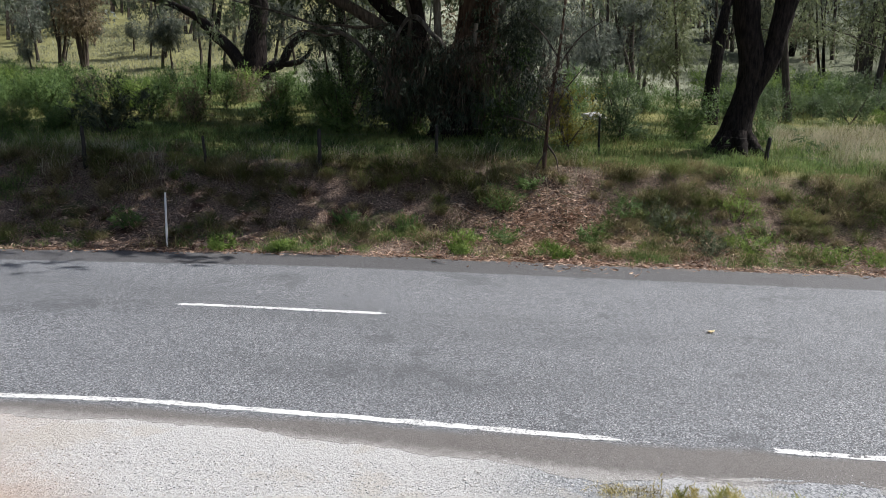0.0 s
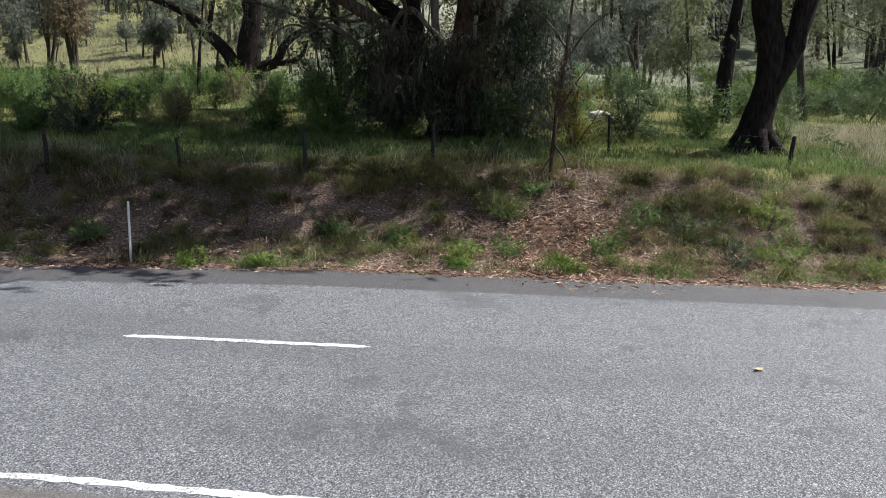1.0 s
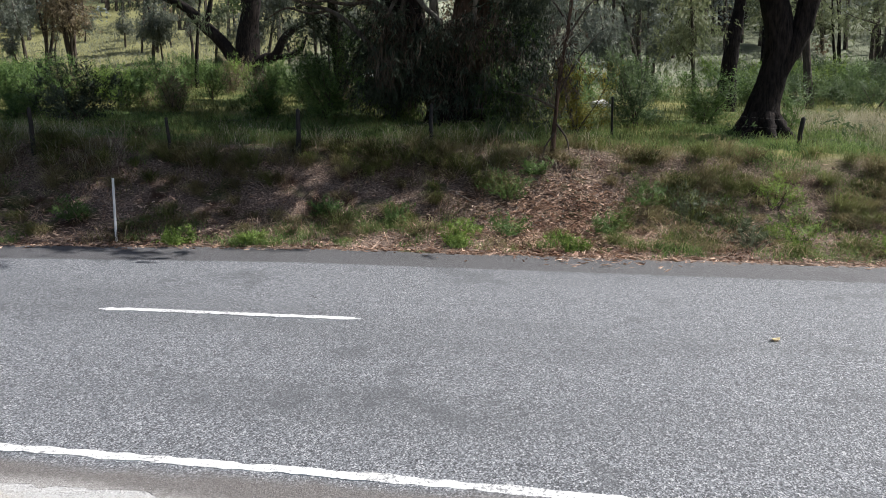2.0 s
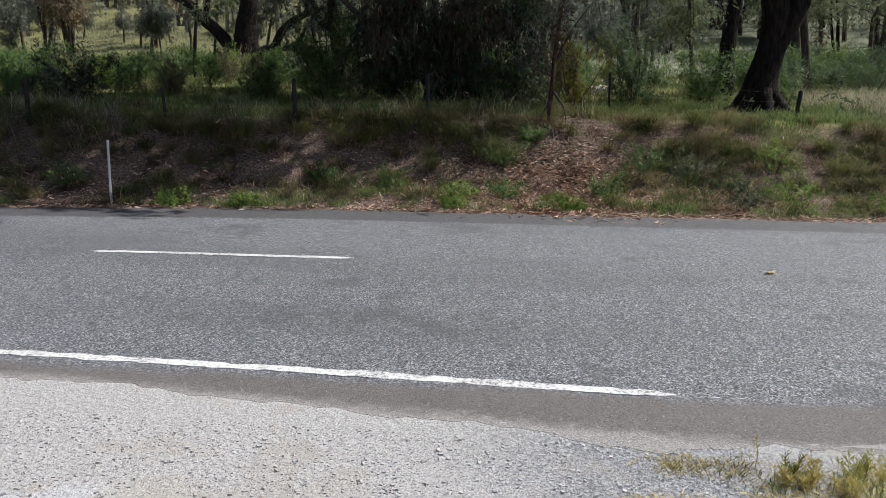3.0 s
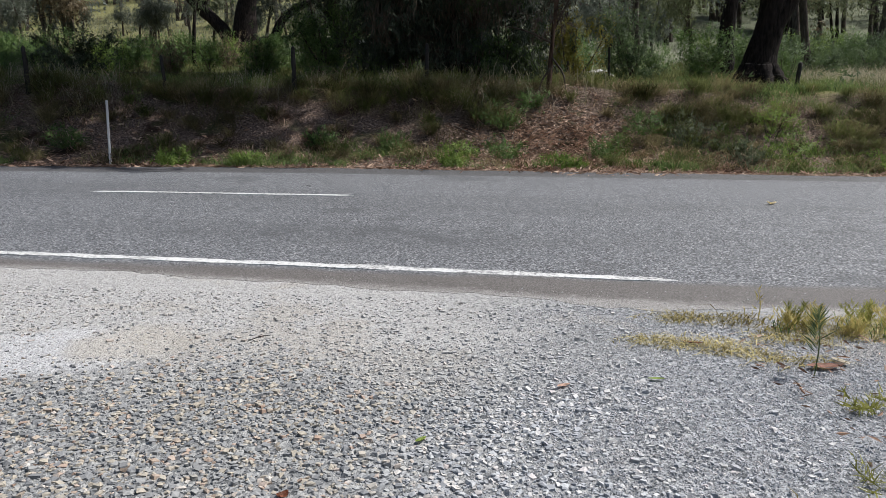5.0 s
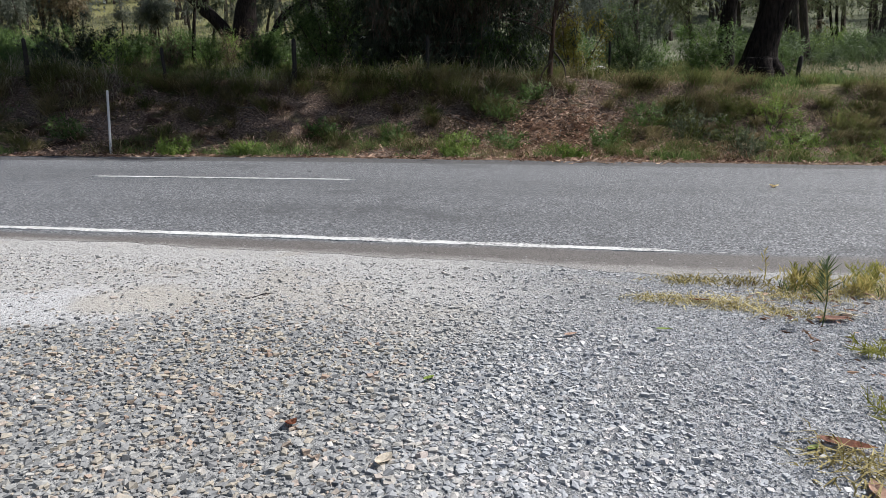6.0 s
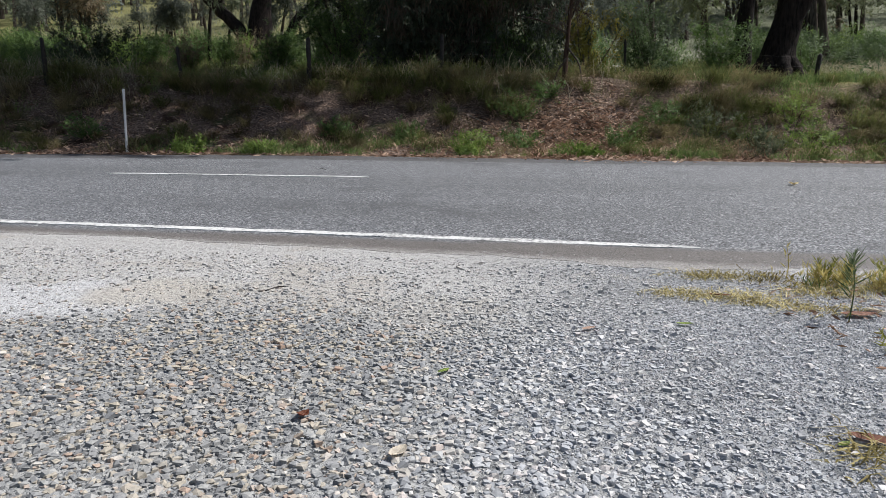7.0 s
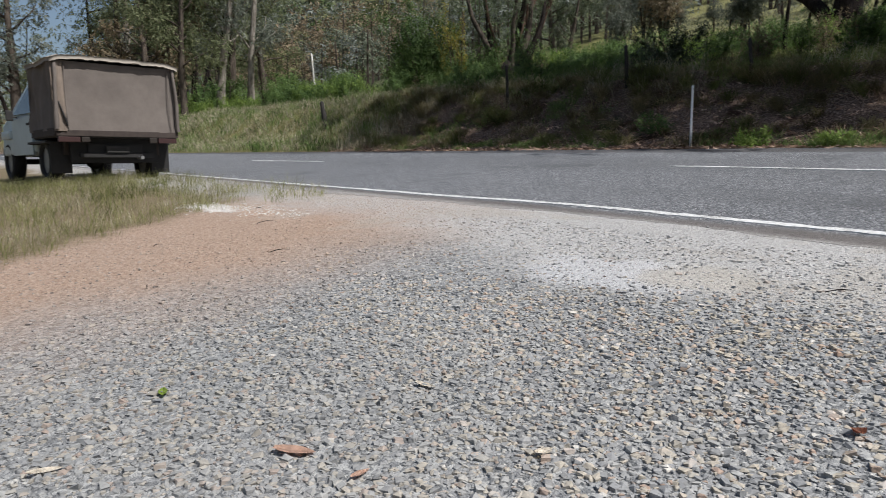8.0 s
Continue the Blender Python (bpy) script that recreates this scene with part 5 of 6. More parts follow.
rng = np.random.default_rng(90)
n_ = 7400
fallen("leaf_litter", "brown and pinkish fallen gum leaves on the bare bank", 1.3 + rng.normal(0, 0.8, n_), 14.5 + rng.normal(0, 0.85, n_), 0.12, 91)
x_ = rng.uniform(-17, 14, 9000)
fallen("leaf_litter", "brown fallen gum leaves strewn over the bank", x_, far_edge(x_) + np.abs(rng.normal(0, 2.0, len(x_))) + 0.02, 0.11, 92)
x_ = rng.uniform(-14, 12, 2600)
fallen("edge_litter", "dry leaves gathered along the far road edge", x_, far_edge(x_) + rng.normal(0.06, 0.13, len(x_)), 0.10, 93, tilt=0.15)


def make_sticks(name, label, spots, length, material, seed):
    rng = np.random.default_rng(seed)
    for x, y in spots:
        ln = length * rng.uniform(0.6, 1.4)
        a = rng.uniform(0, np.pi)
        z0 = float(ground_z(x, y)) if not on_road(x, y) else float(plane(x, y)) + 0.013
        dx, dy = math.cos(a) * ln / 2, math.sin(a) * ln / 2
        up = lambda px, py: (float(ground_z(px, py)) if not on_road(px, py) else float(plane(px, py)) + 0.013) - z0
        path = [(-dx, -dy, up(x - dx, y - dy) + 0.012), (rng.normal(0, 0.02) * ln, rng.normal(0, 0.06) * ln, 0.02), (dx, dy, up(x + dx, y + dy) + 0.012)]
        ob = new(name, tube_mesh(name, path, [0.007 * (ln + 0.2), 0.008 * (ln + 0.2), 0.003 * (ln + 0.2)], material, 5, 0.1, rng))
        ob.location = (x, y, z0)
        tagged(ob, label, "stick")


rng = np.random.default_rng(94)
make_sticks("fallen_branch", "grey fallen branch lying on the bank", [(0.9 + rng.normal(0, 0.9), 15.0 + rng.normal(0, 0.6)) for _ in range(9)] + [(-5.2, 15.5), (-5.6, 15.7), (-4.9, 15.3), (-3.4, 14.7), (5.0, 15.2)], 0.8, bark_grey, 95)
make_sticks("twig", "short dark twig lying on the road", [(-2.17, 9.75), (-7.5, 10.6)], 0.16, bark_dark, 96)
make_sticks("twig", "dark twig lying on the clay and gravel", [(-3.3, 3.4), (-4.6, 3.9), (-5.5, 4.25), (-4.2, 3.0), (-3.0, 2.6), (-0.75, 4.35)], 0.10, bark_dark, 97)

WEEDS = [(0.13, 15.3, 0.75, 1.0, leaf_wattle, "dark green bush"), (-0.7, 13.75, 0.38, 0.7, leaf_bright, "green clump"), (0.1, 14.0, 0.42, 0.85, leaf_wattle, "green clump"), (1.05, 13.7, 0.25, 0.4, leaf_bright, "small bright clump"), (2.75, 15.5, 0.5, 1.0, leaf_wattle, "green clump"), (5.2, 15.5, 0.75, 1.0, leaf_bright, "bright green clump"), (5.15, 14.2, 0.55, 1.0, leaf_bright, "bright green clump"), (-1.9, 14.5, 0.42, 0.6, leaf_wattle, "green clump"), (-3.45, 14.7, 0.4, 0.7, leaf_wattle, "olive clump"), (1.9, 14.3, 0.45, 0.6, leaf_wattle, "dark clump"), (6.6, 14.0, 0.5, 1.2, leaf_bright, "green clump"), (7.6, 13.9, 0.45, 1.1, leaf_bright, "green clump"), (-0.7, 13.35, 0.22, 0.4, leaf_bright, "small bright clump"), (0.65, 15.9, 0.35, 0.6, leaf_wattle, "green clump"), (1.25, 13.2, 0.2, 0.3, leaf_bright, "small bright clump"), (-5.4, 12.7, 0.3, 0.5, leaf_bright, "green clump"), (-4.2, 12.9, 0.25, 0.45, leaf_bright, "green clump"), (3.6, 15.2, 0.7, 0.8, leaf_gum, "grey-green clump"), (-0.2, 18.4, 0.6, 0.5, leaf_blue, "pale blue-green clump"), (-7.8, 13.6, 0.5, 0.8, leaf_wattle, "green clump"), (4.2, 14.0, 0.5, 0.7, leaf_gum, "olive clump")]
for i, (x, y, h, w, l, what) in enumerate(WEEDS):
    make_shrub("bank_weed", what + " of weeds on the road bank", x, y, h, w, l, 200 + i, 1100, (0.075, 0.22), 7, group="bank weeds", category="weed")

# ---------------------------------------------------------------- marker post and fence


def make_marker():
    root = thing("guide_post", -6.52, 12.78, "slim white roadside guide post beside the far road edge", "post")
    root.matrix_world = root.matrix_world @ pose(0, 0, 0, 0, 0.4, 0) @ Matrix.Diagonal((0.46, 1, 1, 1))
    bm = bmesh.new()
    # shallow curved blade section
    prof = [(-0.05, 0.012), (-0.025, -0.002), (0, -0.007), (0.025, -0.002), (0.05, 0.012), (0.045, 0.017), (0.022, 0.006), (0, 0.001), (-0.022, 0.006), (-0.045, 0.017)]
    low = [bm.verts.new((x, y, -0.2)) for x, y in prof]
    top = [bm.verts.new((x, y, 1.08)) for x, y in prof]
    for i in range(10):
        bm.faces.new((low[i], low[(i + 1) % 10], top[(i + 1) % 10], top[i]))
    for k in (low, top):
        bm.faces.new((k[0], k[1], k[8], k[9])), bm.faces.new((k[1], k[2], k[7], k[8])), bm.faces.new((k[2], k[3], k[6], k[7])), bm.faces.new((k[3], k[4], k[5], k[6]))
    part("blade", bm, white_post, root)


make_marker()


def make_fence():
    root = thing("wire_fence", 0, 19.0, "old farm fence of weathered posts and sagging wires", "fence")
    rng = np.random.default_rng(110)
    base = np.array(root.matrix_world.translation)
    # x, y, height, lean sideways, thickness
    posts = [(-13.3, 14.9, 1.0, -0.06, 0.055), (-9.85, 15.45, 0.95, -0.06, 0.065), (-7.0, 15.8, 0.85, -0.10, 0.05), (-4.35, 16.2, 0.95, 0.0, 0.07), (-1.62, 17.1, 0.95, 0.02, 0.06), (2.9, 21.2, 1.1, 0.0, 0.045), (7.45, 20.3, 0.72, 0.14, 0.085), (11.2, 19.6, 1.0, 0.03, 0.06), (15.5, 19.6, 1.0, -0.03, 0.06)]
    tops = []
    for x, y, h, lean, r in posts:
        r = r * 0.72
        z = float(ground_z(x, y))
        p = [(x, y, z - 0.3), (x + lean * 0.5 * h, y, z + h * 0.5), (x + lean * h, y, z + h)]
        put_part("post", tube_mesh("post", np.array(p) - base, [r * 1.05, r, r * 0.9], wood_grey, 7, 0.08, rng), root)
        tops.append((p[0], p[2], h))
    for level in (0.9, 0.6, 0.3):
        for (a0, a1, ha), (b0, b1, hb) in zip(tops, tops[1:]):
            a = np.array(a1) + (np.array(a0) + (0, 0, 0.3) - np.array(a1)) * (1 - level)
            b = np.array(b1) + (np.array(b0) + (0, 0, 0.3) - np.array(b1)) * (1 - level)
            m = (a + b) / 2 - (0, 0, 0.05)
            put_part("wire", tube_mesh("wire", np.array([a, m, b]) - base, [0.0015] * 3, wire_metal, 4, 0), root)


make_fence()

pole_paint = plain("weathered_pale_pole", (0.52, 0.51, 0.49), 0.8, 0.25, 3.0)

# pale pole and small posts beside the bend
def make_pole():
    root = thing("bare_pole", -60.35, 34.65, "thin bare whitish pole rising behind the shrubs", "pole")
    put_part("shaft", tube_mesh("shaft", [(0, 0, -0.4), (-0.12, -0.1, 2.4), (-0.22, -0.2, 4.6)], [0.10, 0.09, 0.075], pole_paint, 8, 0.03, np.random.default_rng(5)), root)


make_pole()
leaning = thing("leaning_post", -20.6, 13.4, "short dark leaning post in the grass bank", "post")
put_part("shaft", tube_mesh("shaft", [(0, 0, -0.2), (-0.1, 0, 0.4), (-0.22, 0, 0.85)], [0.09, 0.08, 0.07], wood_grey, 7, 0.1, np.random.default_rng(6)), leaning)
capped = thing("capped_post", -5.5, 29.0, "dark stump post with a whitish top among shrubs", "post")
put_part("shaft", tube_mesh("shaft", [(0, 0, -0.3), (0, 0, 0.6), (0.02, 0, 1.35)], [0.16, 0.14, 0.13], wood_grey, 8, 0.08, np.random.default_rng(7)), capped)
part("cap", box(-0.24, 0.24, -0.10, 0.10, 1.3, 1.46), white_post, capped, "whitish board on top", 0.02)
rock_mat = plain("pale_weathered_rock", (0.55, 0.53, 0.50), 0.9, 0.25, 6, relief=0.02)


def make_rock(x, y, size, label, mat, seed, name="rock"):
    rng = np.random.default_rng(seed)
    bm = bmesh.new()
    bmesh.ops.create_icosphere(bm, subdivisions=2, radius=1)
    for v in bm.verts:
        v.co *= 1 + 0.35 * noise.noise(v.co * 1.3 + Vector((seed, 0, 0)))
        v.co = Vector((v.co.x * size[0], v.co.y * size[1], v.co.z * size[2] + size[2] * 0.35))
    me = bpy.data.meshes.new(name)
    bm.to_mesh(me)
    bm.free()
    me.materials.append(mat)
    ob = new(name, me)
    ob.matrix_world = pose(x, y, float(ground_z(x, y)), 0, 0, rng.uniform(0, 360))
    return tagged(ob, label, "rock")


make_rock(4.2, 33.6, (0.7, 0.35, 0.28), "pale rock lying in the green grass", rock_mat, 3)
yellow_leaf = plain("yellow_leaf", (0.72, 0.62, 0.40), 0.6, 0.25, 40)
pale_leaf = plain("pale_dry_leaf", (0.62, 0.56, 0.47), 0.65, 0.2, 60)
red_leaf = plain("red_brown_leaf", (0.24, 0.085, 0.045), 0.6, 0.4, 60)
pink_leaf = plain("pinkish_dry_leaf", (0.50, 0.33, 0.25), 0.65, 0.25, 60)
green_leaf = plain("green_leaf", (0.22, 0.30, 0.05), 0.55, 0.25, 60)


def single_leaf(x, y, length, turn, mat, label, curl=0.25, lift=None, width=0.26):
    """A curled lance-shaped leaf lying on the ground."""
    bm = bmesh.new()
    n = 7
    rows = []
    for i in range(n):
        t = i / (n - 1)
        w = width * math.sin(math.pi * min(1, t * 0.92 + 0.08)) ** 0.8 * length
        h = curl * length * (t - 0.5) ** 2
        rows.append([bm.verts.new(((t - 0.5) * length, s * w / 2, h + abs(s) * w * 0.18)) for s in (-1, 0, 1)])
    for a, b in zip(rows, rows[1:]):
        for j in range(2):
            bm.faces.new((a[j], b[j], b[j + 1], a[j + 1]))
    bmesh.ops.solidify(bm, geom=list(bm.faces), thickness=0.0012)
    me = bpy.data.meshes.new("fallen_leaf")
    bm.to_mesh(me)
    bm.free()
    me.materials.append(mat)
    ob = new("fallen_leaf", me)
    z = float(plane(x, y)) + 0.016 if on_road(x, y) else float(ground_z(x, y)) + 0.007
    ob.matrix_world = pose(x, y, z if lift is None else z + lift, math.degrees(math.atan(SLOPE_Y)), 0, turn)
    return tagged(ob, label, "leaf")


single_leaf(2.86, 8.85, 0.12, 30, yellow_leaf, "yellow curled leaf lying on the road", 0.9, width=0.6)
single_leaf(-0.02, 3.08, 0.062, 70, pale_leaf, "pale dry leaf on the gravel", 0.4, width=0.5)
single_leaf(-0.27, 3.22, 0.036, 60, red_leaf, "red-brown curled leaf on the gravel", 1.2, width=0.8)
single_leaf(-1.13, 2.77, 0.075, 10, pale_leaf, "pale dry leaf on the gravel", 0.3)
single_leaf(-0.66, 2.71, 0.045, 80, pale_leaf, "small pale leaf on the gravel", 0.5, width=0.55)
for px, py, ln, tn, mt, lb in [(-1.04, 2.35, 0.10, 35, pink_leaf, "pinkish dry leaf on the gravel"), (-1.61, 2.25, 0.07, 160, green_leaf, "yellow-green leaf on the gravel"), (-1.34, 1.93, 0.07, 75, pale_leaf, "pale straw-coloured leaf on the gravel"), (-0.86, 2.40, 0.05, 100, pink_leaf, "brown dry leaf on the gravel"), (0.92, 3.24, 0.045, 40, green_leaf, "yellow-green leaf on the gravel"), (1.0, 3.26, 0.12, -25, red_leaf, "brown curled leaf by the weeds"), (0.97, 3.07, 0.09, 75, pink_leaf, "pinkish dry leaf by the weeds"), (0.45, 4.0, 0.06, 40, pink_leaf, "brown dry leaf on the gravel"), (0.78, 4.1, 0.06, 5, green_leaf, "green leaf on the gravel"), (1.42, 4.28, 0.14, 10, red_leaf, "brown curled leaf among the weeds"), (1.5, 4.35, 0.10, 100, pale_leaf, "pale dry leaf among the weeds"), (1.0, 4.52, 0.09, 150, red_leaf, "brown leaf in the straw"), (0.02, 3.55, 0.05, 60, green_leaf, "pale green leaf on the gravel")]:
    single_leaf(px, py, ln, tn, mt, lb, 0.22, width=0.34)

grass_verge = leafy("olive_green_verge_grass", (0.045, 0.052, 0.016), (0.165, 0.180, 0.062), (0.34, 0.33, 0.155), 0.4, 0.6, 0.5)
leaf_bright_weed = leafy("olive_green_weed_leaves", (0.10, 0.11, 0.025), (0.24, 0.25, 0.06), (0.44, 0.42, 0.14), 0.4)
leaf_weed = leafy("yellow_green_weed_leaves", (0.22, 0.18, 0.05), (0.46, 0.39, 0.13), (0.66, 0.57, 0.27), 0.4)
# ---------------------------------------------------------------- near side: weeds, grass and gravel
grass_bed("island_grass", "green and straw grass on the verge behind the vehicle", scatter(560, -13.5, -4.3, 1.2, 5.3, 120, lambda x, y: ((y < near_line(x) - 0.42) & (x < -4.3 - 0.9 * np.clip(y - 2.1, 0, 9) + 1.1 * np.clip(y - 3.9, 0, 1))) * 0.9, (0.5, 1.3), False), 0.21, 32, grass_verge, 121, 0.10, (0.12, 0.8), 0.0038)
grass_bed("island_grass", "dry stalks on the verge behind the vehicle", scatter(420, -13.5, -4.3, 0.8, 5.3, 122, lambda x, y: ((y < near_line(x) - 0.42) & (x < -4.4 - 0.9 * np.clip(y - 2.1, 0, 9) + 1.1 * np.clip(y - 3.9, 0, 1))) * 0.9, (0.5, 1.4), False), 0.20, 24, grass_pale, 123, 0.11, (0.2, 1.0), 0.003)


def ring(*patches):
    def keep(x, y):
        return sum(np.exp(-((x - a) / sa) ** 4 - ((y - b) / sb) ** 4) for a, b, sa, sb in patches)
    return keep


straw_patches = ring((1.12, 4.91, 0.22, 0.06), (0.82, 4.57, 0.12, 0.035), (1.02, 4.50, 0.13, 0.055), (1.2, 4.42, 0.12, 0.06), (1.34, 4.32, 0.10, 0.05), (1.45, 4.62, 0.14, 0.04), (2.1, 4.78, 0.35, 0.10), (1.0, 3.14, 0.11, 0.12))
grass_bed("matted_grass", "flattened straw-coloured grass mat on the gravel", scatter(1300, 0.4, 2.5, 2.6, 5.0, 124, straw_patches, (0.6, 1.2), False), 0.075, 36, grass_gold, 125, 0.035, (0.8, 2.2), 0.005)
grass_bed("matted_grass", "olive low grass mat on the gravel", scatter(900, 0.4, 2.5, 2.6, 5.0, 126, straw_patches, (0.6, 1.2), False), 0.065, 18, grass_gold, 127, 0.04, (0.6, 1.8), 0.005)
weed_patches = ring((1.50, 4.78, 0.18, 0.09), (1.76, 4.72, 0.22, 0.10), (2.2, 4.85, 0.4, 0.10), (1.62, 4.0, 0.10, 0.06), (1.16, 3.47, 0.06, 0.05), (1.38, 3.98, 0.07, 0.03), (3.2, 4.8, 0.8, 0.15))
grass_bed("weed_tufts", "yellow-green grass tufts at the road's edge", scatter(520, 0.9, 4.2, 2.8, 5.0, 128, weed_patches, (0.6, 1.3), False), 0.085, 40, grass_gold, 129, 0.06, (0.3, 1.1), 0.004)
grass_bed("weed_tufts", "seeding straw stalks at the road's edge", scatter(160, 0.9, 4.2, 2.8, 5.0, 130, weed_patches, (0.6, 1.4), False), 0.14, 16, grass_green, 131, 0.05, (0.15, 0.6), 0.0035)
rng = np.random.default_rng(134)
fallen("weed_litter", "brown leaf scraps and dry bits among the weeds", rng.uniform(1.15, 2.4, 420), rng.uniform(3.0, 4.75, 420), 0.035, 135, tilt=0.25)


def leafy_weed(x, y, height, label, leaves, seed, leaf=0.07, count=60, bare=0.35, stems=1, slim=0.06):
    """An upright weed: thin stems with narrow leaves sweeping up from them."""
    rng = np.random.default_rng(seed)
    root = thing("upright_weed", x, y, label, "weed")
    for _ in range(stems):
        a = rng.uniform(0, 2 * np.pi)
        tilt = rng.uniform(0.02, 0.1) if stems == 1 else rng.uniform(0.25, 1.0) if stems > 2 else rng.uniform(0.04, 0.2)
        foot = np.array([rng.normal(0, 0.045), rng.normal(0, 0.03), -0.01]) * (stems > 1) + np.array([0, 0, -0.01])
        tip = np.array([math.cos(a) * tilt, math.sin(a) * tilt, 1.0]) * height * rng.uniform(0.75, 1.0)
        mid = tip * 0.5 + np.array([0.01, 0, 0])
        put_part("stem", tube_mesh("stem", [foot, mid, tip], [0.0028, 0.0022, 0.001], leaves, 4, 0.05, rng), root)
        t = bare + (1 - bare) * rng.uniform(0, 1, count) ** 0.8
        at = foot + (tip - foot) * t[:, None]
        turn = rng.uniform(0, 2 * np.pi, count)
        rise = 0.5 + 0.9 * t + rng.normal(0, 0.15, count)
        along = np.stack((np.cos(turn), np.sin(turn), rise), 1)
        length = leaf * rng.uniform(0.55, 1.15, count) * (1.15 - 0.45 * t)
        v, f = leaf_arrays(at, along, length, length * slim + 0.0022, rng)
        put_part("leaves", raw_mesh("leaves", v, f, leaves), root)
    return root


leafy_weed(1.345, 4.20, 0.245, "upright narrow-leaved green weed in the gravel", leaf_blue, 132, 0.085, 80, 0.30, 1, 0.028)
for wx, wy, wh, ws in ((1.40, 4.93, 0.32, 1), (1.45, 4.78, 0.18, 7), (1.52, 4.86, 0.22, 8), (1.62, 4.86, 0.20, 7), (1.78, 4.80, 0.22, 8), (1.92, 4.86, 0.24, 7), (2.12, 4.80, 0.17, 6), (2.36, 4.86, 0.18, 6), (1.86, 4.70, 0.30, 2), (2.7, 4.85, 0.16, 6), (3.1, 4.8, 0.17, 6), (1.56, 4.78, 0.16, 9), (1.70, 4.70, 0.17, 9), (2.0, 4.74, 0.18, 9), (1.86, 4.92, 0.22, 8), (2.24, 4.74, 0.16, 8)):
    leafy_weed(wx, wy, wh * (0.7 if ws == 2 else 0.5), "yellow-green bushy weed at the road's edge", leaf_weed if ws % 2 else leaf_bright_weed, int(wx * 100), 0.05, 20 if ws > 2 else 14, 0.12, ws, 0.08)
make_shrub("tall_weed", "low broad-leaved weed in the gravel", 1.38, 3.92, 0.025, 0.14, leaf_bright_weed, 135, 160, (0.034, 0.16), 5, leaf_bright, "", 0.5, "weed")
make_shrub("tall_weed", "low broad-leaved weed in the gravel", 1.17, 3.40, 0.045, 0.11, leaf_bright_weed, 136, 190, (0.04, 0.09), 5, leaf_bright, "", 0.5, "weed")


def gravel_bed():
    """Loose crushed rock: coarse in the middle, finer towards the weeds, sky sheen tinting it bluer there."""
    rng = np.random.default_rng(140)
    cubes = np.array([(a, b, c) for a in (-1, 1) for b in (-1, 1) for c in (-1, 1)], float) * 0.62
    cf = np.array([(0, 1, 3, 2), (4, 6, 7, 5), (0, 4, 5, 1), (2, 3, 7, 6), (0, 2, 6, 4), (1, 5, 7, 3)])
    cf = np.concatenate((cf[:, :3], cf[:, [0, 2, 3]]))

    # a chipped block: a cube's eight corners drawn in, and a point pushed out of its top and bottom
    rough = np.concatenate((cubes * np.array([1, 1, 0.8]), [[0.1, 0, 0.85], [0, 0.1, -0.85]]))
    rough_f = np.array([(0, 4, 5), (0, 5, 1), (2, 3, 7), (2, 7, 6), (0, 1, 3), (0, 3, 2), (4, 6, 7), (4, 7, 5), (1, 5, 8), (5, 7, 8), (7, 3, 8), (3, 1, 8), (0, 2, 9), (2, 6, 9), (6, 4, 9), (4, 0, 9)])

    # a flat chip: six corners
    chip = np.array([(1, 0.1, 0), (0.1, 0.9, 0.1), (-1, -0.1, 0), (-0.1, -0.9, -0.1), (0.3, 0.2, 0.9), (-0.2, 0.1, -0.9)]) * 0.72
    chip_f = np.array([(0, 1, 4), (1, 2, 4), (2, 3, 4), (3, 0, 4), (1, 0, 5), (2, 1, 5), (3, 2, 5), (0, 3, 5)])

    def bed(name, label, n, x0, x1, y0, y1, size, shape, tris, keep=None, sink=0.25, mat=None, spill=False, tilt=0.22, tall=(0.5, 0.8)):
        x, y = rng.uniform(x0, x1, n), rng.uniform(y0, y1, n)
        m = (y < near_edge(x) + 0.45) if spill else ~on_road(x, y)
        if keep is not None:
            m &= rng.uniform(0, 1, n) < keep(x, y)
        x, y = x[m], y[m]
        n = len(x)
        s = size * np.exp(np.clip(rng.normal(0, 0.36, n), -0.8, 0.6)) / 2
        body = shape[None] * (1 + rng.normal(0, 0.14, (n, len(shape), 1))) + rng.normal(0, 0.09, (n, len(shape), 3))
        body = body * (s[:, None, None] * np.stack((rng.uniform(0.9, 1.35, n), rng.uniform(0.75, 1.1, n), rng.uniform(*tall, n)), 1)[:, None, :])
        ax, az = rng.normal(0, tilt, n), rng.uniform(0, 2 * np.pi, n)
        ay = rng.normal(0, tilt, n)
        ca, sa, cb, sb, cz, sz = np.cos(ax), np.sin(ax), np.cos(ay), np.sin(ay), np.cos(az), np.sin(az)
        X, Y, Z = body[..., 0], body[..., 1], body[..., 2]
        Y, Z = Y * ca[:, None] - Z * sa[:, None], Y * sa[:, None] + Z * ca[:, None]
        X, Z = X * cb[:, None] + Z * sb[:, None], -X * sb[:, None] + Z * cb[:, None]
        X, Y = X * cz[:, None] - Y * sz[:, None], X * sz[:, None] + Y * cz[:, None]
        lift = s * rng.uniform(0.05, 0.5, n) - s * sink
        v = np.stack((X + x[:, None], Y + y[:, None], Z + (np.where(on_road(x, y), plane(x, y) + 0.0125, ground_z(x, y)) + lift)[:, None]), -1)
        f = (tris[None] + (np.arange(n) * len(shape))[:, None, None]).reshape(-1, 3)
        return tagged(new(name, raw_mesh(name, v.reshape(-1, 3), f, mat or stone, False)), label, "gravel", kind="stuff")

    def fade(x, y):        # thins out towards the dusty road edge and the clay
        dusty = np.clip((4.75 + 0.35 * np.clip(x, -1, 1) - y - 0.25 * np.sin(2 * x)) / 0.9, 0.55, 1)
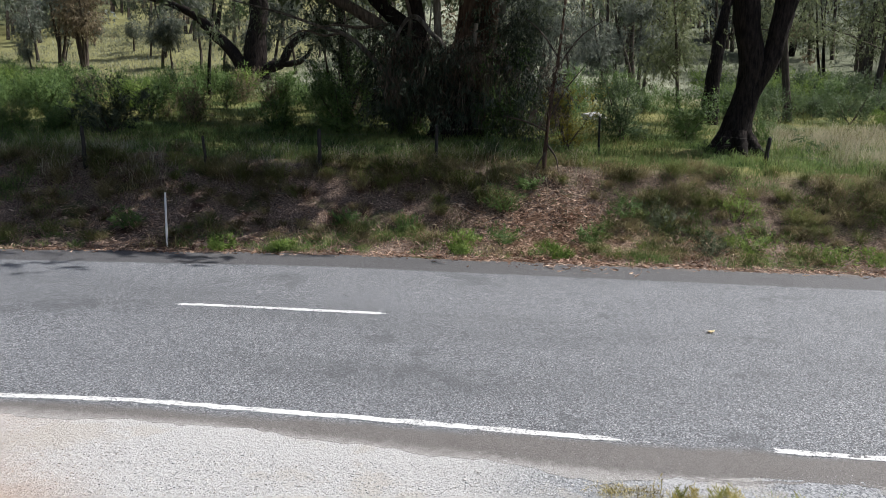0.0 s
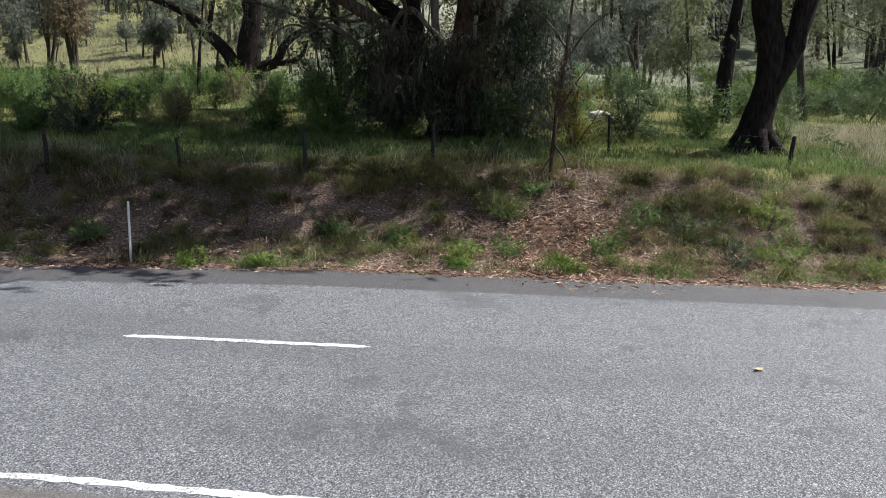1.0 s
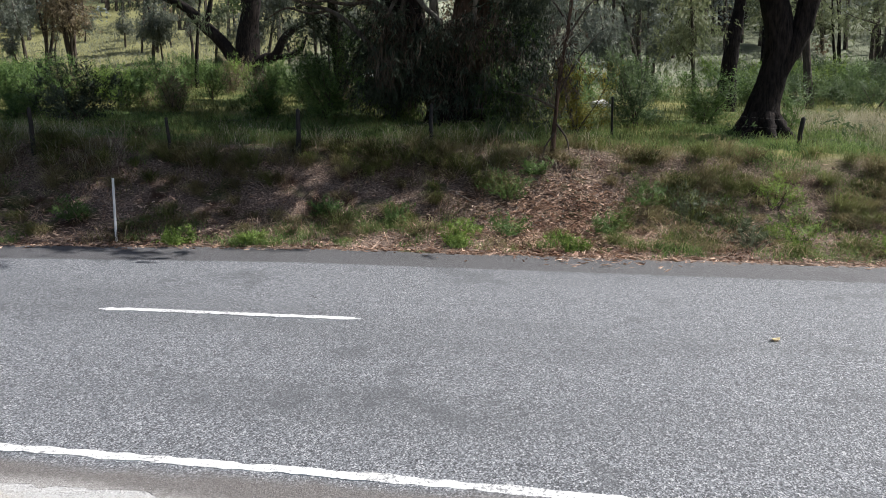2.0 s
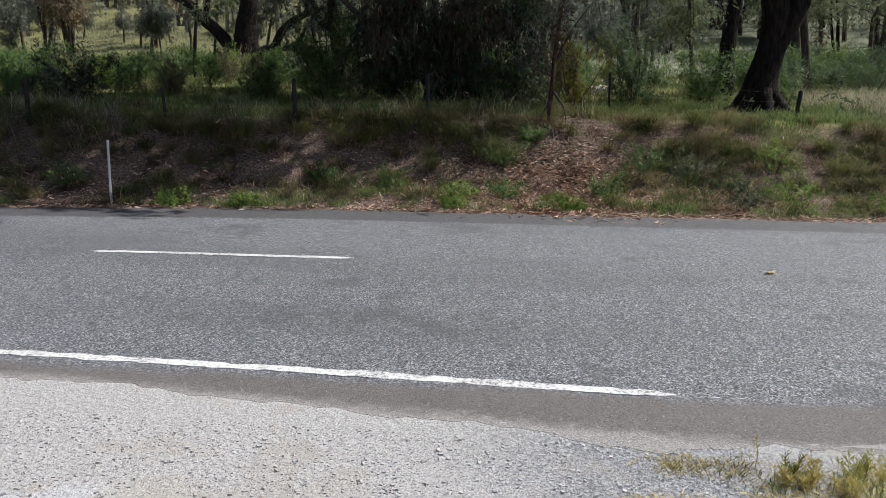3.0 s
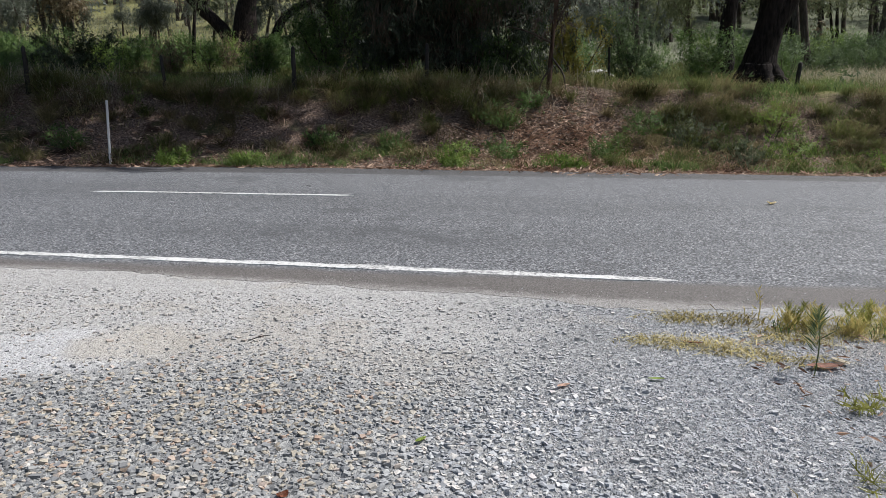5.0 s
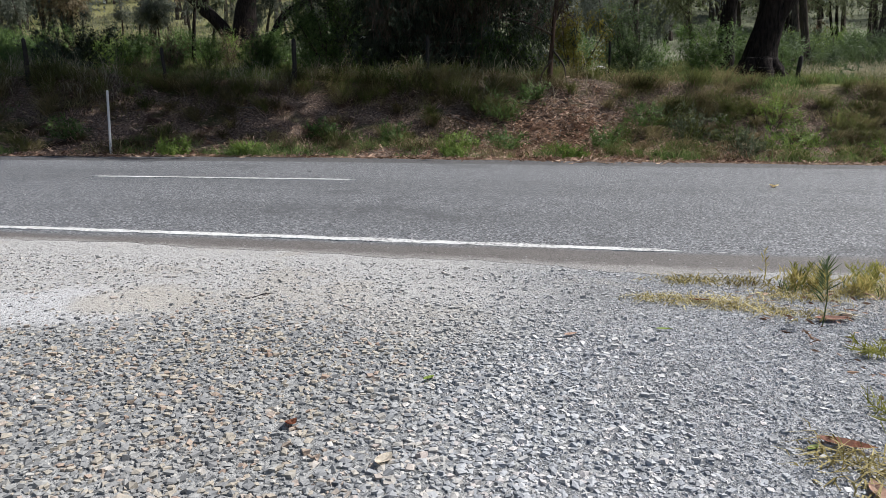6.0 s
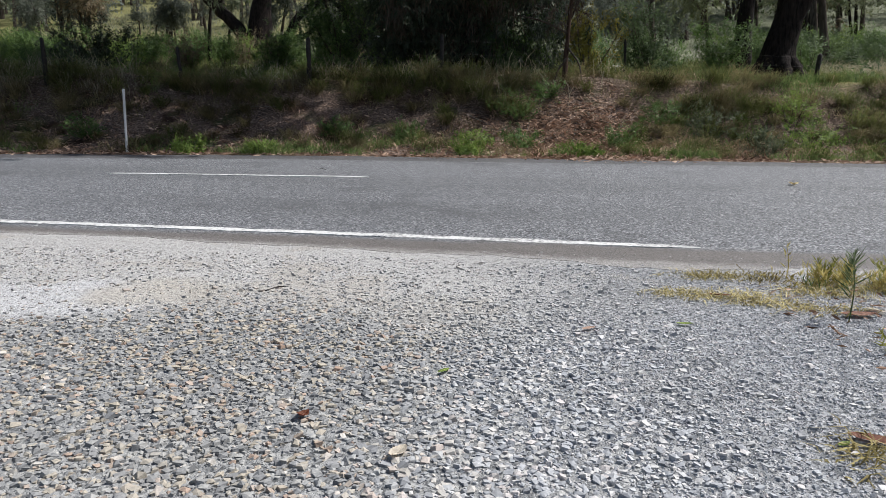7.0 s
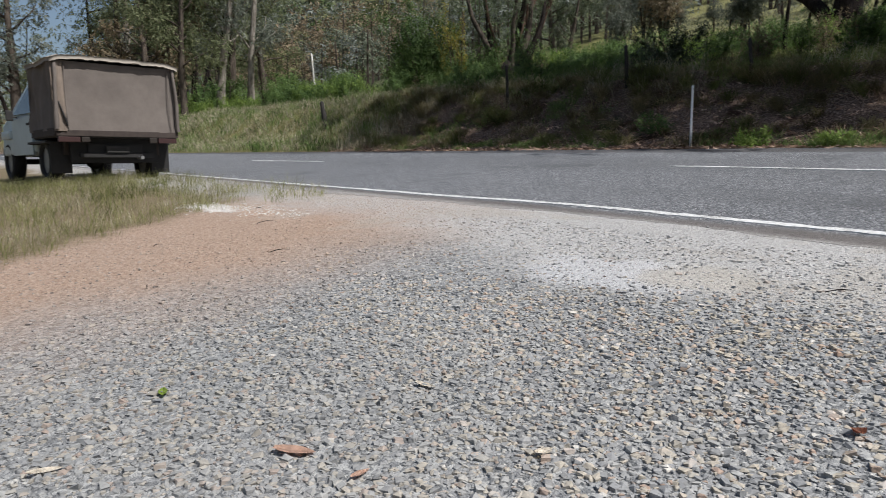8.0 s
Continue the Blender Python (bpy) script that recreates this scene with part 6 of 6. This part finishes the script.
        clay = np.clip((x + 0.33 * y + 2.2) / 1.2, 0.07, 1)
        bald = 1 - 0.8 * np.exp(-((x - -1.56) / 0.50) ** 2 - ((y - 4.14) / 0.26) ** 2) - 0.7 * np.exp(-((x - -1.21) / 0.22) ** 2 - ((y - 4.27) / 0.20) ** 2)
        return dusty * clay * np.clip(bald, 0.1, 1)

    def coarse(x, y):
        return fade(x, y) * np.clip((0.9 - x + 0.15 * np.sin(3 * y)) / 0.7, 0.12, 1)

    heart = lambda x, y: np.hypot(x - 0.2, y - 1.8)
    bed("gravel", "coarse grey crushed rock with tan pieces", 54000, -3.0, 1.1, 1.5, 4.4, 0.0155, rough, rough_f, lambda x, y: coarse(x, y) * np.clip(3.1 - heart(x, y), 0, 1) * (heart(x, y) > 0.95))
    bed("gravel", "grey crushed rock thinning towards clay and road", 40000, -4.6, 1.4, 1.3, 5.1, 0.0138, cubes, cf, lambda x, y: fade(x, y) * (heart(x, y) > 0.95) * np.clip((1.0 - x) / 0.6, 0.1, 1))
    bed("gravel", "fine grey crushed rock tinted blue with sky sheen", 92000, 0.0, 1.9, 2.6, 5.0, 0.0088, chip, chip_f, lambda x, y: fade(x, y) * np.clip((x - 0.05) / 0.5, 0.1, 1), tilt=0.6, tall=(0.7, 1.1))
    bed("gravel", "small loose chips at the seal's edge", 16000, -5.5, 2.6, 4.0, 5.45, 0.0085, chip, chip_f)
    bed("loose_chips", "loose grit and chips spilt over the seal's edge", 9000, -7.0, 4.0, 4.8, 5.95, 0.0085, chip, chip_f, lambda x, y: np.clip((5.72 - y) / 0.6, 0, 1) ** 1.5 * np.clip(0.6 + 0.5 * np.sin(2.1 * x + 0.7) + 0.4 * np.sin(5.3 * x), 0.05, 1), spill=True)
    bed("loose_chips", "line of loose grit where the seal ends", 14000, -7.0, 4.0, 5.1, 5.7, 0.0075, chip, chip_f, lambda x, y: np.exp(-((y - near_edge(x) - 0.03 * np.sin(9 * x)) / 0.09) ** 2) * np.clip(0.8 + 0.4 * np.sin(3.1 * x), 0.3, 1), spill=True)
    bed("white_gravel", "spill of whitish crushed rock beside the verge grass", 9000, -7.2, -4.6, 3.6, 4.7, 0.016, chip, chip_f, lambda x, y: np.exp(-((x + 6.1) / 0.5) ** 2 - ((y - 4.02) / 0.16) ** 2) + 0.6 * np.exp(-((x + 5.4) / 0.6) ** 2 - ((y - 4.25) / 0.14) ** 2), mat=rock_mat)
    bed("clay_pebbles", "small pebbles on orange clay", 11000, -6.5, -1.6, 1.5, 5.2, 0.0095, chip, chip_f)

gravel_bed()

# ---------------------------------------------------------------- parked utility truck


def make_truck():
    """A utility with a canvas-covered tray; x runs forward, y to its left."""
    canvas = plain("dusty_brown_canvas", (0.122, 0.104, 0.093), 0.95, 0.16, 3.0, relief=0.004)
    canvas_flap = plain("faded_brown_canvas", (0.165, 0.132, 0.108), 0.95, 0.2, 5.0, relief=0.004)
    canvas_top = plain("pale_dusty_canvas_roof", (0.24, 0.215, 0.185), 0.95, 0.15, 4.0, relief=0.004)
    paint = plain("pale_blue_grey_paint", (0.36, 0.43, 0.46), 0.4, 0.08, 3.0)
    black = plain("black_chassis_paint", (0.014, 0.013, 0.013), 0.7, 0.3, 9.0)
    rust = plain("dusty_brown_steel", (0.040, 0.030, 0.026), 0.85, 0.3, 9.0)
    tyre_m = plain("black_tyre_rubber", (0.018, 0.017, 0.017), 0.85, 0.25, 12.0)
    rim_m = plain("dull_steel_rim", (0.20, 0.20, 0.20), 0.5, 0.2, 10.0, 0.6)
    # lens and plate colours are darkened for the shade below the tray
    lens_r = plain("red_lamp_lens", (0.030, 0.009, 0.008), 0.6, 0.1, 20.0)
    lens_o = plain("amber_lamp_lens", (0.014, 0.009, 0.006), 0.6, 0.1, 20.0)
    dull = plain("shade_dark_number_plate", (0.030, 0.029, 0.028), 0.8, 0.2, 20.0)
    dark_glass = Nodes("cab_glass", 0.22, 0.25)
    dark_glass.bsdf.inputs["Transmission Weight"].default_value = 0.7
    glass = dark_glass.done((0.012, 0.014, 0.016))
    x0, y0 = -12.4, 4.52
    root = thing("utility_truck", x0, y0, "parked pale blue utility truck with brown canvas tray canopy", "truck", turn=185)
    root.location.z -= 0.03
    L = -1.0
    # frame: origin at the rear axle on the ground, +x forward, +y to the vehicle's left
    part("chassis", box(-0.75, 3.3, -0.42, 0.42, 0.46, 0.62), black, root, bevel=0.02)
    part("tray", box(-0.95, 0.36, -0.90, 0.90, 0.70, 0.80), black, root, "dusty steel tray", 0.015)
    part("tail_rail", box(-0.985, -0.955, -0.91, 0.91, 0.72, 0.81), rust, root, "dusty steel rail", 0.008)
    part("side_board", box(-0.95, 0.36, 0.905, 0.93, 0.72, 0.84), rust, root, bevel=0.006)
    part("side_board", box(-0.95, 0.36, -0.93, -0.905, 0.72, 0.84), rust, root, bevel=0.006)

    # canvas: back and sides sag a little between the bows
    def sheet(name, corner, u, v, nu, nv, material, sag, seed, label="", fold=0.011):
        rng = np.random.default_rng(seed)
        corner, u, v = (np.array(a, float) for a in (corner, u, v))
        nrm = np.cross(u, v)
        nrm = nrm / np.linalg.norm(nrm)
        a, b = np.meshgrid(np.linspace(0, 1, nu), np.linspace(0, 1, nv))
        wave = 0.5 * np.sin(a * 23 + 3 * np.sin(b * 3)) * (0.3 + 0.7 * np.abs(2 * a - 1) ** 3) + 0.35 * np.sin(a * 9 + b * 5 + seed)
        d = sag * (np.sin(np.pi * a) * np.sin(np.pi * b)) + fold * wave + rng.normal(0, 0.0015, a.shape)
        front = corner + a[..., None] * u + b[..., None] * v + d[..., None] * nrm
        back = front - nrm * 0.006
        vv = np.concatenate((front.reshape(-1, 3), back.reshape(-1, 3)))
        r, c = np.meshgrid(np.arange(nv - 1), np.arange(nu - 1), indexing="ij")
        i = (r * nu + c).ravel()
        f = np.stack((i, i + 1, i + nu + 1, i + nu), -1)
        n = nu * nv
        f = np.concatenate((f, f[:, ::-1] + n))
        return put_part(name, raw_mesh(name, vv, f, material, True), root, label)

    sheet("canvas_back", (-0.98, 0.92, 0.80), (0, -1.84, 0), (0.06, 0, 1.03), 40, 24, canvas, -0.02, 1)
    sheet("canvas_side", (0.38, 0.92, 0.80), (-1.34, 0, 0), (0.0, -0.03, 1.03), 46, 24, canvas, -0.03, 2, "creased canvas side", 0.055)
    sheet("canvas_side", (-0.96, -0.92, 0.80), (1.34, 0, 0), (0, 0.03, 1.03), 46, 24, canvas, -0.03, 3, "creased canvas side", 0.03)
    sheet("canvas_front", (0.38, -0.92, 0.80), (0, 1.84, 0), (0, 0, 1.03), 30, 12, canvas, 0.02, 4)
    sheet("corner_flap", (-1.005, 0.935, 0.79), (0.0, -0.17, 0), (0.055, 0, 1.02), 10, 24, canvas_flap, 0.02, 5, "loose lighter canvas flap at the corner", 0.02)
    put_part("tie_strap", tube_mesh("tie_strap", [(-1.02, 0.76, 0.86), (-1.03, 0.80, 1.0), (-1.0, 0.86, 1.22)], [0.012, 0.016, 0.008], black, 6, 0.2, np.random.default_rng(18)), root, "dark strap holding the flap")
    for s_ in (0.74, -0.80):
        put_part("seam", tube_mesh("seam", [(-1.0, s_, 0.82), (-0.985, s_ + 0.02, 1.3), (-0.94, s_, 1.80)], [0.008, 0.007, 0.008], canvas, 5, 0.2, np.random.default_rng(8)), root)
    # roof sheet arches over bows and hangs over the back as a lip
    rng = np.random.default_rng(9)
    na, nb = 34, 26
    a, b = np.meshgrid(np.linspace(-0.95, 0.95, na), np.linspace(-1.02, 0.42, nb))
    roof_z = 1.93 - 0.035 * np.abs(a / 0.95) ** 3.2 - 0.03 * np.clip(a, 0, 2) * 0 + 0.012 * np.sin(b * 7) + rng.normal(0, 0.003, a.shape) - 0.03 * np.clip((np.abs(a) - 0.84) / 0.11, 0, 1)
    v = np.concatenate((np.stack((b, a, roof_z), -1).reshape(-1, 3), np.stack((b, a * 0.985, roof_z - 0.05 - 0.02 * rng.uniform(0, 1, a.shape)), -1).reshape(-1, 3)))
    r, c = np.meshgrid(np.arange(nb - 1), np.arange(na - 1), indexing="ij")
    i = (r * na + c).ravel()
    f = np.stack((i, i + 1, i + na + 1, i + na), -1)
    n = na * nb
    rim = np.concatenate((np.arange(na), np.arange(1, nb) * na + na - 1, (nb - 1) * na + np.arange(na - 2, -1, -1), np.arange(nb - 2, 0, -1) * na))
    rim2 = np.roll(rim, -1)
    f = np.concatenate((f, f[:, ::-1] + n, np.stack((rim, rim2, rim2 + n, rim + n), -1)))
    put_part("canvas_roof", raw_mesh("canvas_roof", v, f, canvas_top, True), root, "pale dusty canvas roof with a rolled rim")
    # loose corner flaps tied down beside the back
    for s in (1, -1):
        put_part("flap", tube_mesh("flap", [(-1.0, s * 0.905, 0.82), (-1.01, s * 0.90, 1.3), (-0.97, s * 0.87, 1.82)], [0.035, 0.028, 0.025], canvas, 7, 0.15, rng), root)
    # cab
    back = -0.58
    bm = bmesh.new()
    side = [(1.03, 0.50), (1.03, 1.10), (1.20, 1.68), (2.10, 1.71), (2.70, 1.14), (3.24, 1.02), (3.34, 0.58), (3.30, 0.46)]
    rings = [[bm.verts.new((x + back, y * (0.86 if z < 1.2 else 0.66), z)) for x, z in side] for y in (1, -1)]
    n = len(side)
    for i in range(n):
        bm.faces.new((rings[0][i], rings[0][(i + 1) % n], rings[1][(i + 1) % n], rings[1][i]))
    bm.faces.new(rings[0]), bm.faces.new(rings[1][::-1])
    part("cab", bm, paint, root, "pale blue-grey steel cab", 0.05, True)
    for s in (1, -1):
        door = part("door", box(1.10 + back, 2.42 + back, s * 0.865 - 0.02, s * 0.865 + 0.02, 0.46, 1.10), paint, root, bevel=0.012)
        part("handle", box(1.22 + back, 1.36 + back, s * 0.892 - 0.012, s * 0.892 + 0.012, 0.95, 0.99), black, door, "black door handle", 0.004)
        bm = bmesh.new()
        q = [(1.20, 1.15), (1.31, 1.60), (2.02, 1.62), (2.42, 1.17)]
        a = [bm.verts.new((x + back, s * (0.87 - 0.36 * (z - 1.13)), z)) for x, z in q]
        b = [bm.verts.new((x + back, s * (0.85 - 0.36 * (z - 1.13)), z)) for x, z in q]
        bm.faces.new(a), bm.faces.new(b[::-1])
        for i in range(4):
            bm.faces.new((a[i], b[i], b[(i + 1) % 4], a[(i + 1) % 4]))
        part("side_window", bm, glass, root, "dark side glass")
        m = part("mirror", box(2.15 + back, 2.20 + back, s * 0.96 - 0.06, s * 0.96 + 0.06, 1.06, 1.24), black, root, "door mirror on an arm", 0.02)
        part("mirror_arm", box(2.17 + back, 2.21 + back, min(s * 0.84, s * 0.92), max(s * 0.84, s * 0.92), 1.11, 1.14), black, m)
        part("front_guard", box(2.6 + back, 3.24 + back, s * 0.76 - 0.12, s * 0.76 + 0.14, 0.76, 0.92), paint, root, bevel=0.05)
        part("headlamp", box(3.30 + back, 3.38 + back, s * 0.62 - 0.10, s * 0.62 + 0.10, 0.72, 0.92), dull, root, "round glass headlamp", 0.03)
        part("mudguard", box(-0.52, 0.52, s * 0.80 - 0.16, s * 0.80 + 0.16, 0.62, 0.66), black, root, bevel=0.012)
        flap = bmesh.new()
        box(-0.56, -0.54, s * 0.76 - 0.15, s * 0.76 + 0.15, 0.16, 0.64, flap)
        part("mud_flap", flap, black, root, "hanging rubber mud flap", 0.006)
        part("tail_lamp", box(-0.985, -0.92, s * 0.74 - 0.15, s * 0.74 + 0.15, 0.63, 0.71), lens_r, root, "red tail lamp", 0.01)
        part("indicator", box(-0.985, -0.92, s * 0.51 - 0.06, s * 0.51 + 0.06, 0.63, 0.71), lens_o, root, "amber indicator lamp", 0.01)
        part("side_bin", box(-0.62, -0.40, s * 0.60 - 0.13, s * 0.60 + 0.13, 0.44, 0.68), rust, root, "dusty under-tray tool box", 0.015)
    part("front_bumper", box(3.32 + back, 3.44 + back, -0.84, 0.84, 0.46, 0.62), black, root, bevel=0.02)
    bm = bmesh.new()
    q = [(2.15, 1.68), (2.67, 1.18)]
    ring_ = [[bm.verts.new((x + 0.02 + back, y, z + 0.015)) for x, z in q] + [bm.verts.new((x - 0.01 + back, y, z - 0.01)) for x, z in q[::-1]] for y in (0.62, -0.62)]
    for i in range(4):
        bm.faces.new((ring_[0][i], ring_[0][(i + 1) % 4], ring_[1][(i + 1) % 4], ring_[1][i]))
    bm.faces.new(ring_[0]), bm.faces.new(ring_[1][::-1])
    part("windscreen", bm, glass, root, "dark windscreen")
    plate = part("number_plate", box(-0.83, -0.805, -0.17, 0.17, 0.48, 0.58), dull, root, "small number plate in a shade-dark colour", 0.004)
    part("plate_bar", box(-0.836, -0.829, -0.12, 0.12, 0.51, 0.55), black, plate)
    part("rear_bumper", box(-0.80, -0.72, -0.55, 0.55, 0.40, 0.47), black, root, bevel=0.012)
    # added black sheet that fills the underside with deep shade
    part("shade_panel", box(-0.70, -0.64, -0.66, 0.66, 0.32, 0.70), black, root, "dark sheet standing for the shade under the tray", 0.01)
    # axles, differential and springs
    for x in (0, 2.42):
        bm = bmesh.new()
        bmesh.ops.create_cone(bm, cap_ends=True, segments=12, radius1=0.05, radius2=0.05, depth=1.4, matrix=pose(x, 0, 0.36, 90, 0, 0))
        part("axle", bm, black, root)
        bm = bmesh.new()
        bmesh.ops.create_icosphere(bm, subdivisions=2, radius=0.15, matrix=pose(x, 0.1, 0.36))
        part("differential", bm, black, root, smooth=True)
    bm = bmesh.new()
    bmesh.ops.create_cone(bm, cap_ends=True, segments=10, radius1=0.03, radius2=0.03, depth=1.2, matrix=pose(-0.3, -0.35, 0.40, 0, 90, 0))
    part("exhaust", bm, rim_m, root)
    for x in (0, 2.42):
        for s in (1, -1):
            wheel = new("wheel")
            wheel.parent = root
            wheel.matrix_local = pose(x, s * 0.745, 0.36, 90, 0, 0)
            bm = bmesh.new()
            prof = [(0.22, -0.10), (0.30, -0.115), (0.345, -0.10), (0.36, -0.07), (0.36, 0.07), (0.345, 0.10), (0.30, 0.115), (0.22, 0.10)]
            k = 28
            rr = [[bm.verts.new((math.cos(2 * math.pi * j / k) * r, math.sin(2 * math.pi * j / k) * r, z)) for r, z in prof] for j in range(k)]
            for j in range(k):
                for i in range(len(prof)):
                    bm.faces.new((rr[j][i], rr[j][(i + 1) % len(prof)], rr[(j + 1) % k][(i + 1) % len(prof)], rr[(j + 1) % k][i]))
            part("tyre", bm, tyre_m, wheel, "black treaded tyre", smooth=True)
            bm = bmesh.new()
            bmesh.ops.create_cone(bm, cap_ends=True, segments=20, radius1=0.225, radius2=0.20, depth=0.14)
            part("rim", bm, rim_m, wheel, "dull steel rim", 0.015)
    return root


make_truck()
